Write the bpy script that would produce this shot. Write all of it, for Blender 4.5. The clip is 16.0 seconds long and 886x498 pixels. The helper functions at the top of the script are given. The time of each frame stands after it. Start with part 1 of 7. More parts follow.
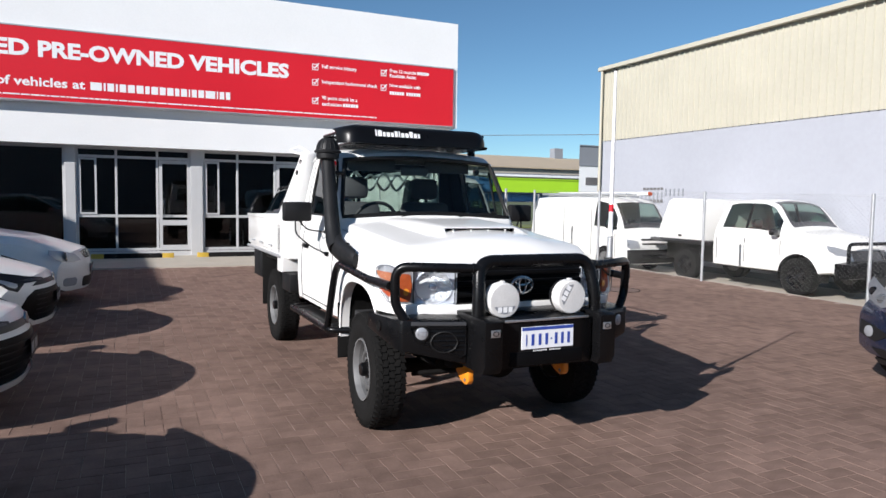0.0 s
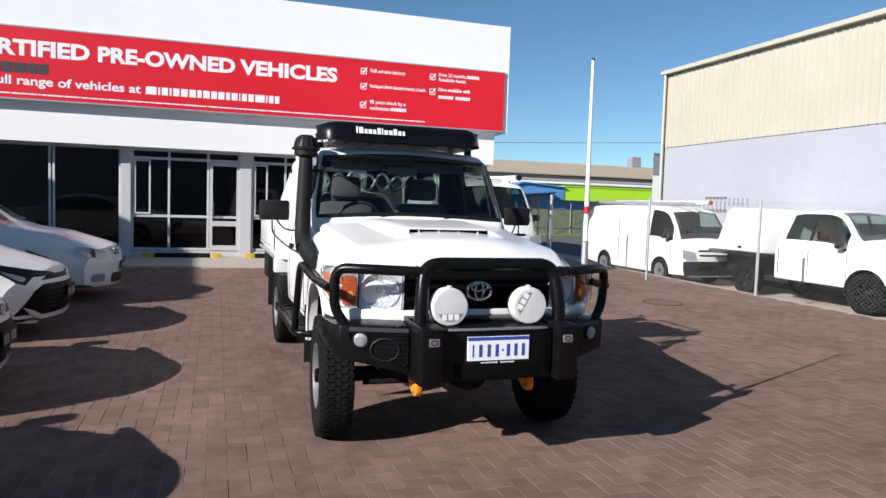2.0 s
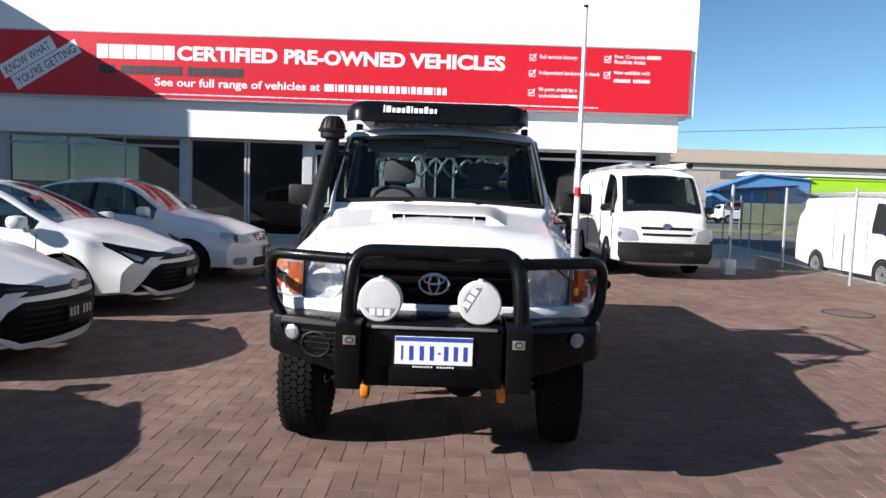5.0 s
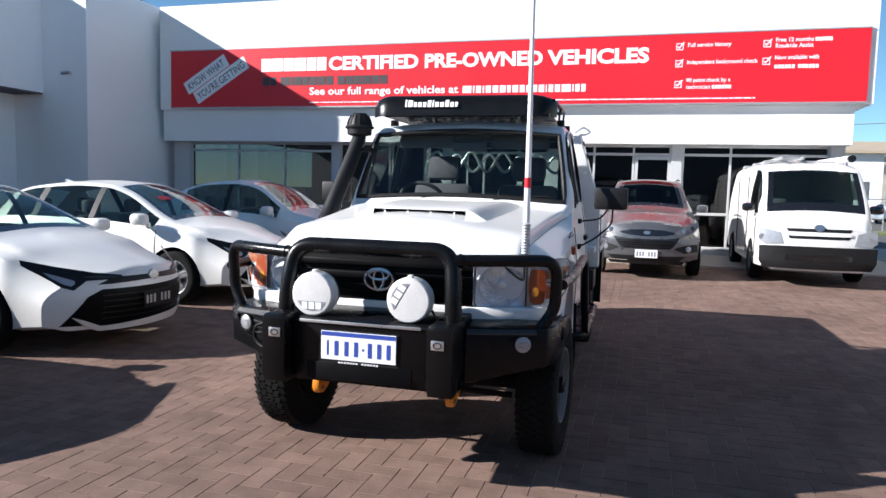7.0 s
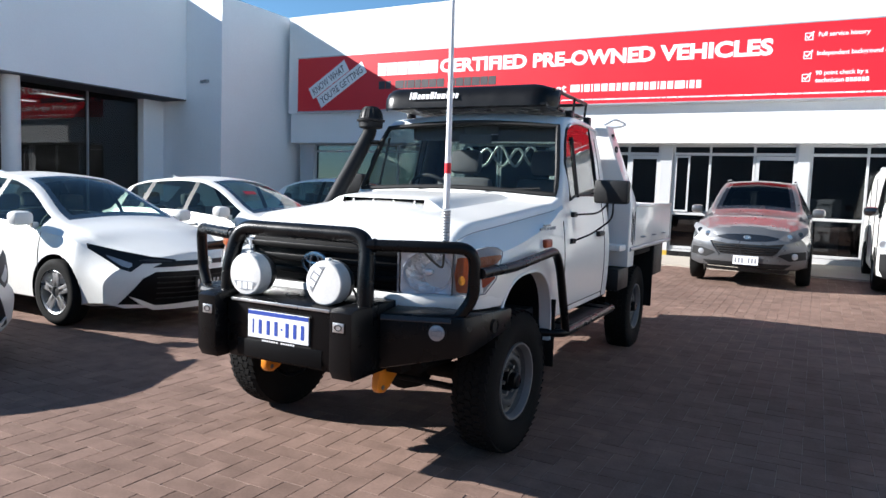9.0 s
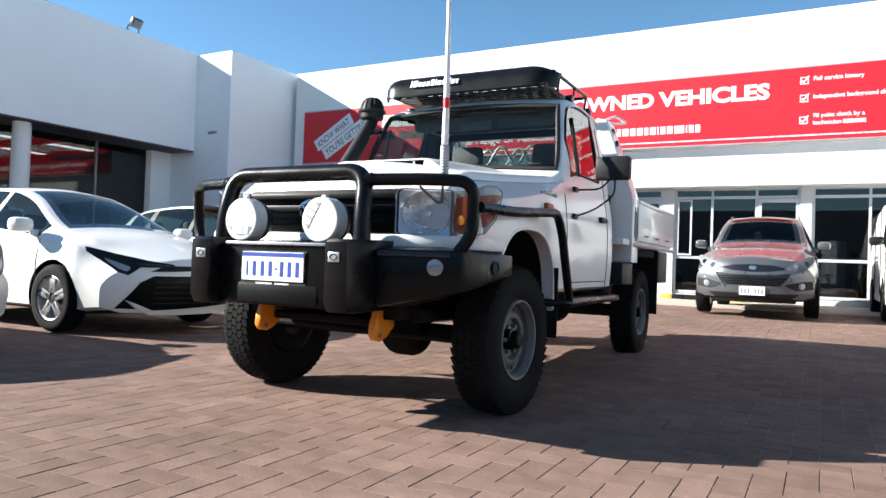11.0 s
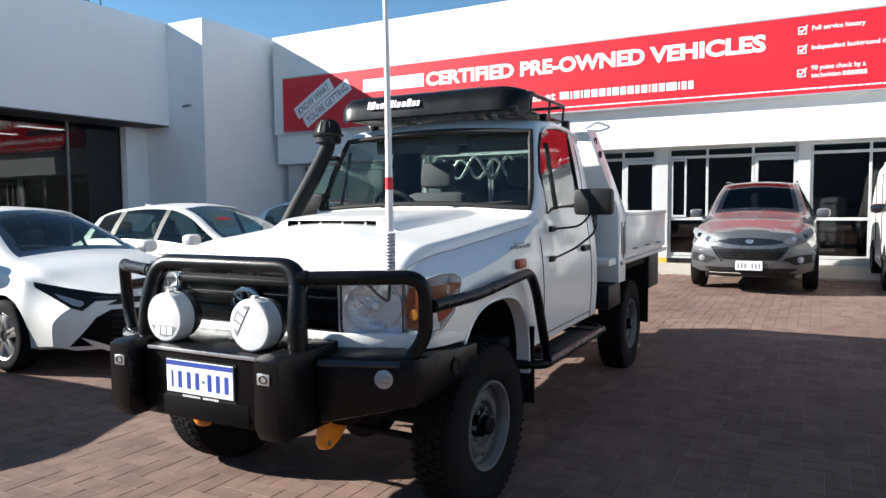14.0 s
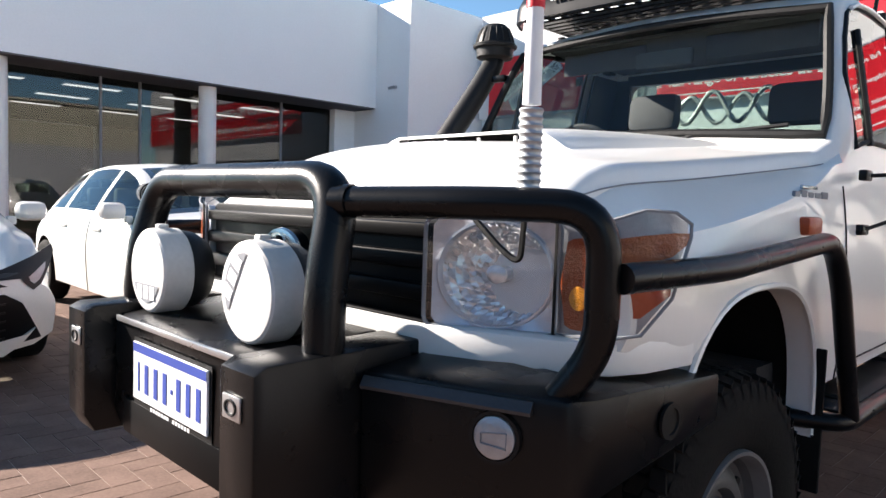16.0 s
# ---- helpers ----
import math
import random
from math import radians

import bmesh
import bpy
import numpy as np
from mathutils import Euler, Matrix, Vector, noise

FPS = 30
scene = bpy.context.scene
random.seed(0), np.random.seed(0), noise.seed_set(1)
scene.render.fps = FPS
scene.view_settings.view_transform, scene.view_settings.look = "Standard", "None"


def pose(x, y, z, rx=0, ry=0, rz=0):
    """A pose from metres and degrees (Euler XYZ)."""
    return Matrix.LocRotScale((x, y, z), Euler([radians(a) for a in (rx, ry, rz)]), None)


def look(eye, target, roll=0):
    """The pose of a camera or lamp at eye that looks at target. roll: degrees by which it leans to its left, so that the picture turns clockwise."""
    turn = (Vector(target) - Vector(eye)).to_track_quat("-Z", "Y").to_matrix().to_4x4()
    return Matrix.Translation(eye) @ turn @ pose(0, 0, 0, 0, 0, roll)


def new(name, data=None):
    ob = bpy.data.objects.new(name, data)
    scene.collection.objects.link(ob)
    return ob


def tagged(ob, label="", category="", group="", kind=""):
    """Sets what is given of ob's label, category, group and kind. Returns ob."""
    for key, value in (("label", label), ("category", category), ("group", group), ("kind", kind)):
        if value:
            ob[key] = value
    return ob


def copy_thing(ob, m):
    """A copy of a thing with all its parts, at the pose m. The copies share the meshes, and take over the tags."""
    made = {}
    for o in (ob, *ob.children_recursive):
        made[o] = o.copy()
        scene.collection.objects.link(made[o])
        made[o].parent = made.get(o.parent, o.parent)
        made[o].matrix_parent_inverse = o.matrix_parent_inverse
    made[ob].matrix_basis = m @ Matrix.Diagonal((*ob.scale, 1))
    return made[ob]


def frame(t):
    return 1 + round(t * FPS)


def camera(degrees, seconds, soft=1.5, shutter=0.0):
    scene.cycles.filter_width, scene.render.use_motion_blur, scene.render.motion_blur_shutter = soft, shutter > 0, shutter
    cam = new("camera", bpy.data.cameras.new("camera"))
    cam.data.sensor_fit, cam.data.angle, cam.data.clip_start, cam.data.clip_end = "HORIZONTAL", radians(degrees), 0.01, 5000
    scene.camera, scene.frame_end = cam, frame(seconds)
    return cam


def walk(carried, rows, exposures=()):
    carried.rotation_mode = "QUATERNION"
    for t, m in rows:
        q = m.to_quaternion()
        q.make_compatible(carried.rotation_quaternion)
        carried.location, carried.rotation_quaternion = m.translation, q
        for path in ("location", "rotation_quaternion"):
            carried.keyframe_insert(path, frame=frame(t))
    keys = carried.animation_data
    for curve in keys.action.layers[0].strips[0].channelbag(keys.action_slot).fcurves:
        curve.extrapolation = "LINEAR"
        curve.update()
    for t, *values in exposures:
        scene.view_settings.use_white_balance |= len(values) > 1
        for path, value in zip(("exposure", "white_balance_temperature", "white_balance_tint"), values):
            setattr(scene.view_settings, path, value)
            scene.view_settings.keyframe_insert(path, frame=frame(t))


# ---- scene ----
cam = camera(65.1, 16.0)
PATH = [
    (0, (-0.078, 0.042, 1.559), (0.745, 1.859, 1.419), 0.9),
    (0.5, (0.078, 0.016, 1.544), (0.858, 1.853, 1.422), 0.8),
    (1, (0.242, 0.002, 1.524), (0.979, 1.858, 1.411), 1.0),
    (1.5, (0.474, 0.021, 1.516), (1.151, 1.899, 1.402), 1.5),
    (2, (0.73, 0.042, 1.521), (1.351, 1.939, 1.398), 1.8),
    (2.5, (1.004, 0.059, 1.519), (1.552, 1.978, 1.389), 1.7),
    (3, (1.28, 0.035, 1.52), (1.69, 1.988, 1.385), 2.0),
    (3.5, (1.528, 0.085, 1.501), (1.852, 2.054, 1.364), 1.9),
    (4, (1.794, 0.143, 1.508), (2.008, 2.126, 1.362), 1.6),
    (4.2, (1.886, 0.165, 1.506), (2.065, 2.151, 1.359), 1.6),
    (6.3, (3.016, 0.545, 1.481), (2.643, 2.501, 1.297), 1.8),
    (6.5, (3.13, 0.556, 1.484), (2.718, 2.505, 1.303), 1.6),
    (7, (3.463, 0.636, 1.479), (2.917, 2.553, 1.31), 1.5),
    (7.5, (3.765, 0.744, 1.457), (3.096, 2.621, 1.291), 1.5),
    (8, (4.069, 0.861, 1.466), (3.253, 2.678, 1.293), 1.8),
    (8.5, (4.32, 0.97, 1.442), (3.434, 2.754, 1.263), 2.1),
    (9, (4.454, 1.053, 1.424), (3.516, 2.811, 1.254), 2.1),
    (9.2, (4.483, 1.079, 1.394), (3.527, 2.828, 1.229), 2.1),
    (11.3, (4.468, 1.134, 0.765), (3.515, 2.891, 0.816), 1.6),
    (11.5, (4.445, 1.146, 0.775), (3.495, 2.906, 0.818), 1.2),
    (12, (4.443, 1.15, 0.767), (3.502, 2.914, 0.804), 1.2),
    (12.5, (4.475, 1.148, 0.973), (3.541, 2.916, 0.993), 1.0),
    (13, (4.536, 1.165, 1.369), (3.604, 2.933, 1.296), -0.1),
    (13.5, (4.513, 1.32, 1.425), (3.577, 3.084, 1.304), -0.4),
    (14, (4.423, 1.603, 1.439), (3.475, 3.359, 1.312), -0.5),
    (14.5, (4.313, 1.923, 1.408), (3.319, 3.655, 1.281), -0.5),
    (15, (4.172, 2.276, 1.388), (3.029, 3.912, 1.26), -0.4),
    (15.5, (3.97, 2.621, 1.309), (2.67, 4.134, 1.173), 1.0),
    (16, (3.71, 2.949, 1.158), (2.287, 4.348, 1.027), 1.9),
]
# the film camera opens up as it turns towards the shaded side
EXPOSURE = [(0.0, 0.63, 6150, 12.5), (3.5, 0.8, 6200, 14), (6.5, 1.11, 6100, 13), (9.0, 1.43, 6100, 10), (11.4, 1.71, 6350, 8), (12.5, 1.69, 6350, 8), (13.1, 1.41, 6250, 8), (14.5, 1.41, 6400, 9), (16.0, 1.76, 6800, 14)]
walk(cam, [(t, look(eye, target, roll)) for t, eye, target, roll in PATH], EXPOSURE)

# ---- world, sun, exposure ----
SUN_AZ = math.atan2(-0.419, -0.908)          # where the sun stands, from +x towards +y
SUN_EL = radians(26.6)
world = bpy.data.worlds.new("sky")
scene.world = world
world.use_nodes = True
wn = world.node_tree
sky = wn.nodes.new("ShaderNodeTexSky")
sky.sky_type = "NISHITA"
sky.sun_disc = False
sky.sun_elevation = SUN_EL
sky.sun_rotation = math.pi / 2 - SUN_AZ
sky.air_density, sky.dust_density, sky.ozone_density = 0.75, 0.0, 3.0
clear = wn.nodes.new("ShaderNodeMix")            # the clear, slightly cyan blue of dry air
clear.data_type, clear.blend_type = "RGBA", "MULTIPLY"
clear.inputs[0].default_value = 1.0
clear.inputs[7].default_value = (0.87, 1.04, 0.98, 1)
wn.links.new(sky.outputs[0], clear.inputs[6])
wn.links.new(clear.outputs[2], wn.nodes["Background"].inputs[0])
wn.nodes["Background"].inputs[1].default_value = 0.065
sun_data = bpy.data.lights.new("sun", "SUN")
sun_data.energy, sun_data.angle, sun_data.color = 5.0, radians(0.53), (1.0, 0.95, 0.88)
sun_ob = new("sun", sun_data)
sun_ob.matrix_world = look((math.cos(SUN_AZ) * math.cos(SUN_EL) * 60, math.sin(SUN_AZ) * math.cos(SUN_EL) * 60, math.sin(SUN_EL) * 60), (0, 0, 0))


# ---- materials ----
def material(name, base, rough=0.5, metal=0.0, spread=0.12, scale=6.0, fine=60.0, bump=0.15, coat=0.0, rvar=0.1, grain=0.01, per_object=0.0, spec=0.5, wide=0.0):
    """A procedural surface: two scales of noise in colour and gloss, and a fine relief."""
    m = bpy.data.materials.new(name)
    m.use_nodes = True
    nt = m.node_tree
    p = nt.nodes["Principled BSDF"]
    tc = nt.nodes.new("ShaderNodeTexCoord")
    big = nt.nodes.new("ShaderNodeTexNoise")
    big.inputs["Scale"].default_value, big.inputs["Detail"].default_value = scale, 6
    small = nt.nodes.new("ShaderNodeTexNoise")
    small.inputs["Scale"].default_value, small.inputs["Detail"].default_value = fine, 4
    for n in (big, small):
        nt.links.new(tc.outputs["Object"], n.inputs["Vector"])
    mixf = nt.nodes.new("ShaderNodeMath")
    mixf.operation = "MULTIPLY_ADD"
    mixf.inputs[1].default_value = 0.6
    nt.links.new(big.outputs["Fac"], mixf.inputs[0])
    half = nt.nodes.new("ShaderNodeMath")
    half.operation = "MULTIPLY"
    half.inputs[1].default_value = 0.4
    nt.links.new(small.outputs["Fac"], half.inputs[0])
    nt.links.new(half.outputs[0], mixf.inputs[2])
    fac = mixf.outputs[0]
    if per_object:
        info = nt.nodes.new("ShaderNodeObjectInfo")
        geo = nt.nodes.new("ShaderNodeNewGeometry")
        add = nt.nodes.new("ShaderNodeMath")
        add.operation = "ADD"
        nt.links.new(info.outputs["Random"], add.inputs[0])
        nt.links.new(geo.outputs["Random Per Island"], add.inputs[1])
        fr = nt.nodes.new("ShaderNodeMath")
        fr.operation = "FRACT"
        nt.links.new(add.outputs[0], fr.inputs[0])
        ma = nt.nodes.new("ShaderNodeMath")
        ma.operation = "MULTIPLY_ADD"
        ma.inputs[1].default_value = per_object
        ma.inputs[2].default_value = -per_object / 2
        nt.links.new(fr.outputs[0], ma.inputs[0])
        ad2 = nt.nodes.new("ShaderNodeMath")
        ad2.operation = "ADD"
        nt.links.new(ma.outputs[0], ad2.inputs[0])
        nt.links.new(fac, ad2.inputs[1])
        fac = ad2.outputs[0]
    ramp = nt.nodes.new("ShaderNodeValToRGB")
    ramp.color_ramp.elements[0].position, ramp.color_ramp.elements[1].position = 0.25, 0.75
    ramp.color_ramp.elements[0].color = tuple(c * (1 - spread) for c in base[:3]) + (1,)
    ramp.color_ramp.elements[1].color = tuple(min(1, c * (1 + spread)) for c in base[:3]) + (1,)
    nt.links.new(fac, ramp.inputs[0])
    colour = ramp.outputs[0]
    if wide:
        # blotches and tyre marks some metres across
        pos = nt.nodes.new("ShaderNodeNewGeometry")
        blot = nt.nodes.new("ShaderNodeTexNoise")
        blot.inputs["Scale"].default_value, blot.inputs["Detail"].default_value, blot.inputs["Roughness"].default_value = 0.55, 5.0, 0.62
        nt.links.new(pos.outputs["Position"], blot.inputs["Vector"])
        lift = nt.nodes.new("ShaderNodeMapRange")
        lift.inputs["From Min"].default_value, lift.inputs["From Max"].default_value = 0.3, 0.7
        lift.inputs["To Min"].default_value, lift.inputs["To Max"].default_value = 1 - wide, 1 + wide
        nt.links.new(blot.outputs["Fac"], lift.inputs["Value"])
        mul = nt.nodes.new("ShaderNodeVectorMath")
        mul.operation = "SCALE"
        nt.links.new(colour, mul.inputs[0])
        nt.links.new(lift.outputs[0], mul.inputs["Scale"])
        colour = mul.outputs[0]
    nt.links.new(colour, p.inputs["Base Color"])
    rr = nt.nodes.new("ShaderNodeMath")
    rr.operation = "MULTIPLY_ADD"
    rr.inputs[1].default_value, rr.inputs[2].default_value = rvar * 2, max(0.0, rough - rvar)
    nt.links.new(big.outputs["Fac"], rr.inputs[0])
    nt.links.new(rr.outputs[0], p.inputs["Roughness"])
    p.inputs["Metallic"].default_value = metal
    p.inputs["Coat Weight"].default_value = coat
    p.inputs["Coat Roughness"].default_value = 0.04
    p.inputs["Specular IOR Level"].default_value = spec
    if bump:
        b = nt.nodes.new("ShaderNodeBump")
        b.inputs["Strength"].default_value, b.inputs["Distance"].default_value = bump, grain
        nt.links.new(small.outputs["Fac"], b.inputs["Height"])
        nt.links.new(b.outputs[0], p.inputs["Normal"])
    return m


def glass(name, tint, rough=0.0, ior=1.5):
    """A thin pane: tinted see-through with a gloss that grows at flat angles."""
    m = bpy.data.materials.new(name)
    m.use_nodes = True
    nt = m.node_tree
    nt.nodes.remove(nt.nodes["Principled BSDF"])
    out = nt.nodes["Material Output"]
    tr, gl, lw, pw, fr, mx = (nt.nodes.new(n) for n in ("ShaderNodeBsdfTransparent", "ShaderNodeBsdfGlossy", "ShaderNodeLayerWeight", "ShaderNodeMath", "ShaderNodeMath", "ShaderNodeMixShader"))
    tr.inputs[0].default_value = tuple(tint) + (1,)
    gl.inputs["Roughness"].default_value = rough
    # the same gloss from both sides of the pane
    head_on = ((ior - 1) / (ior + 1)) ** 2
    lw.inputs["Blend"].default_value = 0.5
    pw.operation, fr.operation = "POWER", "MULTIPLY_ADD"
    pw.inputs[1].default_value = 5.0
    fr.inputs[1].default_value, fr.inputs[2].default_value = 1 - head_on, head_on
    nt.links.new(lw.outputs["Facing"], pw.inputs[0])
    nt.links.new(pw.outputs[0], fr.inputs[0])
    nt.links.new(fr.outputs[0], mx.inputs[0])
    nt.links.new(tr.outputs[0], mx.inputs[1])
    nt.links.new(gl.outputs[0], mx.inputs[2])
    nt.links.new(mx.outputs[0], out.inputs[0])
    return m


def lamp_glow(name, colour, strength):
    m = bpy.data.materials.new(name)
    m.use_nodes = True
    p = m.node_tree.nodes["Principled BSDF"]
    p.inputs["Emission Color"].default_value = colour
    p.inputs["Emission Strength"].default_value = strength
    return m


WHITE_PAINT = material("white_car_paint", (0.80, 0.79, 0.765, 1), 0.3, spread=0.03, scale=2.0, bump=0.0, coat=0.42, rvar=0.06, spec=0.35)
OLD_WHITE = material("old_white_paint", (0.70, 0.69, 0.66, 1), 0.35, spread=0.06, scale=3, bump=0.02, coat=0.4, rvar=0.08)
GREY_PAINT = material("grey_metallic_paint", (0.115, 0.117, 0.122, 1), 0.30, metal=0.5, spread=0.08, fine=400, bump=0.0, coat=0.9)
NAVY_PAINT = material("dark_blue_paint", (0.012, 0.016, 0.035, 1), 0.25, spread=0.1, bump=0.0, coat=0.9)
BLACK_PAINT = material("black_gloss_paint", (0.007, 0.007, 0.008, 1), 0.25, spread=0.1, bump=0.0, coat=0.8)
LIGHTER_BLACK = material("lighter_grey_black_paint", (0.035, 0.035, 0.037, 1), 0.35, spread=0.3, scale=14, fine=120, bump=0.1, spec=0.4)
BAR_BLACK = material("satin_black_powder_coat", (0.0045, 0.0045, 0.005, 1), 0.28, spec=0.20, spread=0.2, scale=8, fine=300, bump=0.12, grain=0.002, rvar=0.08)
DEFLECTOR = material("black_moulded_acrylic", (0.004, 0.004, 0.0045, 1), 0.32, spec=0.22, spread=0.2, bump=0.0)
PLASTIC = material("textured_black_plastic", (0.010, 0.010, 0.0105, 1), 0.5, spec=0.28, spread=0.2, fine=300, bump=0.3, grain=0.002)
RUBBER = material("tyre_rubber", (0.009, 0.0088, 0.0086, 1), 0.85, spec=0.12, spread=0.35, scale=9, fine=120, bump=0.4, grain=0.003)
SEAL = material("black_rubber_seal", (0.006, 0.006, 0.006, 1), 0.55, spec=0.25, spread=0.2, bump=0.1)
UNDER = material("dusty_underbody", (0.008, 0.0075, 0.007, 1), 0.85, spec=0.15, spread=0.4, scale=12, bump=0.3)
STEEL_RIM = material("silver_steel_wheel", (0.17, 0.17, 0.17, 1), 0.5, metal=0.25, spread=0.15, scale=12, bump=0.05)
WHEEL_DISC = material("dull_dark_steel", (0.085, 0.085, 0.085, 1), 0.55, metal=0.2, spread=0.25, scale=14, bump=0.1)
ALLOY = material("machined_alloy", (0.55, 0.55, 0.56, 1), 0.3, metal=0.85, spread=0.1, bump=0.0)
CHROME = material("chrome", (0.75, 0.75, 0.76, 1), 0.08, metal=1.0, spread=0.04, bump=0.0, rvar=0.03)
LAMP = material("clear_lamp_plastic", (0.34, 0.35, 0.37, 1), 0.35, metal=0.4, spread=0.15, scale=18, fine=70, bump=0.15, coat=0.5)
SUV_LAMP = material("grey_lamp_plastic", (0.13, 0.135, 0.145, 1), 0.5, spread=0.3, scale=14, fine=50, bump=0.2, metal=0.1, spec=0.25)
LAMP_SHELL = material("pale_lamp_shell", (0.70, 0.72, 0.76, 1), 0.22, metal=0.45, spread=0.12, scale=22, fine=90, bump=0.2, coat=0.4)
GRILLE_BLACK = material("matt_black_grille", (0.0035, 0.0035, 0.004, 1), 0.42, spec=0.10, spread=0.2, bump=0.0)
SILVER_BOWL = material("silvered_lamp_bowl", (0.92, 0.94, 0.97, 1), 0.14, metal=0.55, spread=0.35, scale=60, fine=150, bump=0.2, coat=0.2, grain=0.004)
BADGE = material("dulled_chrome", (0.42, 0.43, 0.44, 1), 0.22, metal=0.9, spread=0.1, bump=0.0)
WIRE = material("dull_fence_wire", (0.20, 0.20, 0.19, 1), 0.6, metal=0.3, spread=0.2, bump=0.0)
GRASS = material("dry_green_grass", (0.13, 0.15, 0.05, 1), 0.95, spread=0.4, scale=1.2, fine=14, bump=0.5)
HEDGE = material("green_grey_panel", (0.13, 0.15, 0.10, 1), 0.8, spread=0.3, scale=1.5, bump=0.0)
LAMP_BLACK = material("black_lamp_housing", (0.010, 0.010, 0.011, 1), 0.4, spread=0.2, bump=0.0, spec=0.22)
LENS = glass("clear_lamp_lens", (0.93, 0.95, 0.97))
AMBER = material("amber_lens", (0.34, 0.066, 0.016, 1), 0.3, spread=0.3, scale=30, fine=160, bump=0.4, coat=0.0, spec=0.3)
BULB_AMBER = material("amber_bulb_glass", (0.72, 0.27, 0.02, 1), 0.3, spread=0.25, scale=50, fine=200, bump=0.3, spec=0.4)
RED_LENS = material("red_lens", (0.40, 0.065, 0.02, 1), 0.3, spread=0.1, bump=0.2, coat=0.0, spec=0.3)
SIDE_AMBER = material("amber_ribbed_lens", (0.36, 0.11, 0.04, 1), 0.3, spread=0.2, scale=30, fine=160, bump=0.5, spec=0.4)
CAR_GLASS = glass("car_window_glass", (0.58, 0.69, 0.63), ior=1.6)
TRUCK_GLASS = glass("windscreen_glass", (0.72, 0.80, 0.77))
SIDE_GLASS = glass("door_glass", (0.42, 0.46, 0.44), ior=2.1)
REAR_GLASS = glass("tinted_rear_glass", (0.62, 0.69, 0.66))
DARK_GLASS = glass("dark_tinted_glass", (0.10, 0.11, 0.11))
SHOP_GLASS = glass("shop_glass", (0.36, 0.38, 0.39), ior=1.62)
CABIN = material("dark_cabin_trim", (0.025, 0.025, 0.027, 1), 0.7, spread=0.25, bump=0.2)
CAR_DASH = material("grey_dashboard_plastic", (0.24, 0.29, 0.26, 1), 0.6, spread=0.2, scale=8, bump=0.1)
SEAT = material("grey_seat_cloth", (0.07, 0.07, 0.075, 1), 0.85, spread=0.25, fine=200, bump=0.4)
RENDER_WHITE = material("white_rendered_wall", (0.80, 0.80, 0.79, 1), 0.75, spread=0.045, scale=0.7, fine=30, bump=0.12)
PANEL_GREY = material("pale_grey_wall", (0.85, 0.86, 0.875, 1), 0.7, spread=0.05, scale=0.6, fine=25, bump=0.1)
CREAM = material("cream_sheet_metal", (0.42, 0.395, 0.315, 1), 0.5, spread=0.07, scale=0.8, fine=12, bump=0.05)
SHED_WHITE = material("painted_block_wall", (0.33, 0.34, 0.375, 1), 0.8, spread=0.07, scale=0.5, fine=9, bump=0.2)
FRAME_WHITE = material("white_window_frame", (0.50, 0.50, 0.50, 1), 0.4, spread=0.04, bump=0.03)
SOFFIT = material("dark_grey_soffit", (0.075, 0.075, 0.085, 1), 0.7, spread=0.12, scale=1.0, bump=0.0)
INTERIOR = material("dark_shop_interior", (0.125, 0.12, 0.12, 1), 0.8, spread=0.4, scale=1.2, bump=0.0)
SIGN_RED = material("red_sign_vinyl", (0.64, 0.009, 0.020, 1), 0.45, spread=0.05, scale=0.6, fine=20, bump=0.02)
SIGN_WHITE = material("white_sign_vinyl", (0.82, 0.82, 0.82, 1), 0.45, spread=0.03, bump=0.0)
# white lowered to off-white: the covers' slight shade put into the colour
COVER_WHITE = material("off_white_plastic", (0.60, 0.59, 0.575, 1), 0.5, spread=0.12, scale=14, fine=90, bump=0.05)
SIGN_DARK = material("charcoal_sign_vinyl", (0.05, 0.04, 0.045, 1), 0.5, spread=0.1, bump=0.0)
CONCRETE = material("pale_concrete", (0.40, 0.36, 0.30, 1), 0.85, spread=0.18, scale=1.4, fine=50, bump=0.3)
PAVER = material("red_brown_paver", (0.177, 0.118, 0.095, 1), 0.9, spec=0.08, spread=0.32, scale=7.0, fine=70, bump=0.45, grain=0.004, per_object=0.20, rvar=0.06, wide=0.20)
JOINT = material("sandy_paver_joint", (0.30, 0.225, 0.185, 1), 0.95, spread=0.4, scale=5, fine=90, bump=0.4, wide=0.20)
RUSTY = material("dusty_iron", (0.13, 0.085, 0.068, 1), 0.85, spread=0.25, scale=8, fine=60, bump=0.3)
ASPHALT = material("asphalt", (0.09, 0.085, 0.08, 1), 0.9, spread=0.3, scale=0.5, fine=60, bump=0.4)
YELLOW = material("yellow_paint", (0.46, 0.30, 0.03, 1), 0.6, spread=0.12, bump=0.1)
ORANGE = material("orange_hook_paint", (0.72, 0.24, 0.015, 1), 0.4, spread=0.12, scale=15, bump=0.1)
GALV = material("galvanised_steel", (0.45, 0.46, 0.47, 1), 0.45, metal=0.6, spread=0.15, bump=0.05)
PLATE_WHITE = material("plate_white", (0.80, 0.81, 0.84, 1), 0.35, spread=0.02, bump=0.0)
PLATE_BLUE = material("plate_blue", (0.035, 0.07, 0.33, 1), 0.35, spread=0.05, bump=0.0)
LIME = material("lime_sheet_metal", (0.38, 0.66, 0.02, 1), 0.5, spread=0.08, scale=0.5, bump=0.0)
BLUE_SHEET = material("blue_sheet_metal", (0.09, 0.24, 0.47, 1), 0.5, spread=0.1, scale=0.5, bump=0.0)
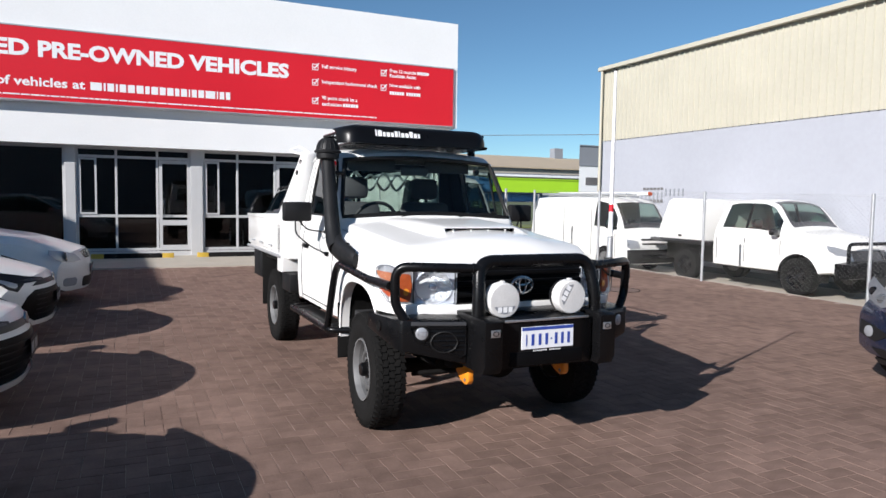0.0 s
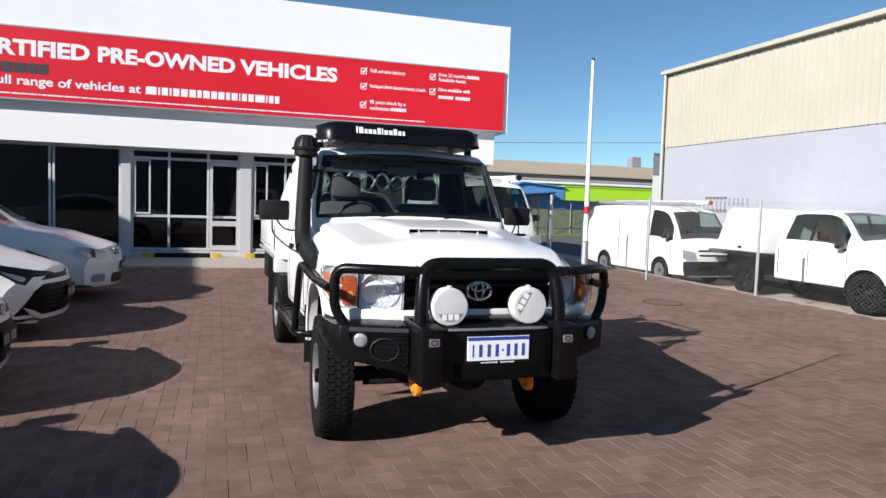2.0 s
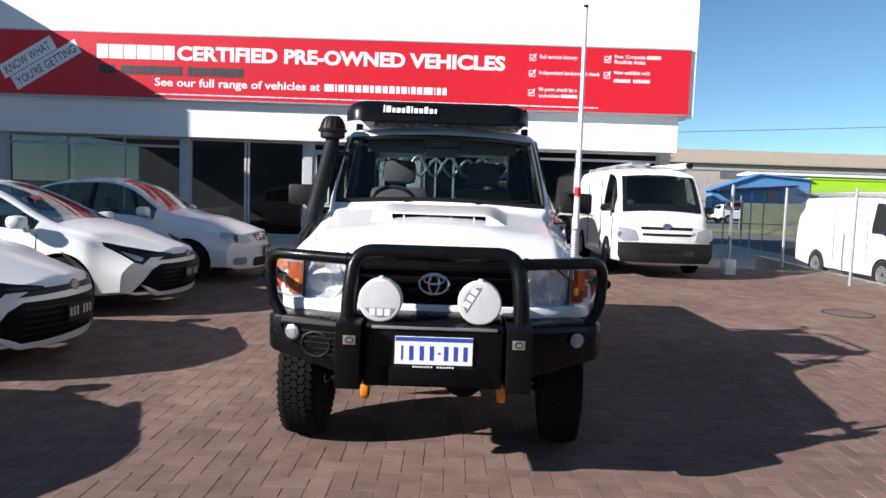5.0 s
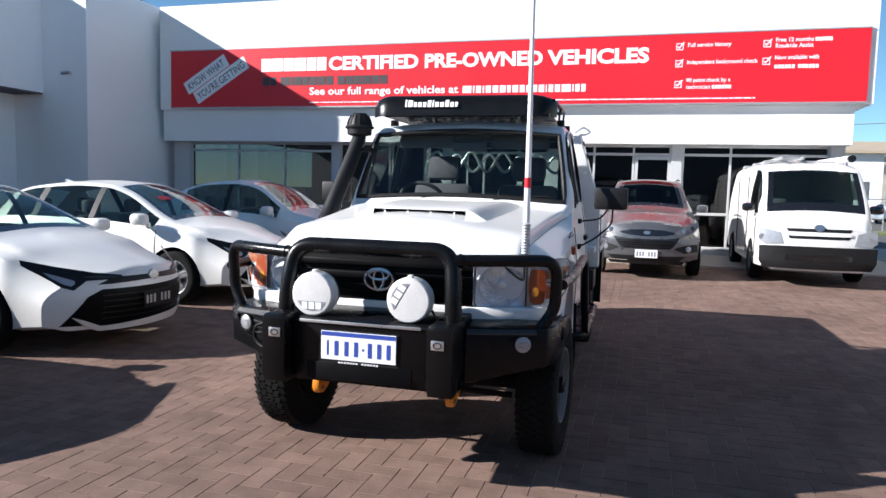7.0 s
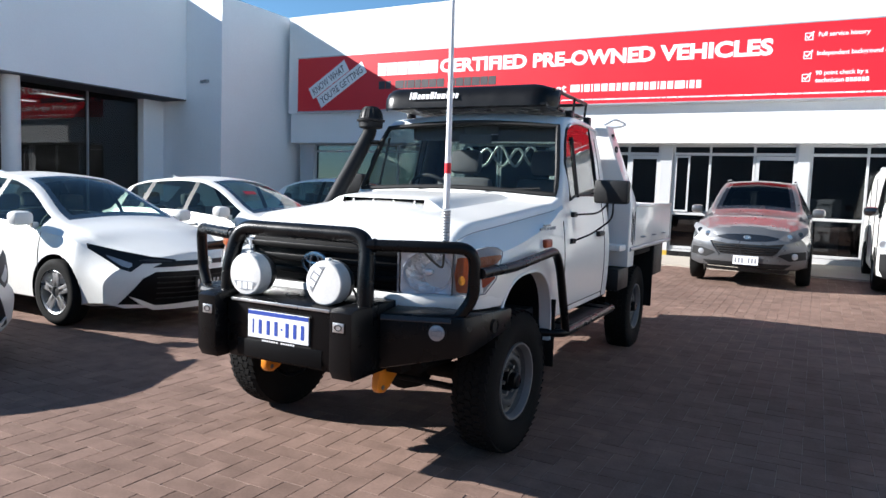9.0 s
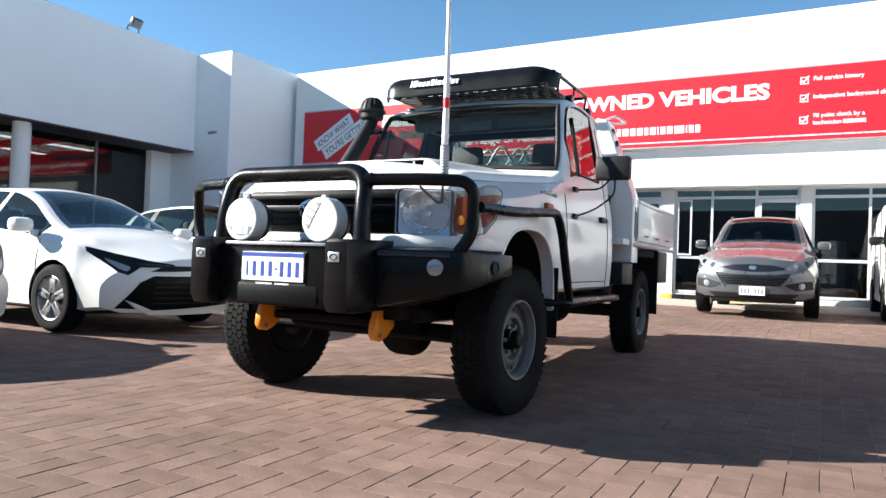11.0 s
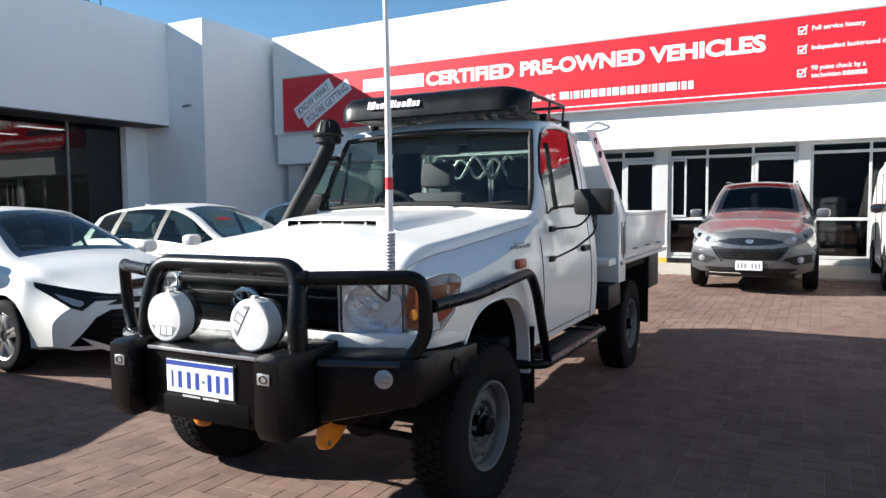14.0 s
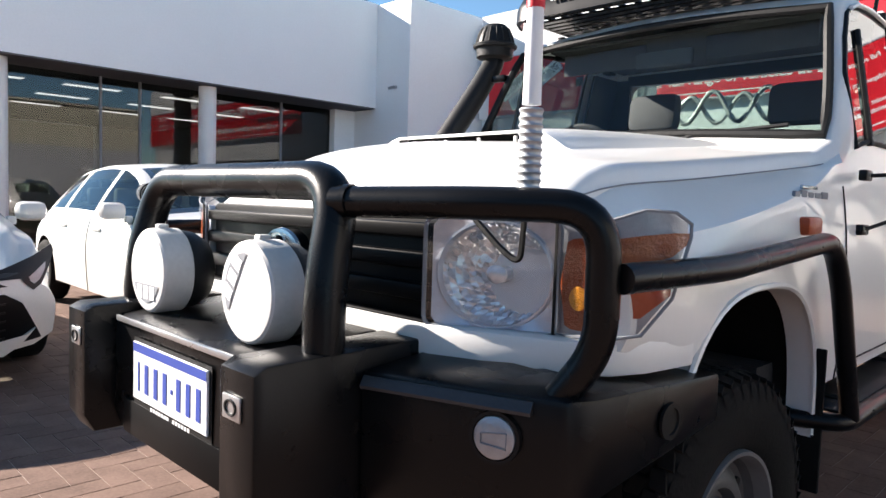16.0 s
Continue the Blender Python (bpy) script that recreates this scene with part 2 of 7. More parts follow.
BEIGE_ROOF = material("beige_roof_sheeting", (0.42, 0.34, 0.24, 1), 0.6, spread=0.12, scale=0.4, bump=0.0)
GREY_SHEET = material("grey_sheet_metal", (0.22, 0.23, 0.25, 1), 0.6, spread=0.1, scale=0.5, bump=0.0)


# ---- mesh helpers ----
def finish(bm, mat, smooth=None):
    """Mesh data out of a bmesh; faces below the angle smooth in degrees are shaded round."""
    bmesh.ops.remove_doubles(bm, verts=bm.verts, dist=1e-5)
    bmesh.ops.recalc_face_normals(bm, faces=bm.faces)
    if smooth:
        for f in bm.faces:
            f.smooth = True
        for e in bm.edges:
            if len(e.link_faces) == 2 and e.calc_face_angle(0) > radians(smooth):
                e.smooth = False
    me = bpy.data.meshes.new("mesh")
    bm.to_mesh(me)
    bm.free()
    me.materials.append(mat)
    return me


def part(name, bm, mat, parent=None, label="", smooth=40):
    ob = new(name, finish(bm, mat, smooth))
    if parent is not None:
        ob.parent = parent
    if label:
        ob["label"] = label
    return ob


def thing(name, label, category, m=None, group="", kind=""):
    ob = new(name)
    ob.empty_display_size = 0.2
    if m is not None:
        ob.matrix_world = m
    return tagged(ob, label, category, group, kind)


def box(bm, x0, x1, y0, y1, z0, z1, bev=0.0, seg=2, m=None):
    vs = [bm.verts.new(p) for p in ((x0, y0, z0), (x1, y0, z0), (x1, y1, z0), (x0, y1, z0), (x0, y0, z1), (x1, y0, z1), (x1, y1, z1), (x0, y1, z1))]
    fs = [bm.faces.new([vs[i] for i in q]) for q in ((3, 2, 1, 0), (4, 5, 6, 7), (0, 1, 5, 4), (1, 2, 6, 5), (2, 3, 7, 6), (3, 0, 4, 7))]
    if bev:
        es = {e for f in fs for e in f.edges}
        out = bmesh.ops.bevel(bm, geom=list(es), offset=bev, segments=seg, affect="EDGES", profile=0.5)
        vs = list({v for f in out["faces"] for v in f.verts} | {v for v in vs if v.is_valid})
    if m is not None:
        bmesh.ops.transform(bm, matrix=m, verts=[v for v in vs if v.is_valid])
    return bm


def boxes(*args, bev=0.0):
    bm = bmesh.new()
    for a in args:
        box(bm, *a, bev=bev)
    return bm


def tube(bm, pts, r, n=12, cap=True, closed=False):
    """A round bar along points, with mitred bends."""
    pts = [Vector(p) for p in pts]
    rings = []
    up = None
    for i, p in enumerate(pts):
        if closed:
            d = (pts[(i + 1) % len(pts)] - pts[i - 1]).normalized()
        else:
            d = (pts[min(i + 1, len(pts) - 1)] - pts[max(i - 1, 0)]).normalized()
        if up is None:
            up = d.orthogonal().normalized()
        up = (up - d * up.dot(d)).normalized()
        s = d.cross(up)
        rr = r[i] if isinstance(r, (list, tuple)) else r
        rings.append([bm.verts.new(p + (up * math.cos(2 * math.pi * k / n) + s * math.sin(2 * math.pi * k / n)) * rr) for k in range(n)])
    pairs = list(zip(rings, rings[1:])) + ([(rings[-1], rings[0])] if closed else [])
    for a, b in pairs:
        for k in range(n):
            bm.faces.new((a[k], a[(k + 1) % n], b[(k + 1) % n], b[k]))
    if cap and not closed:
        bm.faces.new(rings[0][::-1])
        bm.faces.new(rings[-1])
    return bm


def bend(pts, r, n=6):
    """Rounds the corners of a polyline."""
    pts = [Vector(p) for p in pts]
    out = [pts[0]]
    for a, b, c in zip(pts, pts[1:], pts[2:]):
        u, v = (a - b), (c - b)
        k = min(r, u.length * 0.49, v.length * 0.49)
        p, q = b + u.normalized() * k, b + v.normalized() * k
        for i in range(n + 1):
            t = i / n
            out.append(p * (1 - t) ** 2 + b * 2 * t * (1 - t) + q * t ** 2)
    return out + [pts[-1]]


def disc(bm, centre, axis, profile, n=32, cap=True):
    """A turned body: profile of (distance along axis, radius)."""
    axis = Vector(axis).normalized()
    u = axis.orthogonal().normalized()
    v = axis.cross(u)
    rings = []
    for d, r in profile:
        c = Vector(centre) + axis * d
        rings.append([bm.verts.new(c + (u * math.cos(2 * math.pi * k / n) + v * math.sin(2 * math.pi * k / n)) * max(r, 1e-4)) for k in range(n)])
    for a, b in zip(rings, rings[1:]):
        for k in range(n):
            bm.faces.new((a[k], a[(k + 1) % n], b[(k + 1) % n], b[k]))
    if cap and profile[0][1] > 1e-3:
        bm.faces.new(rings[0][::-1])
    if cap and profile[-1][1] > 1e-3:
        bm.faces.new(rings[-1])
    return bm


def prism(bm, outline, lo, hi, axis="x", bev=0.0):
    """A plate of the given outline between lo and hi along an axis. Outline points are the two other coordinates in order."""
    def at(a, b, c):
        return {"x": (c, a, b), "y": (a, c, b), "z": (a, b, c)}[axis]
    A = [bm.verts.new(at(a, b, lo)) for a, b in outline]
    B = [bm.verts.new(at(a, b, hi)) for a, b in outline]
    fs = [bm.faces.new(A[::-1]), bm.faces.new(B)]
    n = len(A)
    for i in range(n):
        fs.append(bm.faces.new((A[i], A[(i + 1) % n], B[(i + 1) % n], B[i])))
    if bev:
        es = {e for f in fs[:2] for e in f.edges}
        bmesh.ops.bevel(bm, geom=list(es), offset=bev, segments=2, affect="EDGES", profile=0.5)
    return bm


def rounded(w, h, r, n=5, cx=0.0, cy=0.0):
    out = []
    for sx, sy, a0 in ((1, 1, 0), (-1, 1, 90), (-1, -1, 180), (1, -1, 270)):
        for i in range(n + 1):
            a = radians(a0 + 90 * i / n)
            out.append((cx + sx * (w / 2 - r) + r * math.cos(a), cy + sy * (h / 2 - r) + r * math.sin(a)))
    return out


def lettering(name, text, width, height, mat, parent, m, bold=0.018, depth=0.002):
    """Words in the built-in font, fitted to a width and a height, on the plane of m (x along, y up)."""
    cu = bpy.data.curves.new("words", "FONT")
    cu.body, cu.offset, cu.extrude, cu.resolution_u = text, bold, 0.01, 3
    tmp = bpy.data.objects.new("words", cu)
    scene.collection.objects.link(tmp)
    dg = bpy.context.evaluated_depsgraph_get()
    dg.update()
    me = bpy.data.meshes.new_from_object(tmp.evaluated_get(dg))
    bpy.data.objects.remove(tmp)
    co = np.array([v.co[:] for v in me.vertices])
    lo, hi = co.min(0), co.max(0)
    for v in me.vertices:
        v.co = ((v.co.x - lo[0]) / (hi[0] - lo[0]) * width, (v.co.y - lo[1]) / (hi[1] - lo[1]) * height, v.co.z / 0.01 * depth)
    me.transform(m)
    me.materials.clear()
    me.materials.append(mat)
    ob = new(name, me)
    ob.parent = parent
    if height < 0.3:
        tagged(ob, kind="stuff")
    return ob


def bars(name, widths, height, gap, mat, parent, m, depth=0.002):
    """Unlettered writing: a row of plain bars of the size of the letters."""
    bm = bmesh.new()
    x = 0
    for w in widths:
        if w > 0:
            box(bm, x, x + w, 0, height, 0, depth)
        x += abs(w) + gap
    bmesh.ops.transform(bm, matrix=m, verts=bm.verts)
    return tagged(part(name, bm, mat, parent, smooth=None), kind="stuff")


def curve(table):
    """A smooth, monotone line through (x, value) pairs."""
    xs = np.array([p[0] for p in table], float)
    ys = np.array([p[1] for p in table], float)
    order = np.argsort(xs)
    xs, ys = xs[order], ys[order]
    d = np.diff(ys) / np.diff(xs)
    s = np.zeros(len(xs))
    s[1:-1] = [0 if a * b <= 0 else 2 * a * b / (a + b) for a, b in zip(d, d[1:])]
    s[0], s[-1] = d[0], d[-1]

    def f(x):
        x = min(max(x, xs[0]), xs[-1])
        i = min(max(int(np.searchsorted(xs, x)) - 1, 0), len(xs) - 2)
        h = xs[i + 1] - xs[i]
        t = (x - xs[i]) / h
        return float(ys[i] * (1 + 2 * t) * (1 - t) ** 2 + s[i] * h * t * (1 - t) ** 2 + ys[i + 1] * t * t * (3 - 2 * t) + s[i + 1] * h * t * t * (t - 1))
    return f


def ground_z(y):
    """The lot rises gently towards the shop."""
    return 0.012 * min(max(y - 5.5, 0.0), 13.0)


# ---- ground ----
def sheet(x0, x1, y0, y1, nx, ny, zf):
    bm = bmesh.new()
    vs = [[bm.verts.new((x0 + (x1 - x0) * i / nx, y0 + (y1 - y0) * j / ny, zf(y0 + (y1 - y0) * j / ny))) for i in range(nx + 1)] for j in range(ny + 1)]
    for j in range(ny):
        for i in range(nx):
            bm.faces.new((vs[j][i], vs[j][i + 1], vs[j + 1][i + 1], vs[j + 1][i]))
    return bm


YARD = -0.27                                  # level of the yard and the land round the lot
far = bmesh.new()
ys = [-900, -40, 20, 60, 2500]
cols = [-2000, -60, 60, 2000]
grid = [[far.verts.new((x, y, YARD - 0.02)) for x in cols] for y in ys]
for j in range(len(ys) - 1):
    for i in range(len(cols) - 1):
        far.faces.new((grid[j][i], grid[j][i + 1], grid[j + 1][i + 1], grid[j + 1][i]))
tagged(part("ground", far, ASPHALT, smooth=None), "wide dark asphalt ground round the sales lot", "ground", kind="structure")

LOT_Y = 15.0                                  # where the pavers meet the concrete strip
paving = tagged(part("pavement", sheet(-14, 10.3, -20, LOT_Y, 12, 70, lambda y: ground_z(y) - 0.0027), JOINT, smooth=None),
                "red-brown brick paving of the sales lot", "pavement", kind="structure")
tagged(part("pavement_strip", boxes((-12, 8.6, LOT_Y, 18.2, -0.1, 0.0)), CONCRETE, smooth=None),
       "pale concrete strip in front of the shop", "pavement", kind="structure")
strip = bpy.data.objects["pavement_strip"]
for v in strip.data.vertices:
    v.co.z += ground_z(v.co.y) + 0.025
tagged(part("yard_ground", boxes((10.45, 14.2, -4, 30, YARD - 0.3, YARD)), CONCRETE, smooth=None), "pale concrete yard behind the wire fence", "ground", kind="structure")
edge = bmesh.new()
prism(edge, [(-20, -0.4), (5.5, -0.4), (18.5, -0.4), (18.5, 0.144), (5.5, -0.015), (-20, -0.015)], 10.3, 10.45, "x")
tagged(part("lot_edge_wall", edge, CONCRETE, smooth=None), "low concrete edge between lot and yard", "wall", kind="structure")
# unseen wall added behind the camera; it darkens reflections in the shop glass
tagged(part("wall_street", boxes((-34, 40, -20.4, -20, -0.4, 5.2)), GREY_SHEET, smooth=None), "plain grey wall added out of view, for reflections in the glass", "wall", kind="structure")


# ---- the shop with the red sign ----
FX0, FX1, FY, GY = -9.3, 7.92, 16.95, 17.47
fascia = tagged(part("wall_shop_front", boxes((FX0, FX1, FY, FY + 1.3, 3.47, 6.2)), RENDER_WHITE, smooth=None), "white rendered sign wall over the shop front", "wall", kind="structure")
tagged(part("wall_shop_lintel", boxes((FX0, 7.62, FY + 0.12, FY + 1.3, 2.64, 3.468)), RENDER_WHITE, smooth=None), "white rendered band above the shop windows", "wall", kind="structure")
tagged(part("wall_shop_side", boxes((7.37, 7.60, FY + 1.302, 30, 0.1, 6.1), (7.37, 7.60, GY + 0.16, FY + 1.301, 0.1, 2.638)), RENDER_WHITE, smooth=None), "white side wall of the shop", "wall", kind="structure")
tagged(part("roof_shop", boxes((FX0, 7.36, FY + 1.302, 30, 5.6, 5.75)), GREY_SHEET, smooth=None), "flat sheet roof behind the shop front", "roof", kind="structure")
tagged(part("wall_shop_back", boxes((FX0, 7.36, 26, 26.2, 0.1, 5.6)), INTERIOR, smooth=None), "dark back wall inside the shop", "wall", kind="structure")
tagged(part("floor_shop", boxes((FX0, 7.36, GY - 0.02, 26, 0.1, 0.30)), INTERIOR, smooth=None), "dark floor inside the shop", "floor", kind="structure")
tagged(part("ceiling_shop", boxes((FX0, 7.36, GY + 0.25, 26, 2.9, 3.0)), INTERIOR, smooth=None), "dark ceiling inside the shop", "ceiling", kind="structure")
for i, (a, b) in enumerate(((-9.2, -8.68), (-4.38, -4.17), (-1.35, -1.14), (1.25, 1.52), (4.05, 4.28), (7.30, 7.58))):
    tagged(part("column_%d" % (i + 1), boxes((a, b, GY - 0.09, GY + 0.15, 0.1, 2.638), bev=0.008), FRAME_WHITE, smooth=None), "white square column between the shop windows", "column", kind="structure")


def shop_window(n, x0, x1, rails, mulls, door=None, sash=None):
    """A glazed bay: frame bars, panes, and a door leaf where there is one."""
    w = thing("window_%d" % n, "dark shop window with white frame bars", "window", kind="structure")
    z0, z1 = 0.28, 2.64
    part("sill", boxes((x0 + 0.002, x1 - 0.002, GY - 0.05, GY + 0.06, 0.10, 0.279)), FRAME_WHITE, w, smooth=None)
    bars_x = [x0 + 0.025] + list(mulls) + [x1 - 0.025]
    zs = [z0 + 0.04] + list(rails) + [z1 - 0.03]
    for x in bars_x:
        part("mullion", boxes((x - 0.025, x + 0.025, GY - 0.03, GY + 0.04, z0, z1), bev=0.004), FRAME_WHITE, w, smooth=None)
    for a, b in zip(bars_x, bars_x[1:]):
        for z in zs:
            part("rail", boxes((a + 0.025, b - 0.025, GY - 0.028, GY + 0.038, z - 0.03, z + 0.03), bev=0.004), FRAME_WHITE, w, smooth=None)
        for lo, hi in zip(zs, zs[1:]):
            ob = part("pane", boxes((a + 0.026, b - 0.026, GY + 0.0, GY + 0.008, lo + 0.031, hi - 0.031)), SHOP_GLASS, w, smooth=None)
            ob.visible_shadow = False
    if sash:
        # the narrow opening light beside the fixed pane
        part("sash", boxes((x0 + 0.055, x0 + 0.10, GY - 0.05, GY - 0.031, 1.13, 2.38), (sash - 0.02, sash + 0.02, GY - 0.05, GY - 0.031, 1.13, 2.38), (x0 + 0.10, sash - 0.02, GY - 0.05, GY - 0.031, 1.13, 1.17), (x0 + 0.10, sash - 0.02, GY - 0.05, GY - 0.031, 2.34, 2.38)), FRAME_WHITE, w, "white framed opening light", smooth=None)
    if door:
        a, b = door
        part("door_frame", boxes((a, a + 0.07, GY - 0.06, GY - 0.031, z0 + 0.02, 2.38), (b - 0.07, b, GY - 0.06, GY - 0.031, z0 + 0.02, 2.38), (a + 0.07, b - 0.07, GY - 0.06, GY - 0.031, 2.30, 2.38), (a + 0.07, b - 0.07, GY - 0.06, GY - 0.031, 0.30, 0.42), (a + 0.07, b - 0.07, GY - 0.06, GY - 0.031, 0.88, 1.0)), FRAME_WHITE, w, "white framed glass door", smooth=None)
        part("handle", tube(bmesh.new(), bend([(a + 0.1, GY - 0.06, 1.15), (a + 0.1, GY - 0.11, 1.15), (a + 0.1, GY - 0.11, 1.45), (a + 0.1, GY - 0.06, 1.45)], 0.02), 0.012, 8), CHROME, w, "chrome door pull")
    return w


shop_window(1, -8.68, -4.38, (2.42,), (-7.20, -5.80))
shop_window(2, -4.17, -1.35, (), (-2.80, -2.72))
shop_window(3, -1.14, 1.25, (1.09, 2.42), (-0.33, 0.53), (0.565, 1.245), -0.745)
shop_window(4, 1.52, 4.05, (1.09, 2.42), (2.32, 3.215), (3.25, 4.045), 1.88)
shop_window(5, 4.28, 7.30, (1.09, 2.42), (5.31,))


# ---- office furniture behind the glass ----
def filing_cabinet(x, y):
    t = thing("filing_cabinet", "grey metal filing cabinet inside the shop window", "cabinet", pose(x, y, 0.30))
    part("body", boxes((-0.3, 0.3, -0.24, 0.24, 0.0, 1.22), bev=0.008), GALV, t, smooth=None)
    for k in range(4):
        d = part("drawer", boxes((-0.285, 0.285, -0.262, -0.243, 0.03 + k * 0.297, 0.31 + k * 0.297), bev=0.004), GALV, t, smooth=None)
        part("handle", boxes((-0.07, 0.07, -0.275, -0.263, 0.20 + k * 0.297, 0.225 + k * 0.297)), SEAL, d, smooth=None)


filing_cabinet(4.62, 18.2)
filing_cabinet(5.80, 18.3)


# ---- the red sign ----
SX0, SX1, SZ0, SZ1 = -8.92, 7.78, 3.52, 5.0
sign = thing("shop_sign", "long red sign panel with white lettering on the shop front", "sign")
part("panel", boxes((SX0, SX1, FY - 0.05, FY - 0.002, SZ0, SZ1)), SIGN_RED, sign, smooth=None)
part("frame", boxes((SX0 - 0.02, SX1 + 0.02, FY - 0.055, FY - 0.003, SZ1 + 0.001, SZ1 + 0.03), (SX0 - 0.02, SX1 + 0.02, FY - 0.055, FY - 0.003, SZ0 - 0.03, SZ0 - 0.001)), GALV, sign, "thin metal edge strips", smooth=None)


def on_sign(x, z, turn=0):
    return pose(x, FY - 0.0525, z, 90, 0, 0) @ pose(0, 0, 0, 0, 0, turn)


bars("wordmark", (0.27, 0.33, 0.29, 0.33, 0.27, 0.26), 0.33, 0.018, SIGN_WHITE, sign, on_sign(-6.18, 4.405))
for words, x0, x1 in (("CERTIFIED", -4.28, -1.91), ("PRE-OWNED", -1.75, 1.10), ("VEHICLES", 1.20, 3.45)):
    lettering("headline_word", words, x1 - x0, 0.345, SIGN_WHITE, sign, on_sign(x0, 4.40), bold=0.042)
bars("subtitle", (0.20, 0.17, -0.10, 0.26, 0.08, 0.21, 0.18, 0.21, 0.21, 0.21, -0.08, 0.2, 0.22, 0.2, 0.22, 0.2, 0.2), 0.21, 0.018, SIGN_DARK, sign, on_sign(-6.14, 4.05))
lettering("second_line", "See our full range of vehicles at", 3.92, 0.25, SIGN_WHITE, sign, on_sign(-4.81, 3.74), bold=0.024)
bars("web_address", (0.22, 0.04, 0.13, 0.04, 0.13, 0.14, 0.14, 0.09, 0.14, 0.12, 0.13, 0.09, 0.13, 0.03, 0.11, 0.12, 0.21, 0.03, 0.10, 0.10), 0.17, 0.034, SIGN_WHITE, sign, on_sign(-0.79, 3.795))
fine = random.Random(4)
bars("fine_print", [fine.choice((0.05, 0.09, 0.16, 0.22, 0.3)) for _ in range(60)], 0.028, 0.02, SIGN_WHITE, sign, on_sign(-4.80, 3.60))
for x, z, lines in ((4.01, 4.655, (("Full service history", 0.88, 0),)), (4.01, 4.29, (("Independent background check", 1.42, 0),)), (4.01, 3.845, (("90 point check by a", 0.90, 0.06), ("technician", 0.50, -0.06))),
                    (5.76, 4.665, (("Free 12 months", 0.72, 0.07), ("Roadside Assist", 0.72, -0.05))), (5.76, 4.30, (("Now available with", 0.84, 0.07),))):
    tick = bmesh.new()
    for a in ((0, 0.15, 0, 0.018), (0, 0.15, 0.132, 0.15), (0, 0.018, 0.0181, 0.1319), (0.132, 0.15, 0.0181, 0.1319)):
        box(tick, a[0], a[1], a[2], a[3], 0, 0.002)
    for a, b in (((0.03, 0.08), (0.07, 0.035)), ((0.06, 0.04), (0.16, 0.17))):
        d = Vector((b[0] - a[0], b[1] - a[1], 0)).normalized() * 0.014
        n = Vector((-d.y, d.x, 0))
        tick.faces.new([tick.verts.new(Vector((*p, 0.003)) + q) for p, q in ((a, n), (a, -n), (b, -n), (b, n))])
    bmesh.ops.transform(tick, matrix=on_sign(x, z), verts=tick.verts)
    part("tick_box", tick, SIGN_WHITE, sign, smooth=None)
    for words, w, dz in lines:
        lettering("checklist_line", words, w, 0.115 if "y" in words or "g" in words or "p" in words else 0.09, SIGN_WHITE, sign, on_sign(x + 0.24, z + 0.035 + dz), bold=0.02)
bars("brand_word", (0.055,) * 6, 0.08, 0.012, SIGN_WHITE, sign, on_sign(4.25 + 0.53, 3.82))
bars("brand_word", (0.045,) * 6, 0.08, 0.010, SIGN_WHITE, sign, on_sign(6.75, 4.77))
bars("brand_word", (0.055,) * 6 + (-0.04,) + (0.055,) * 6, 0.08, 0.012, SIGN_WHITE, sign, on_sign(6.0, 4.22))
slant = on_sign(-8.06, 3.60, 31.3)
part("slogan_plate", prism(bmesh.new(), [(0.0, 0.0), (1.78, 0.0), (1.78, 0.345), (0.0, 0.345)], 0.0, 0.004, "z"), SIGN_WHITE, sign, smooth=None).data.transform(slant)
part("slogan_plate", prism(bmesh.new(), [(-0.12, 0.365), (1.32, 0.365), (1.32, 0.71), (-0.12, 0.71)], 0.0, 0.004, "z"), SIGN_WHITE, sign, smooth=None).data.transform(slant)
lettering("slogan", "KNOW WHAT", 1.22, 0.20, SIGN_DARK, sign, slant @ pose(-0.02, 0.435, 0.0045), bold=0.0)
lettering("slogan", "YOU'RE GETTING", 1.60, 0.20, SIGN_DARK, sign, slant @ pose(0.09, 0.07, 0.0045), bold=0.0)


# ---- showroom at right angles to the shop ----
CX, CY, BX = -9.5, 14.55, -10.8
tagged(part("wall_block", boxes((-14, CX, CY, 18.3, 0.05, 6.25)), PANEL_GREY, smooth=None), "tall plain white wall block in the corner", "wall", kind="structure")
tagged(part("wall_showroom_top", boxes((-24, BX, 5.5, CY - 0.004, 3.6, 6.28)), PANEL_GREY, smooth=None), "plain white upper wall of the showroom", "wall", kind="structure")
tagged(part("wall_showroom_end", boxes((-24, BX - 0.9, 13.9, CY - 0.004, 0.05, 3.598)), PANEL_GREY, smooth=None), "plain white end wall under the showroom overhang", "wall", kind="structure")
tagged(part("floor_showroom", boxes((-24, BX - 0.9, 5.6, 13.9, -0.05, 0.06)), CONCRETE, smooth=None), "pale floor inside the showroom", "floor", kind="structure")
tagged(part("wall_showroom_back", boxes((-24, -23.8, 5.6, 13.89, 0.06, 3.59)), PANEL_GREY, smooth=None), "plain back wall inside the showroom", "wall", kind="structure")
GX = BX - 1.1
tagged(part("wall_showroom_south", boxes((-24, GX - 0.1, 5.5, 5.59, 0.06, 3.599)), PANEL_GREY, smooth=None), "plain white end wall of the showroom", "wall", kind="structure")
showroom = thing("window_6", "tall showroom glazing with dark slim bars", "window", kind="structure")
edges = [13.9, 12.38, 10.45, 8.88, 8.07, 6.3, 5.63]
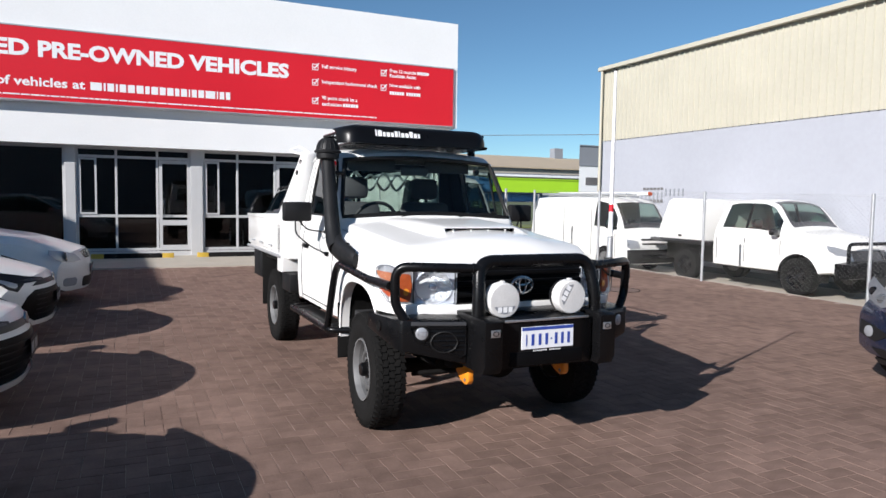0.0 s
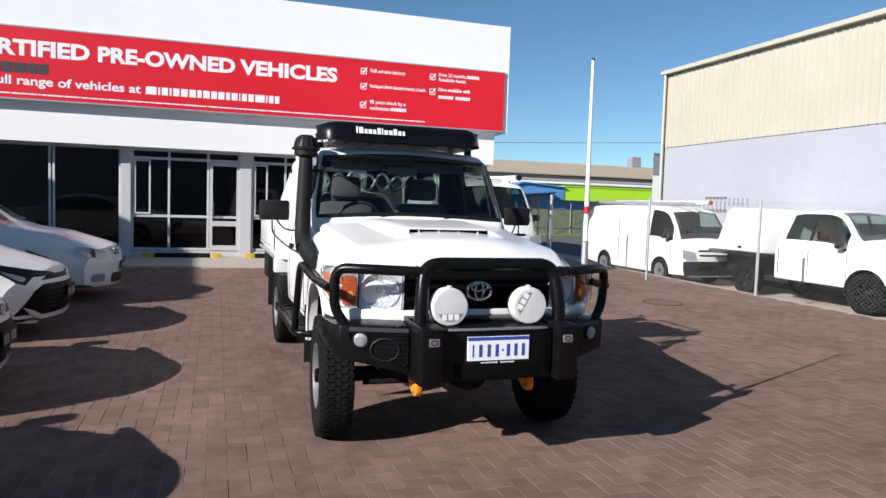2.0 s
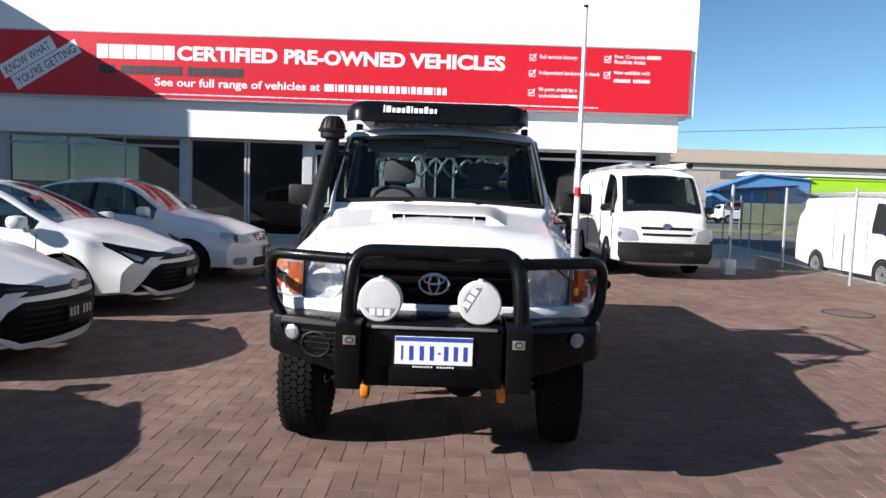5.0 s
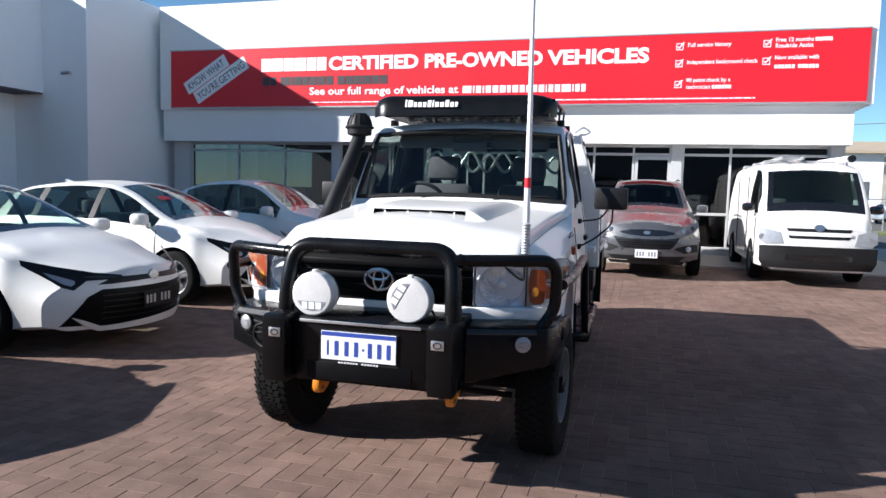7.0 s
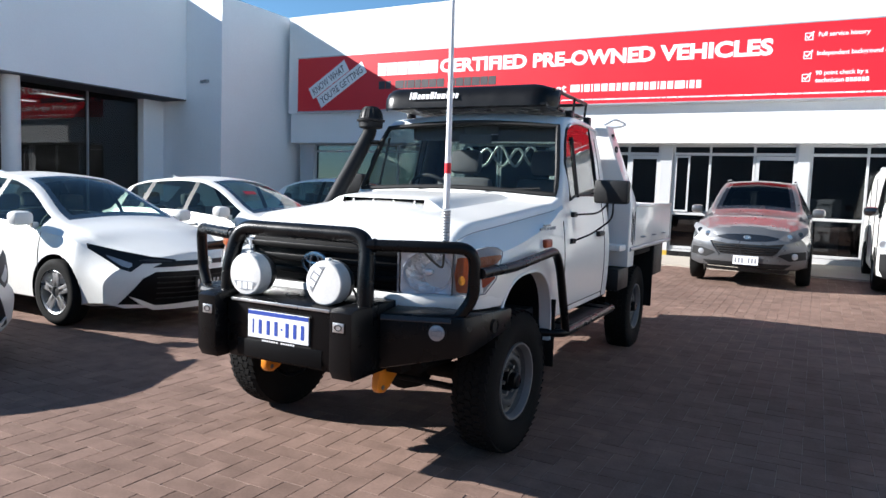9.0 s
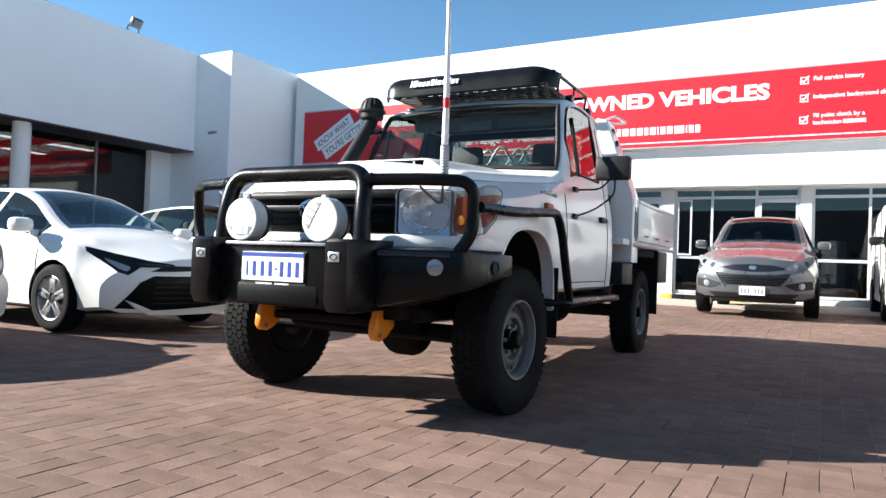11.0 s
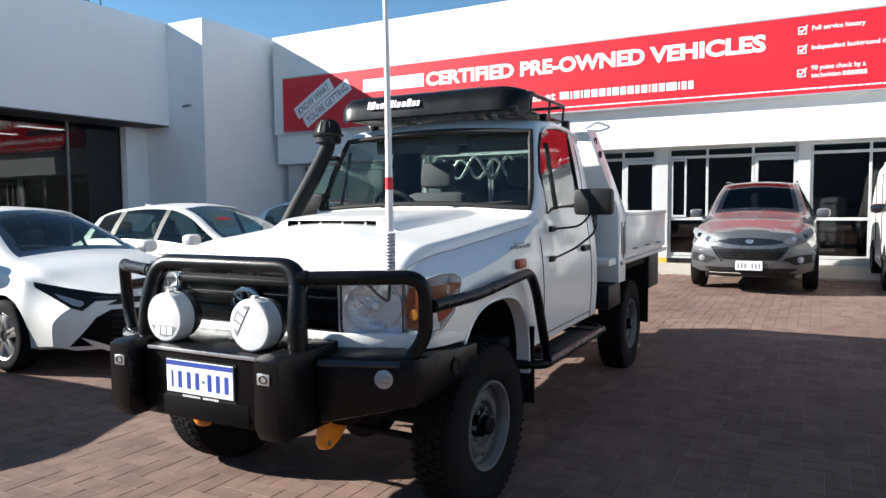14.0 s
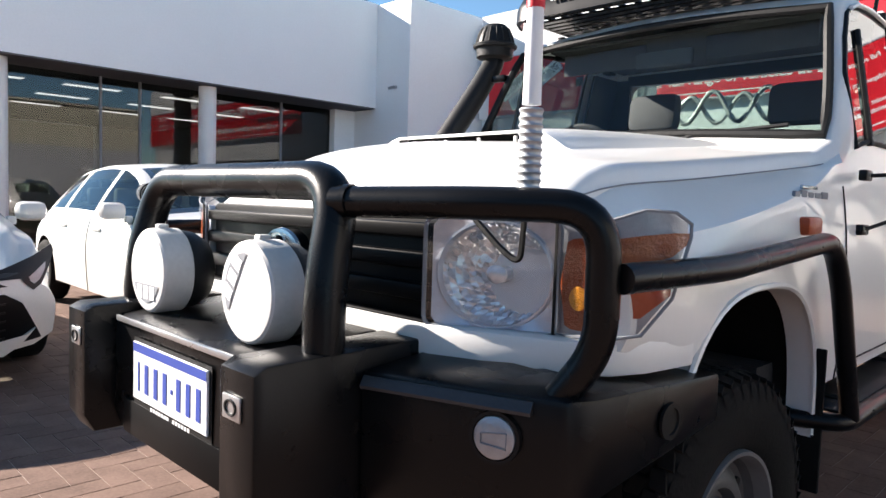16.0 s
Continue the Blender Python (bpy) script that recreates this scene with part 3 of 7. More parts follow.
for a, b in zip(edges, edges[1:]):
    ob = part("pane", boxes((GX, GX + 0.01, b + 0.03, a - 0.03, 0.1, 3.56)), SHOP_GLASS, showroom, smooth=None)
    ob.visible_shadow = False
    part("mullion", boxes((GX - 0.04, GX + 0.05, b - 0.02, b + 0.02, 0.06, 3.595)), GREY_SHEET, showroom, smooth=None)
for i, y in enumerate((10.12, 6.05)):
    bm = disc(bmesh.new(), (BX - 0.45, y, 0.02), (0, 0, 1), [(0, 0.19), (3.58, 0.19)], 24)
    tagged(part("column_%d" % (i + 7), bm, RENDER_WHITE), "round white column under the showroom overhang", "column", kind="structure")


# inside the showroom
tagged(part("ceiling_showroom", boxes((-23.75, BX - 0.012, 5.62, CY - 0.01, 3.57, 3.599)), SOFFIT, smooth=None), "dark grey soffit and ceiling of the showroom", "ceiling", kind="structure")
# dark sheet added over the white end wall, standing for the unlit inside
tagged(part("wall_showroom_lining", boxes((-23.7, GX - 0.06, 13.84, 13.895, 0.07, 3.55)), INTERIOR, smooth=None), "dark sheet added inside the showroom so its end looks unlit", "wall", kind="structure")
GLOW = lamp_glow("ceiling_lamp_glow", (1.0, 0.97, 0.90, 1), 1.8)
part_wall = tagged(part("wall_showroom_inner", boxes((-16.6, -16.5, 5.6, 9.4, 0.06, 2.9)), CREAM, smooth=None), "cream inner wall of the showroom", "wall", kind="structure")
for x in (-13.4, -15.6, -18.0):
    for y in (6.4, 8.4, 10.6, 12.7):
        t = thing("ceiling_light", "bright flat ceiling light inside the showroom", "lamp", pose(x, y, 3.568), group="showroom ceiling lights")
        part("housing", boxes((-0.16, 0.16, -0.62, 0.62, -0.04, -0.001)), FRAME_WHITE, t, smooth=None)
        part("diffuser", boxes((-0.13, 0.13, -0.59, 0.59, -0.048, -0.041)), GLOW, t, "glowing diffuser", smooth=None)


def flood_light():
    t = thing("flood_light", "black square flood light on a bracket at the roof edge", "lamp", pose(-10.95, 12.6, 6.28, 0, 0, 0))
    part("bracket", tube(bmesh.new(), bend([(0, -0.16, 0.0), (0, -0.16, 0.18), (0, 0.16, 0.18), (0, 0.16, 0.0)], 0.03), 0.016, 8), BLACK_PAINT, t)
    bm = boxes((-0.07, 0.07, -0.14, 0.14, -0.1, 0.12), bev=0.02)
    bmesh.ops.transform(bm, matrix=pose(0.1, 0, 0.26, 0, 35, 0), verts=bm.verts)
    part("housing", bm, BLACK_PAINT, t)
    bm = boxes((0.071, 0.076, -0.12, 0.12, -0.08, 0.1))
    bmesh.ops.transform(bm, matrix=pose(0.1, 0, 0.26, 0, 35, 0), verts=bm.verts)
    part("lens", bm, GREY_SHEET, t, "grey glass front", smooth=None)


flood_light()
cam_box = thing("security_camera", "small grey security camera fixed to the wall", "camera", pose(-9.98, CY, 4.07, 0, 0, -90))
part("bracket", boxes((0.0, 0.05, -0.03, 0.03, -0.03, 0.03)), GALV, cam_box)
part("housing", tube(bmesh.new(), [(0.07, 0.0, 0.0), (0.12, -0.16, -0.03)], 0.035, 12), GREY_SHEET, cam_box)

# ---- the shed and the far buildings ----
shed = thing("wall_shed", "large shed with cream ribbed sheeting over a pale block wall", "building", kind="structure")
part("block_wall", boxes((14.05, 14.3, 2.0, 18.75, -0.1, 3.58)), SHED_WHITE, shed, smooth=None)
rib = bmesh.new()
y = 2.0
prof = []
while y < 18.75:
    for dy, dx in ((0, 0), (0.12, 0), (0.135, -0.03), (0.165, -0.03), (0.18, 0)):
        prof.append((14.03 + dx, y + dy))
    y += 0.2
prof = [p for p in prof if p[1] <= 18.8]
lo = [rib.verts.new((x, y, 3.56)) for x, y in prof]
hi = [rib.verts.new((x, y, 5.85)) for x, y in prof]
for k in range(len(lo) - 1):
    rib.faces.new((lo[k], lo[k + 1], hi[k + 1], hi[k]))
part("sheeting", rib, CREAM, shed, smooth=None)
part("gable_wall", boxes((14.06, 34, 18.62, 18.8, -0.1, 5.8)), CREAM, shed, smooth=None)
part("roof", boxes((14.0, 34, 2.0, 18.85, 5.86, 5.95)), GREY_SHEET, shed, smooth=None)
part("gutter", boxes((13.86, 13.99, 2.0, 18.85, 5.80, 5.92), bev=0.01), CREAM, shed, smooth=None)
part("downpipe", tube(bmesh.new(), [(13.93, 18.7, 5.8), (13.93, 18.7, 0.1)], 0.045, 10), CREAM, shed)


def far_building(name, label, x0, x1, y0, y1, h, wall_mat, roof_mat, ridge, z0=-0.28, openings=(), eave=0.6):
    b = thing(name, label, "building")
    part("wall", boxes((x0, x1, y0, y1, z0, h)), wall_mat, b, smooth=None)
    bm = bmesh.new()
    prism(bm, [(y0 - eave, h - 0.02), ((y0 + y1) / 2, h + ridge), (y1 + eave, h - 0.02), (y1 + eave, h - 0.25), (y0 - eave, h - 0.25)], x0 - eave, x1 + eave, "x")
    part("roof", bm, roof_mat, b, smooth=None)
    for a, c, lo, hi in openings:
        part("window", boxes((a, c, y0 - 0.06, y0 + 0.05, lo, hi)), INTERIOR, b, smooth=None)
    return b


far_building("warehouse", "long low beige-roofed warehouse in the distance", 26, 150, 120, 150, 8.4, CONCRETE, BEIGE_ROOF, 3.2, openings=[(36 + 12 * k, 42 + 12 * k, 5.6, 6.8) for k in range(9)])
wh = bpy.data.objects["warehouse"]
part("roof_unit", boxes((88.0, 90.2, 134.0, 136.0, 11.2, 13.7)), GREY_SHEET, wh, "grey roof fan housing", smooth=None)
for z in (6.93, 7.9):
    part("wall_band", boxes((26.0, 150, 119.9, 119.998, z, z + 0.2)), GREY_SHEET, wh, smooth=None)
far_building("pale_shed", "low pale shed with a white roof edge in the distance", 46, 82, 100, 106, 5.9, CONCRETE, RENDER_WHITE, 0.25)
far_building("cream_building", "pale cream building with a low roof in the distance", 12, 23.6, 70, 82, 5.9, RENDER_WHITE, BEIGE_ROOF, 0.8, openings=[(19.5, 22.5, 1.6, 3.2)])
lime = thing("lime_shed", "bright lime green metal shed in the distance", "building")
part("wall", boxes((43.02, 62.0, 80.1, 90, -0.29, 4.50)), LIME, lime, smooth=None)
part("lower_wall", boxes((43.1, 62.0, 80.02, 80.098, -0.29, 2.60)), BLUE_SHEET, lime, smooth=None)
part("awning", boxes((41.6, 62.0, 78.8, 80.09, 2.61, 2.76)), NAVY_PAINT, lime, "dark awning edge", smooth=None)
part("roof", boxes((42.9, 62.1, 80.0, 90.1, 4.505, 4.65)), LIME, lime, smooth=None)
blue = thing("blue_shed", "blue metal shed with a low gable in the distance", "building")
part("wall", prism(bmesh.new(), [(32.0, -0.29), (32.0, 2.95), (37.2, 4.80), (43.0, 4.35), (43.0, -0.29)], 80.0, 82.0, "y"), BLUE_SHEET, blue, smooth=None)
part("roof", prism(bmesh.new(), [(31.6, 2.81), (31.6, 2.93), (37.2, 4.93), (43.005, 4.48), (43.005, 4.36), (37.2, 4.81)], 79.7, 82.1, "y"), BLUE_SHEET, blue, smooth=None)
part("door", boxes((38.2, 39.5, 79.9, 79.998, 0.0, 3.2)), GREY_SHEET, blue, smooth=None)
part("awning", prism(bmesh.new(), [(32.2, 3.02), (41.1, 3.72), (41.1, 3.56), (32.2, 2.80)], 78.6, 79.99, "y"), NAVY_PAINT, blue, "dark awning edge", smooth=None)
tagged(part("ground_verge", boxes((2, 80, 41.5, 45.95, -0.3, -0.2)), GRASS, smooth=None), "strip of dry green grass along the far fence", "grass", kind="structure")
annex = thing("grey_annex", "dark grey and white building beside the shed", "building")
annex_plan = [(35.3, 50.0), (48, 50.0), (53, 56.0), (40.6, 56.0)]
part("lower_wall", prism(bmesh.new(), annex_plan, -0.28, 4.7, "z"), RENDER_WHITE, annex, smooth=None)
part("upper_wall", prism(bmesh.new(), [(x - 0.05, y - 0.05) for x, y in annex_plan], 4.7, 6.4, "z"), GREY_SHEET, annex, smooth=None)
part("roof", prism(bmesh.new(), [(x - 0.08, y - 0.12) for x, y in annex_plan], 6.401, 6.5, "z"), GREY_SHEET, annex, smooth=None)
part("window", boxes((36.0, 37.3, 49.96, 49.998, 3.08, 3.74)), INTERIOR, annex, smooth=None)
# solid panels added in place of see-through mesh with bushes behind
boundary = thing("boundary_fence", "green-grey panels standing for a distant wire fence with greenery behind", "fence")
for k in range(3, 12):
    part("panel", boxes((8.0 + 4.4 * k, 12.38 + 4.4 * k, 46.0, 46.05, -0.28, 1.55)), HEDGE, boundary, smooth=None)
for k in range(12):
    part("post", tube(bmesh.new(), [(8.0 + 4.4 * k, 45.96, -0.28), (8.0 + 4.4 * k, 45.96, 2.0)], 0.035, 8), GALV, boundary)
tagged(part("power_line", tube(bmesh.new(), [(4 + 5 * k, 55, 5.97 + 0.28 * k + 0.003 * (k - 5) ** 2) for k in range(12)], 0.03, 6), GREY_SHEET), "thin overhead power line in the distance", "cable", kind="structure")


cover = thing("manhole_cover", "round dark iron manhole cover set in the paving", "manhole cover", pose(7.72, 9.7, ground_z(9.7) + 0.001, 0.7))
part("lid", disc(bmesh.new(), (0, 0, 0), (0, 0, 1), [(0.0, 0.30), (0.003, 0.298)], 32), RUSTY, cover)
part("rim", tube(bmesh.new(), [(0.315 * math.cos(a), 0.315 * math.sin(a), 0.001) for a in (2 * math.pi * k / 32 for k in range(32))], 0.006, 5, closed=True), UNDER, cover)


# ---- yard gate with its warning board ----
yard_gate = thing("yard_gate", "galvanised wire gate across the end of the yard", "gate")
for x in (9.6, 11.2, 12.45, 13.13, 13.45, 13.92, 16.4, 18.8):
    part("post", tube(bmesh.new(), [(x, 26.3, -0.28), (x, 26.3, 1.9 if x > 13.3 else 1.6)], 0.025, 8), GALV, yard_gate)
for z in (0.75, 1.55):
    part("rail", tube(bmesh.new(), [(9.6, 26.3, z), (18.8, 26.3, z)], 0.014, 6), GALV, yard_gate)
part("brace", tube(bmesh.new(), [(13.92, 26.3, 0.3), (16.4, 26.3, 1.5)], 0.014, 6), GALV, yard_gate)
board = thing("warning_board", "small white board with a red panel on the yard gate", "sign")
part("panel", boxes((12.50, 13.08, 26.235, 26.265, 1.28, 1.58)), SIGN_WHITE, board, smooth=None)
part("red_panel", boxes((12.56, 13.02, 26.225, 26.234, 1.36, 1.52)), SIGN_RED, board, smooth=None)
vent = thing("wall_vent", "rows of small square vents in the shed wall", "vent")
for k in range(6):
    for z, h in ((1.96, 0.07), (1.59, 0.09)):
        part("vent_opening", boxes((14.030, 14.052, 15.82 + k * 0.15, 15.92 + k * 0.15, z, z + h)), INTERIOR, vent, smooth=None)
for k in range(12):
    part("vent_slit", boxes((14.036, 14.052, 15.0 + k * 0.17, 15.05 + k * 0.17, 1.78 if k < 5 else 1.68, 1.99 if k < 5 else 1.90)), GREY_SHEET, vent, smooth=None)


# ---- wheel stops on the concrete strip ----
def wheel_stop():
    t = thing("wheel_stop", "black rubber wheel stop with yellow blocks on concrete", "wheel stop", group="wheel stops")
    prof = [(-0.075, 0), (0.075, 0), (0.045, 0.1), (-0.045, 0.1)]
    for k, (a, b) in enumerate(((-0.85, -0.6), (-0.6, -0.35), (-0.35, 0.35), (0.35, 0.6), (0.6, 0.85))):
        part("block", prism(bmesh.new(), prof, a + 0.002, b - 0.002, "x", bev=0.008), YELLOW if k in (0, 4) else RUBBER, t, "yellow block" if k in (0, 4) else "black rubber block")
    return t


stop = wheel_stop()
stop.matrix_world = pose(0.0, 17.0, ground_z(17.0) + 0.024)
for x in (-2.9, 2.2, -5.8):
    copy_thing(stop, pose(x, 17.0, ground_z(17.0) + 0.024))


# ---- wire fence beside the yard ----
fence = thing("fence", "galvanised chain-link fence with steel posts", "fence")
line = [(9.75, 15.9), (9.45, 12.7), (10.15, 10.3), (10.85, 7.4), (11.5, 4.6), (12.1, 2.0)]
for x, y in line:
    part("post", tube(bmesh.new(), [(x, y, ground_z(y) - 0.05), (x, y, ground_z(y) + 1.75)], 0.028, 10), GALV, fence)
part("top_wire", tube(bmesh.new(), [(x, y, ground_z(y) + 1.72) for x, y in line], 0.0025, 5), GALV, fence)
wires = bmesh.new()


def wire(a, b, r=0.0009):
    d = (b - a).normalized()
    s = d.orthogonal().normalized() * r
    q = d.cross(s)
    A = [wires.verts.new(a + k) for k in (s, q - s * 0.5, -q - s * 0.5)]
    B = [wires.verts.new(b + k) for k in (s, q - s * 0.5, -q - s * 0.5)]
    for k in range(3):
        wires.faces.new((A[k], A[(k + 1) % 3], B[(k + 1) % 3], B[k]))


for (ax, ay), (bx, by) in zip(line, line[1:]):
    L = math.hypot(bx - ax, by - ay)
    H, cell = 1.68, 0.075
    n = int((L + H) / cell)
    for k in range(n):
        for sgn in (1, -1):
            s0 = k * cell - H
            lo_s, hi_s = max(0, s0), min(L, s0 + H)
            if hi_s - lo_s < 0.02:
                continue
            ends = []
            for s in (lo_s, hi_s):
                h = s - s0
                u = s if sgn > 0 else L - s
                x, yy = ax + (bx - ax) * u / L, ay + (by - ay) * u / L
                ends.append(Vector((x, yy, ground_z(yy) + 0.03 + h)))
            wire(*ends)
tagged(part("mesh", wires, WIRE, fence, "diamond wire mesh", smooth=None), kind="stuff")

gate = thing("gate_post", "galvanised gate post on a white concrete block", "post", pose(7.75, 13.9, ground_z(13.9)))
part("pole", tube(bmesh.new(), [(0, 0, 0.25), (0, 0, 1.75)], 0.03, 10), GALV, gate)
part("block", boxes((-0.1, 0.1, -0.14, 0.14, 0.0, 0.30), bev=0.02), RENDER_WHITE, gate, "white concrete block")


# ---- road vehicles: lofted shells ----
J = (0, 3, 5, 12, 18, 26, 29, 37)             # where the section's corners lie along its points


def section(S, x):
    zb, zs, zt = S["zb"](x), S["zs"](x), S["zt"](x)
    wm, ws, wt = S["wm"](x), S["ws"](x), S["wt"](x)
    zm = zb + (zs - zb) * S.get("mid", 0.55)
    e = S.get("edge", 0.05)
    er = S.get("round", 0.10)
    P = [(0, zb), (wm - 0.15, zb), (wm - 0.015, zb + 0.05), (wm, zm), (ws, zs), (wt, max(zt - e, zs + 0.004)), (wt - er, max(zt - 0.006, zs + 0.006)), (0, zt + (S["crown"](x) if callable(S.get("crown")) else S.get("crown", 0.03)))]
    out = []
    for k in range(7):
        n = J[k + 1] - J[k]
        a, b = P[k], P[k + 1]
        for i in range(n):
            t = i / n
            y, z = a[0] + (b[0] - a[0]) * t, a[1] + (b[1] - a[1]) * t
            if k == 2:
                y = a[0] + (b[0] - a[0]) * math.sin(t * math.pi / 2)
            elif k == 3:
                y = a[0] + (b[0] - a[0]) * t ** 2.2
            elif k == 4:
                y += S.get("belly", 0.012) * math.sin(t * math.pi) if b[1] - a[1] > 0.1 else 0
            elif k == 5:
                c = (b[0] + (a[0] - b[0]) * 0.75, b[1])
                y = a[0] * (1 - t) ** 2 + 2 * c[0] * t * (1 - t) + b[0] * t * t
                z = a[1] * (1 - t) ** 2 + 2 * c[1] * t * (1 - t) + b[1] * t * t
            elif k == 6:
                z = a[1] + (b[1] - a[1]) * math.sin(t * math.pi / 2)
            out.append((y, z))
    out.append(P[7])
    return out


def smoothstep(t):
    t = min(max(t, 0), 1)
    return t * t * (3 - 2 * t)


def warp(S, p):
    x, y, z = p
    f = smoothstep((x - (S["nose"] - S.get("reach", 0.8))) / S.get("reach", 0.8))
    b = smoothstep(((S["tail"] + 0.6) - x) / 0.6)
    q = abs(y) / S["half"]
    x -= f * (S["bow"] * q ** S.get("bowp", 2.4) + S["lean"](z))
    x += b * (S.get("bow_back", 0.12) * q ** 2.4 + S["lean_back"](z))
    return Vector((x, y, z))


def arch_norm(S, dx, dz):
    n = S.get("arch_power", 2.0)
    return (abs(dx) ** n + abs(dz) ** n) ** (1 / n)


def car_shell(S, root, paint, tint=None):
    """Body, windows and wheel wells of a vehicle from its lines S."""
    nose, tail = S["nose"], S["tail"]
    xs = set(np.arange(tail, nose, 0.045).round(4)) | {nose}
    for a, b in S["side"] + S["pillars"] + [S["screen"], S["back"]]:
        xs |= {round(a, 4), round(b, 4)}
    xs = sorted(xs)
    keep = [xs[0]]
    fixed = {round(v, 4) for ab in S["side"] + S["pillars"] + [S["screen"], S["back"]] for v in ab} | {nose}
    for x in xs[1:]:
        if x - keep[-1] < 0.012:
            if x in fixed:
                keep[-1] = x
            continue
        keep.append(x)
    xs = keep
    secs = [section(S, x) for x in xs]
    N = J[-1]
    kinds = {}

    def kind(i, j):
        xm = (xs[i] + xs[i + 1]) / 2
        if J[6] <= j and S["screen"][0] <= xm <= S["screen"][1]:
            # printed black edge of the bonded screen
            if not S.get("open_well") and (j == J[6] or xm > S["screen"][1] - 0.10 or xm < S["screen"][0] + 0.03):
                return "screen_border"
            return "windscreen"
        if J[6] <= j < N and S["back"][0] <= xm <= S["back"][1]:
            return "rear_window"
        if J[4] + 1 <= j < J[5]:
            tall = min(secs[i][J[5]][1] - secs[i][J[4]][1], secs[i + 1][J[5]][1] - secs[i + 1][J[4]][1])
            for k, (a, b) in enumerate(S["side"]):
                if a <= xm <= b and tall > 0.03:
                    return "side_window%d" % k
            for n, (a, b) in enumerate(S["pillars"]):
                if a <= xm <= b:
                    return "pillar%d" % n
        if j < J[1] + 1:
            return "under"
        if S.get("sill", 0) and j < J[2] + S["sill"]:
            return "sill"
        return "body"

    bms = {}

    def get(k):
        if k not in bms:
            bms[k] = (bmesh.new(), {})
        return bms[k]

    def vert(k, key, p):
        bm, seen = get(k)
        if key not in seen:
            seen[key] = bm.verts.new(p)
        return seen[key]

    for side in (1, -1):
        pts = [[warp(S, (x, side * y, z)) for y, z in sec] for x, sec in zip(xs, secs)]
        gone = set()
        for i in range(len(xs) - 1):
            for j in range(1, J[4] + 2):
                c = (pts[i][j] + pts[i + 1][j] + pts[i][j + 1] + pts[i + 1][j + 1]) / 4
                for ax, az, R in S["arches"]:
                    if arch_norm(S, c.x - ax, c.z - az) < R:
                        gone.add((i, j))
        moved = set()
        for i, j in gone:
            for di, dj in ((0, 0), (1, 0), (0, 1), (1, 1)):
                moved.add((i + di, j + dj))
        for i, j in moved:
            around = [(i + a, j + b) for a in (-1, 0) for b in (-1, 0)]
            if all(q in gone for q in around):
                continue
            p = pts[i][j]
            ax, az, R = min(S["arches"], key=lambda w: abs(w[0] - p.x))
            d = Vector((p.x - ax, 0, p.z - az))
            if d.length > 0.01 and p.z > S["zb"](xs[min(i, len(xs) - 1)]) + 0.01:
                d *= R / arch_norm(S, d.x, d.z)
                pts[i][j] = Vector((ax + d.x, p.y, az + d.z))
        for i in range(len(xs) - 1):
            for j in range(N):
                if (i, j) in gone:
                    continue
                k = kind(i, j)
                if k.startswith("side") or k.startswith("pillar"):
                    k += "_%d" % side
                q = [vert(k, (side * (jj < N or 0) if jj < N else 0, a, jj), pts[a][jj]) for a, jj in ((i, j), (i + 1, j), (i + 1, j + 1), (i, j + 1))]
                if len(set(q)) >= 3:
                    try:
                        bms[k][0].faces.new(q)
                    except ValueError:
                        pass
    M = 14
    for end in ((len(xs) - 1,) if S.get("open_tail") else (0, len(xs) - 1)):
        bm = get("body")[0]
        rows = [[bm.verts.new(warp(S, (xs[end], y * (2 * m / M - 1), z))) for m in range(M + 1)] for y, z in secs[end]]
        for a, b in zip(rows, rows[1:]):
            for m in range(M):
                bm.faces.new((a[m], a[m + 1], b[m + 1], b[m]))
    tint = tint or CAR_GLASS
    for k, (bm, _) in bms.items():
        bmesh.ops.remove_doubles(bm, verts=bm.verts, dist=0.002)
        if k == "body":
            part("body", bm, paint, root, smooth=32)
        elif k in ("under", "sill"):
            part("underbody" if k == "under" else "sill", bm, UNDER if k == "under" else PLASTIC, root)
        elif k == "screen_border":
            part(k, bm, BLACK_PAINT, root, "glossy black windscreen border")
        elif k.startswith("pillar"):
            part("window_pillar", bm, SEAL, root)
        else:
            ob = part("side_window" if k.startswith("side") else k, bm, tint, root)
            if tint is TRUCK_GLASS:
                ob.visible_shadow = False
    for ax, az, R in ([] if S.get("open_well") else S["arches"]):
        for side in (1, -1):
            w = S["wm"](ax)
            bm = bmesh.new()
            n = 20
            rings = [[bm.verts.new((ax + R * 1.01 * math.cos(math.pi * (1.12 * k / n - 0.06)), side * yy, az + R * 1.01 * math.sin(math.pi * (1.12 * k / n - 0.06)))) for k in range(n + 1)] for yy in (w - 0.015, w - 0.36)]
            for k in range(n):
                bm.faces.new((rings[0][k], rings[0][k + 1], rings[1][k + 1], rings[1][k]))
            if not S.get("open_well"):
                bm.faces.new(rings[1])
            part("wheel_well", bm, UNDER, root)
    if not S.get("rows", 2):
        return
    # cabin: floor tub, dash, seats
    sx0, sx1 = S["screen"]
    wi = S["ws"](sx0) - 0.07
    zbelt = S["zs"](sx0 - 0.3)
    floor = S["zb"](sx0 - 0.5) + 0.08
    part("cabin_floor", boxes((S["back"][0], sx1 - 0.1, -wi, wi, floor, floor + 0.06)), CABIN, root, smooth=None)
    part("dashboard", boxes((sx1 - 0.42, sx1 - 0.12, -wi, wi, zbelt - 0.25, zbelt - 0.02), bev=0.05), CAR_DASH, root)
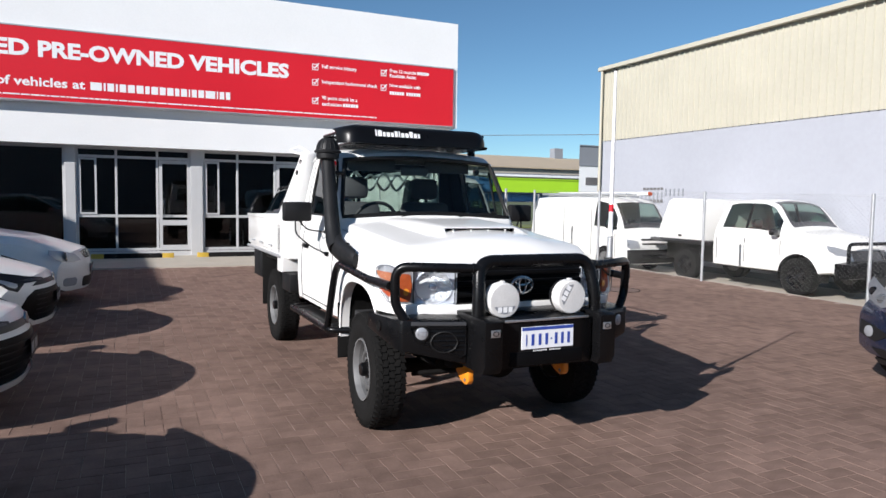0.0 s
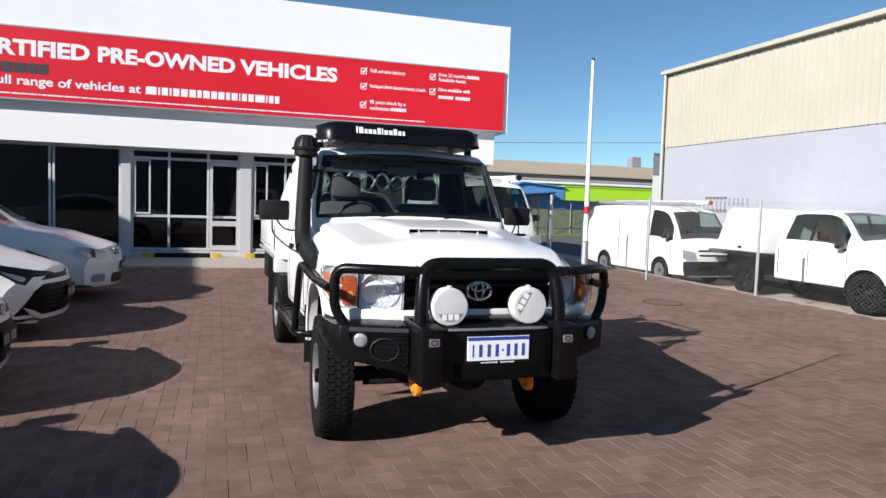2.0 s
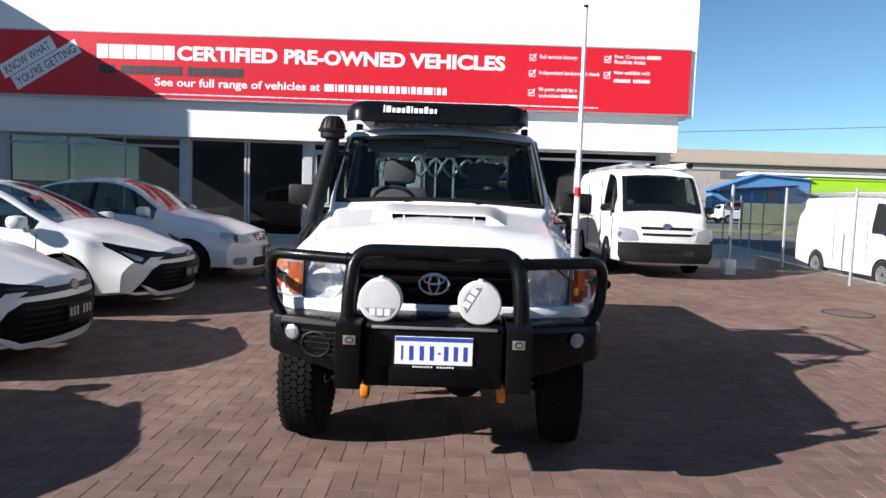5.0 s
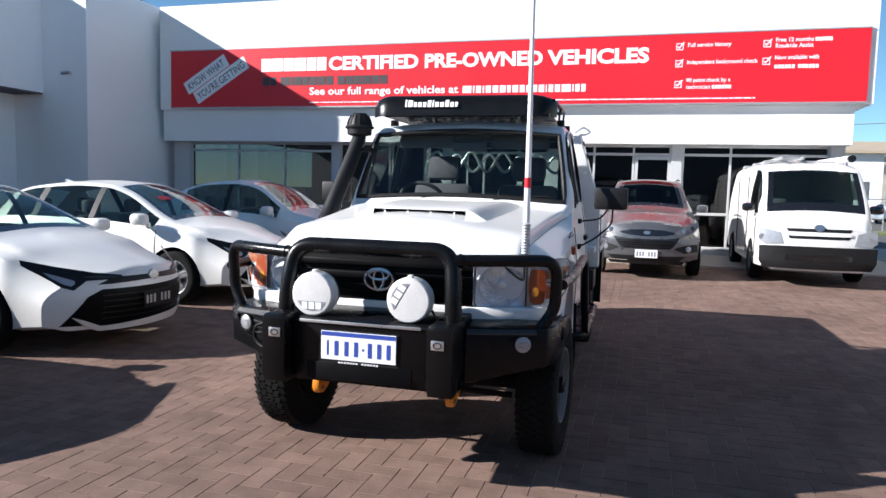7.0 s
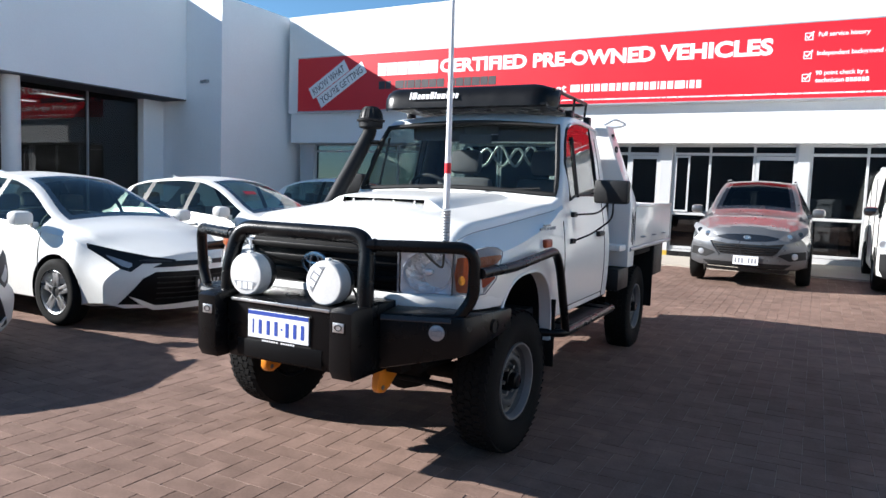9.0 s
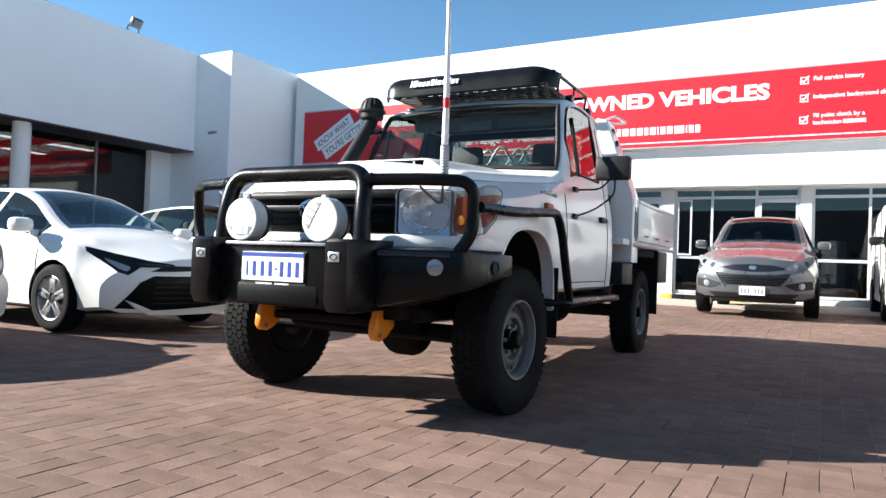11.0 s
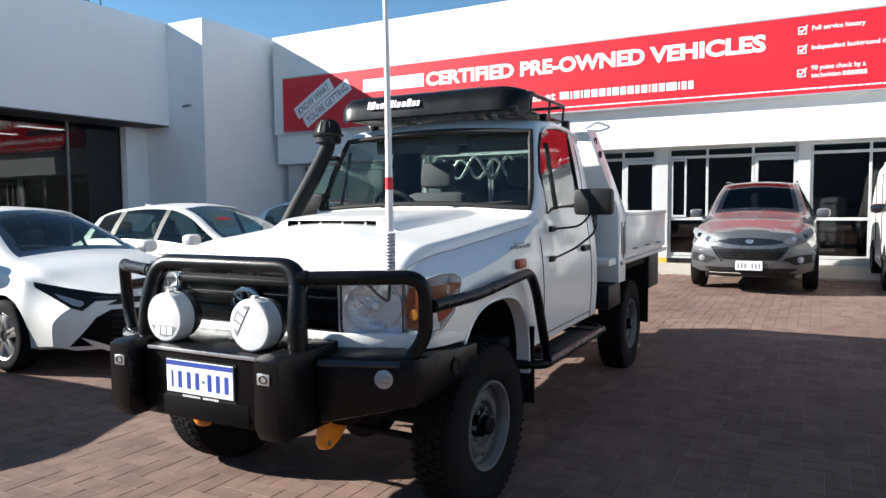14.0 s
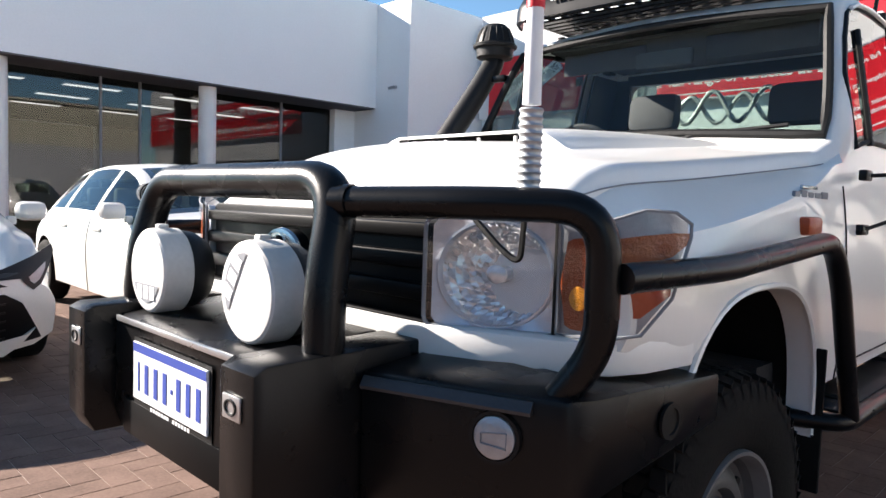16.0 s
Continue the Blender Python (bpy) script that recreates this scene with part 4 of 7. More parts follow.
    for y in (-wi * 0.5, wi * 0.5):
        for x in ([sx0 - 0.35] + ([sx0 - 1.15] if S.get("rows", 2) > 1 else [])):
            bm = boxes((x - 0.15, x + 0.3, y - 0.24, y + 0.24, floor + 0.1, floor + 0.32), bev=0.06)
            box(bm, x - 0.27, x - 0.13, y - 0.23, y + 0.23, floor + 0.28, zbelt + 0.08, bev=0.05)
            box(bm, x - 0.26, x - 0.15, y - 0.13, y + 0.13, zbelt + 0.1, zbelt + 0.28, bev=0.04)
            part("seat", bm, SEAT, root)
    bm = bmesh.new()
    c = Vector((sx1 - 0.55, -wi * 0.5, zbelt - 0.02))
    tube(bm, [c + Vector((0.07 * math.sin(a), 0.18 * math.cos(a), 0.17 * math.sin(a))) for a in (2 * math.pi * k / 24 for k in range(24))], 0.014, 8, closed=True)
    part("steering_wheel", bm, CABIN, root)


def front_patch(S, name, outline, mat, root, lift=0.004, label="", end="nose", cuts=3):
    """A thin plate that follows the bowed nose (or tail); outline in (y, z)."""
    bm = bmesh.new()
    f = bm.faces.new([bm.verts.new((0, y, z)) for y, z in outline])
    bmesh.ops.triangulate(bm, faces=[f])
    for _ in range(cuts):
        long = [e for e in bm.edges if e.calc_length() > 0.06]
        if long:
            bmesh.ops.subdivide_edges(bm, edges=long, cuts=1, use_grid_fill=True)
    bmesh.ops.triangulate(bm, faces=bm.faces)
    for v in bm.verts:
        v.co = warp(S, (S[end], v.co.y, v.co.z))
    sgn = 1 if end == "nose" else -1
    ext = bmesh.ops.extrude_face_region(bm, geom=list(bm.faces))
    for v in ext["geom"]:
        if isinstance(v, bmesh.types.BMVert):
            v.co.x += lift * sgn
    return part(name, bm, mat, root, label, smooth=35)


def wheel(root, x, y, r, width, rim_r, spokes=5, rim_mat=None, steer=0, name="wheel"):
    """Hub with tyre and rim; y carries the side."""
    out = 1 if y > 0 else -1
    hub = part(name, disc(bmesh.new(), (0, 0, 0), (0, out, 0), [(-width * 0.3, 0.07), (width * 0.28, 0.07), (width * 0.34, 0.03)], 16), PLASTIC, root)
    hub.matrix_local = pose(x, y, r, 0, 0, steer)
    prof = [(-width / 2, rim_r), (-width / 2, rim_r + 0.02), (-width * 0.52, rim_r + (r - rim_r) * 0.5), (-width * 0.47, r - 0.02), (-width * 0.36, r - 0.003), (width * 0.36, r - 0.003), (width * 0.47, r - 0.02), (width * 0.52, rim_r + (r - rim_r) * 0.5), (width / 2, rim_r + 0.02), (width / 2, rim_r)]
    part("tyre", disc(bmesh.new(), (0, 0, 0), (0, out, 0), prof, 40, cap=False), RUBBER, hub)
    rim = bmesh.new()
    disc(rim, (0, 0, 0), (0, out, 0), [(-width * 0.45, rim_r), (width * 0.45, rim_r), (width * 0.47, rim_r - 0.008), (width * 0.42, rim_r - 0.02), (width * 0.05, rim_r - 0.03), (width * 0.04, 0.02)], 40)
    for k in range(spokes):
        a = 2 * math.pi * k / spokes
        for da in (-0.13, 0.13):
            s = bmesh.new()
            prism(s, [(-0.028, 0.05), (0.028, 0.05), (0.018, rim_r - 0.012), (-0.018, rim_r - 0.012)], width * 0.28, width * 0.40, "y", bev=0.004)
            bmesh.ops.transform(s, matrix=Matrix.Rotation(a + da, 4, "Y") @ Matrix.Diagonal((1, out, 1, 1)), verts=s.verts)
            tmp = bpy.data.meshes.new("spoke")
            s.to_mesh(tmp)
            s.free()
            rim.from_mesh(tmp)
            bpy.data.meshes.remove(tmp)
    part("rim", rim, rim_mat or ALLOY, hub)
    return hub


def mirrored(outline):
    return [(-y, z) for y, z in outline][::-1]


def number_plate(S, root, z, w=0.372, h=0.134, dark=False, y=0.0, x=None):
    xx = S["nose"] - S["lean"](z) + 0.012 if x is None else x
    p = part("number_plate", boxes((xx, xx + 0.006, y - w / 2, y + w / 2, z - h / 2, z + h / 2)), SEAL if dark else PLATE_WHITE, root, "black plate with pale bars" if dark else "white plate with dark bars", smooth=None)
    bm = bmesh.new()
    for k in range(7):
        if k != 3:
            yy = y + (k - 3) * w * 0.13
            box(bm, xx + 0.0062, xx + 0.008, yy - w * 0.035, yy + w * 0.035, z - h * 0.3, z + h * 0.25)
    tagged(part("plate_bars", bm, GALV if dark else GREY_SHEET, p, smooth=None), kind="stuff")


def door_mirror(root, x, y, z, mat):
    out = 1 if y > 0 else -1
    bm = boxes((x - 0.07, x + 0.09, y, y + out * 0.2, z, z + 0.14) if out > 0 else (x - 0.07, x + 0.09, y - 0.2, y, z, z + 0.14), bev=0.05)
    box(bm, x - 0.02, x + 0.05, min(y, y - out * 0.06), max(y, y - out * 0.06), z - 0.03, z + 0.03, bev=0.01)
    part("door_mirror", bm, mat, root)


def lines(**k):
    S = {n: (curve(v) if isinstance(v, list) and v and isinstance(v[0], tuple) and n in ("zb", "zs", "zt", "wm", "ws", "wt", "lean", "lean_back", "crown") else v) for n, v in k.items()}
    return S


HATCH = lines(nose=2.18, tail=-2.18, half=0.89, bow=0.50, bowp=2.2, reach=1.0, bow_back=0.22,
              zb=[(-2.18, 0.34), (-1.7, 0.2), (1.7, 0.19), (2.18, 0.22)],
              zs=[(-2.18, 0.90), (-1.2, 0.93), (0.4, 0.90), (1.0, 0.86), (1.7, 0.75), (2.18, 0.60)],
              zt=[(-2.18, 0.98), (-2.05, 1.06), (-1.75, 1.25), (-1.2, 1.385), (-0.5, 1.430), (-0.12, 1.415), (0.14, 1.35), (0.95, 0.985), (1.08, 0.95), (1.6, 0.86), (2.0, 0.76), (2.18, 0.69)],
              wm=[(-2.18, 0.84), (-1.5, 0.89), (1.4, 0.89), (2.18, 0.84)],
              ws=[(-2.18, 0.72), (-1.4, 0.83), (0.8, 0.84), (1.6, 0.80), (2.18, 0.72)],
              wt=[(-2.18, 0.52), (-1.4, 0.55), (0.1, 0.565), (0.95, 0.72), (1.6, 0.70), (2.18, 0.62)],
              lean=[(0.15, 0.10), (0.3, 0.03), (0.48, 0.0), (0.62, 0.03), (0.75, 0.12), (1.0, 0.3)], lean_back=[(0.2, 0.1), (0.5, 0.0), (0.9, 0.08), (1.4, 0.3)],
              arches=[(1.10, 0.32, 0.36), (-1.50, 0.32, 0.36)], side=[(-0.12, 0.78), (-1.0, -0.2), (-1.5, -1.1)], pillars=[(-0.2, -0.12), (-1.1, -1.0)], screen=(0.02, 0.93), back=(-2.1, -1.66))


def hatch(m, label, paint=None, sticker=False):
    S = HATCH
    root = thing("hatchback_car", label, "car", m, group="cars parked in a row")
    car_shell(S, root, paint or OLD_WHITE)
    lamp = [(0.32, 0.668), (0.51, 0.70), (0.71, 0.757), (0.865, 0.815), (0.872, 0.77), (0.80, 0.675), (0.735, 0.590), (0.675, 0.562), (0.625, 0.605), (0.60, 0.636), (0.46, 0.638), (0.32, 0.640)]
    for o in (lamp, mirrored(lamp)):
        h = front_patch(S, "headlight", o, LAMP_BLACK, root, 0.006, "black swept headlight")
        sg = 1 if o is lamp else -1
        c = [(sg * y, z) for y, z in ((0.655, 0.640), (0.79, 0.715), (0.775, 0.675), (0.725, 0.618), (0.685, 0.598), (0.66, 0.615))]
        front_patch(S, "reflector", c if sg > 0 else c[::-1], LAMP, h, 0.009)
        c = [(sg * y, z) for y, z in ((0.36, 0.648), (0.52, 0.652), (0.60, 0.668), (0.52, 0.676), (0.36, 0.662))]
        front_patch(S, "reflector", c if sg > 0 else c[::-1], LIGHTER_BLACK, h, 0.009)
    mouth = [(-0.50, 0.56), (0.50, 0.56), (0.60, 0.50), (0.74, 0.26), (0.60, 0.255), (0.45, 0.235), (-0.45, 0.235), (-0.60, 0.255), (-0.74, 0.26), (-0.60, 0.50)]
    g = front_patch(S, "grille", mouth, GRILLE_BLACK, root, 0.005, "wide black lower grille")
    for k in range(5):
        z = 0.30 + k * 0.05
        front_patch(S, "slat", [(-0.5, z), (0.5, z), (0.5, z + 0.012), (-0.5, z + 0.012)], SEAL, g, 0.012)
    front_patch(S, "lip", [(-0.60, 0.252), (-0.5, 0.198), (0.5, 0.198), (0.60, 0.252), (0.685, 0.335), (0.62, 0.305), (0.5, 0.242), (-0.5, 0.242), (-0.62, 0.305), (-0.685, 0.335)], paint or OLD_WHITE, root, 0.03)
    front_patch(S, "trim_bar", [(-0.40, 0.655), (0.40, 0.655), (0.52, 0.60), (0.45, 0.60), (0, 0.615), (-0.45, 0.60), (-0.52, 0.60)], LAMP_BLACK, root, 0.006)
    bm = disc(bmesh.new(), warp(S, (S["nose"], 0, 0.64)), (1, 0, 0.15), [(0, 0.05), (0.012, 0.045)], 20)
    bmesh.ops.scale(bm, vec=(1, 1.35, 1), verts=bm.verts)
    part("badge", bm, BADGE, root)
    number_plate(S, root, 0.44, dark=True)
    for x, y in ((1.10, 0.80), (1.10, -0.80), (-1.50, 0.80), (-1.50, -0.80)):
        wheel(root, x, y, 0.318, 0.2, 0.215)
    for y in (0.86, -0.86):
        door_mirror(root, 0.68, y, 0.93, paint or OLD_WHITE)
    fin = prism(bmesh.new(), [(-1.05, 1.40), (-1.3, 1.38), (-1.32, 1.46)], -0.02, 0.02, "y", bev=0.006)
    part("aerial_fin", fin, paint or OLD_WHITE, root)
    if sticker:
        bm = bmesh.new()
        pts = [(0.42, 0.26), (0.50, 0.24), (0.50, 0.02), (0.42, 0.03)]
        bm.faces.new([bm.verts.new(warp(S, (x, -0.35 + y, S["zt"](x) + 0.035))) for x, y in pts])
        part("price_sticker", bm, SIGN_RED, root, "red sold sticker on the windscreen", smooth=None)
    for x in (0.86, -0.16):
        for s in (1, -1):
            pts = [warp(S, (x - 0.02 * k / 8, s * (section(S, x)[J[2] + k][0] + 0.0015), section(S, x)[J[2] + k][1])) for k in range(0, J[4] - J[2] + 1)]
            part("door_gap", tube(bmesh.new(), pts, 0.004, 4), SEAL, root)
    for x in (0.05, -0.9):
        for s in (1, -1):
            part("door_handle", boxes((x - 0.1, x + 0.1, s * 0.865 - 0.02, s * 0.865 + 0.02, 0.80, 0.83), bev=0.01), paint or OLD_WHITE, root)
    return root


SEDAN = lines(nose=2.27, tail=-2.26, half=0.85, bow=0.42, bowp=2.1, reach=0.9, bow_back=0.2,
              zb=[(-2.26, 0.3), (-1.7, 0.2), (1.7, 0.19), (2.26, 0.2)],
              zs=[(-2.26, 0.88), (-1.2, 0.93), (0.4, 0.91), (1.0, 0.88), (1.7, 0.80), (2.26, 0.64)],
              zt=[(-2.26, 0.98), (-1.7, 1.03), (-1.45, 1.06), (-1.0, 1.34), (-0.5, 1.45), (0.0, 1.47), (0.3, 1.42), (1.0, 1.02), (1.15, 0.98), (1.7, 0.90), (2.1, 0.80), (2.26, 0.73)],
              wm=[(-2.26, 0.80), (-1.5, 0.85), (1.4, 0.85), (2.26, 0.80)],
              ws=[(-2.26, 0.70), (-1.4, 0.79), (0.8, 0.80), (1.6, 0.76), (2.26, 0.68)],
              wt=[(-2.26, 0.60), (-1.6, 0.62), (-0.9, 0.55), (0.3, 0.57), (1.0, 0.68), (1.6, 0.66), (2.26, 0.58)],
              lean=[(0.15, 0.06), (0.3, 0.01), (0.5, 0.0), (0.65, 0.03), (0.8, 0.12), (1.0, 0.3)], lean_back=[(0.2, 0.1), (0.5, 0.0), (0.9, 0.06), (1.4, 0.2)],
              arches=[(1.32, 0.31, 0.345), (-1.28, 0.31, 0.345)], side=[(-0.08, 0.82), (-0.95, -0.16)], pillars=[(-0.16, -0.08)], screen=(0.2, 0.98), back=(-1.45, -0.95))


def sedan(m):
    S = SEDAN
    root = thing("sedan_car", "older white sedan parked facing the lot", "car", m, group="cars parked in a row")
    car_shell(S, root, OLD_WHITE)
    lamp = [(0.42, 0.60), (0.50, 0.69), (0.66, 0.735), (0.80, 0.76), (0.845, 0.70), (0.76, 0.61), (0.58, 0.58)]
    for o in (lamp, mirrored(lamp)):
        h = front_patch(S, "headlight", o, LAMP, root, 0.006, "clear oval headlight")
        cy = sum(p[0] for p in o) / len(o)
        bm = disc(bmesh.new(), warp(S, (S["nose"], cy * 1.0, 0.66)), (1, 0, 0.2), [(0.0, 0.062), (0.014, 0.055), (0.016, 0.02)], 20)
        part("projector", bm, BLACK_PAINT, h)
    front_patch(S, "grille", [(-0.30, 0.62), (0.30, 0.62), (0.37, 0.71), (0.2, 0.735), (-0.2, 0.735), (-0.37, 0.71)], BLACK_PAINT, root, 0.005)
    for k in range(3):
        front_patch(S, "grille_bar", [(-0.31, 0.64 + k * 0.03), (0.31, 0.64 + k * 0.03), (0.31, 0.652 + k * 0.03), (-0.31, 0.652 + k * 0.03)], CHROME, root, 0.012)
    front_patch(S, "lower_grille", rounded(0.8, 0.14, 0.05, cx=0, cy=0.30), PLASTIC, root, 0.004)
    for s in (1, -1):
        front_patch(S, "fog_recess", rounded(0.2, 0.11, 0.04, cx=s * 0.62, cy=0.32), GREY_SHEET, root, 0.004)
    number_plate(S, root, 0.46, dark=True)
    for x, y in ((1.32, 0.76), (1.32, -0.76), (-1.28, 0.76), (-1.28, -0.76)):
        wheel(root, x, y, 0.31, 0.19, 0.2, spokes=7)
    for y in (0.82, -0.82):
        door_mirror(root, 0.72, y, 0.95, OLD_WHITE)
    return root


SUV = lines(nose=2.2, tail=-2.2, half=0.91, bow=0.30, reach=0.8, bow_back=0.2,
            zb=[(-2.2, 0.42), (-1.7, 0.27), (1.7, 0.26), (2.2, 0.3)],
            zs=[(-2.2, 1.06), (-1.2, 1.10), (0.4, 1.04), (1.0, 1.0), (1.7, 0.93), (2.2, 0.78)],
            zt=[(-2.2, 1.12), (-2.05, 1.25), (-1.85, 1.5), (-1.2, 1.62), (-0.4, 1.655), (0.1, 1.645), (0.35, 1.58), (0.98, 1.15), (1.12, 1.11), (1.7, 1.03), (2.1, 0.93), (2.2, 0.88)],
            wm=[(-2.2, 0.86), (-1.5, 0.91), (1.4, 0.91), (2.2, 0.87)],
            ws=[(-2.2, 0.74), (-1.4, 0.85), (0.8, 0.85), (1.6, 0.82), (2.2, 0.74)],
            wt=[(-2.2, 0.56), (-1.4, 0.60), (0.2, 0.61), (0.98, 0.74), (1.6, 0.72), (2.2, 0.64)],
            lean=[(0.2, 0.08), (0.4, 0.0), (0.6, 0.0), (0.8, 0.05), (0.95, 0.14), (1.2, 0.3)], lean_back=[(0.2, 0.1), (0.5, 0.0), (0.9, 0.05), (1.6, 0.25)],
            arches=[(1.31, 0.36, 0.40), (-1.33, 0.36, 0.40)], side=[(-0.1, 0.8), (-1.0, -0.18), (-1.6, -1.1)], pillars=[(-0.18, -0.1), (-1.1, -1.0)], screen=(0.22, 0.96), back=(-2.1, -1.86), sill=2)


def suv(m, label, paint, plate_label=True):
    S = SUV
    root = thing("suv_car", label, "car", m)
    car_shell(S, root, paint, DARK_GLASS)
    lamp = [(0.46, 0.745), (0.56, 0.845), (0.70, 0.905), (0.835, 0.95), (0.86, 0.88), (0.77, 0.765), (0.58, 0.715)]
    for o in (lamp, mirrored(lamp)):
        sg = 1 if o is lamp else -1
        h = front_patch(S, "headlight", o, SUV_LAMP, root, 0.006, "clear swept headlight")
        for y, z, r in ((0.60, 0.785, 0.045), (0.74, 0.835, 0.04)):
            part("bulb_cover", disc(bmesh.new(), warp(S, (S["nose"], sg * y, z)), (1, 0, 0.1), [(0, r), (0.014, r * 0.9), (0.016, r * 0.5)], 18), BADGE if y < 0.7 else BLACK_PAINT, h)
    front_patch(S, "grille", [(-0.46, 0.765), (-0.44, 0.745), (-0.28, 0.715), (0, 0.70), (0.28, 0.715), (0.44, 0.745), (0.46, 0.765), (0.28, 0.80), (0, 0.812), (-0.28, 0.80)], BLACK_PAINT, root, 0.006, "slim black upper grille")
    g = front_patch(S, "grille", [(-0.38, 0.495), (-0.44, 0.54), (-0.54, 0.685), (-0.30, 0.655), (0, 0.645), (0.30, 0.655), (0.54, 0.685), (0.44, 0.54), (0.38, 0.495)], PLASTIC, root, 0.006, "black hexagonal main grille")
    for k in range(4):
        w = 0.40 + 0.03 * k
        front_patch(S, "slat", [(-w, 0.515 + k * 0.036), (w, 0.515 + k * 0.036), (w, 0.527 + k * 0.036), (-w, 0.527 + k * 0.036)], BLACK_PAINT, g, 0.016)
    for sg in (1, -1):
        strip = [(0.40, 0.487), (0.455, 0.537), (0.56, 0.69), (0.60, 0.685), (0.50, 0.53), (0.43, 0.475)]
        front_patch(S, "grille_surround", [(sg * y, z) for y, z in (strip if sg > 0 else strip[::-1])], paint, root, 0.022)
    bm = disc(bmesh.new(), (0, 0, 0), (1, 0, 0.1), [(0, 0.042), (0.012, 0.036)], 20)
    bmesh.ops.transform(bm, matrix=Matrix.Translation(warp(S, (S["nose"], 0, 0.757))) @ Matrix.Diagonal((1, 1.5, 0.85, 1)), verts=bm.verts)
    part("badge", bm, BADGE, root)
    for sg in (1, -1):
        recess = [(0.44, 0.505), (0.68, 0.565), (0.84, 0.578), (0.85, 0.46), (0.62, 0.425)]
        f = front_patch(S, "fog_recess", [(sg * y, z) for y, z in (recess if sg > 0 else recess[::-1])], PLASTIC, root, 0.005)
        part("fog_lamp", disc(bmesh.new(), warp(S, (S["nose"], sg * 0.69, 0.50)), (1, sg * 0.2, 0), [(0, 0.05), (0.018, 0.046), (0.022, 0.03)], 20), LAMP, f)
    front_patch(S, "lower_grille", [(-0.66, 0.375), (-0.55, 0.30), (0.55, 0.30), (0.66, 0.375)], PLASTIC, root, 0.008)
    front_patch(S, "skid_plate", [(-0.60, 0.235), (0.60, 0.235), (0.64, 0.285), (-0.64, 0.285)], PLASTIC, root, 0.012)
    number_plate(S, root, 0.41)
    for x, y in ((1.31, 0.82), (1.31, -0.82), (-1.33, 0.82), (-1.33, -0.82)):
        wheel(root, x, y, 0.345, 0.215, 0.22)
    for y in (0.88, -0.88):
        door_mirror(root, 0.72, y, 1.08, paint)
    for s in (1, -1):
        part("roof_rail", tube(bmesh.new(), bend([(-1.5, s * 0.56, 1.60), (-1.4, s * 0.56, 1.66), (-0.4, s * 0.57, 1.69), (0.15, s * 0.57, 1.66)], 0.08), 0.016, 8), BLACK_PAINT, root)
    return root


VAN = lines(nose=2.34, tail=-2.34, half=0.85, bow=0.14, bowp=2.6, reach=0.55, bow_back=0.05, mid=0.4, edge=0.10, round=0.08, belly=0.015,
            zb=[(-2.34, 0.32), (-1.7, 0.24), (1.6, 0.22), (2.34, 0.24)],
            zs=[(-2.34, 1.1), (0.6, 1.1), (1.6, 1.08), (2.0, 1.02), (2.34, 0.80)],
            zt=[(-2.34, 1.90), (-2.2, 1.95), (-1.0, 1.98), (0.9, 1.97), (1.25, 1.93), (1.45, 1.86), (2.02, 1.14), (2.1, 1.08), (2.25, 0.98), (2.34, 0.90)],
            wm=[(-2.34, 0.83), (1.6, 0.85), (2.34, 0.80)],
            ws=[(-2.34, 0.82), (1.4, 0.84), (2.0, 0.81), (2.34, 0.75)],
            wt=[(-2.34, 0.73), (1.2, 0.735), (1.5, 0.75), (2.02, 0.80), (2.34, 0.72)],
            lean=[(0.2, 0.05), (0.4, 0.0), (0.6, 0.0), (0.9, 0.04), (1.1, 0.12)], lean_back=[(0.2, 0.0), (1.0, 0.02), (2.0, 0.1)],
            arches=[(1.30, 0.32, 0.36), (-1.27, 0.32, 0.36)], side=[(0.82, 1.75)], pillars=[], screen=(1.50, 2.0), back=(-2.33, -2.32), rows=1)


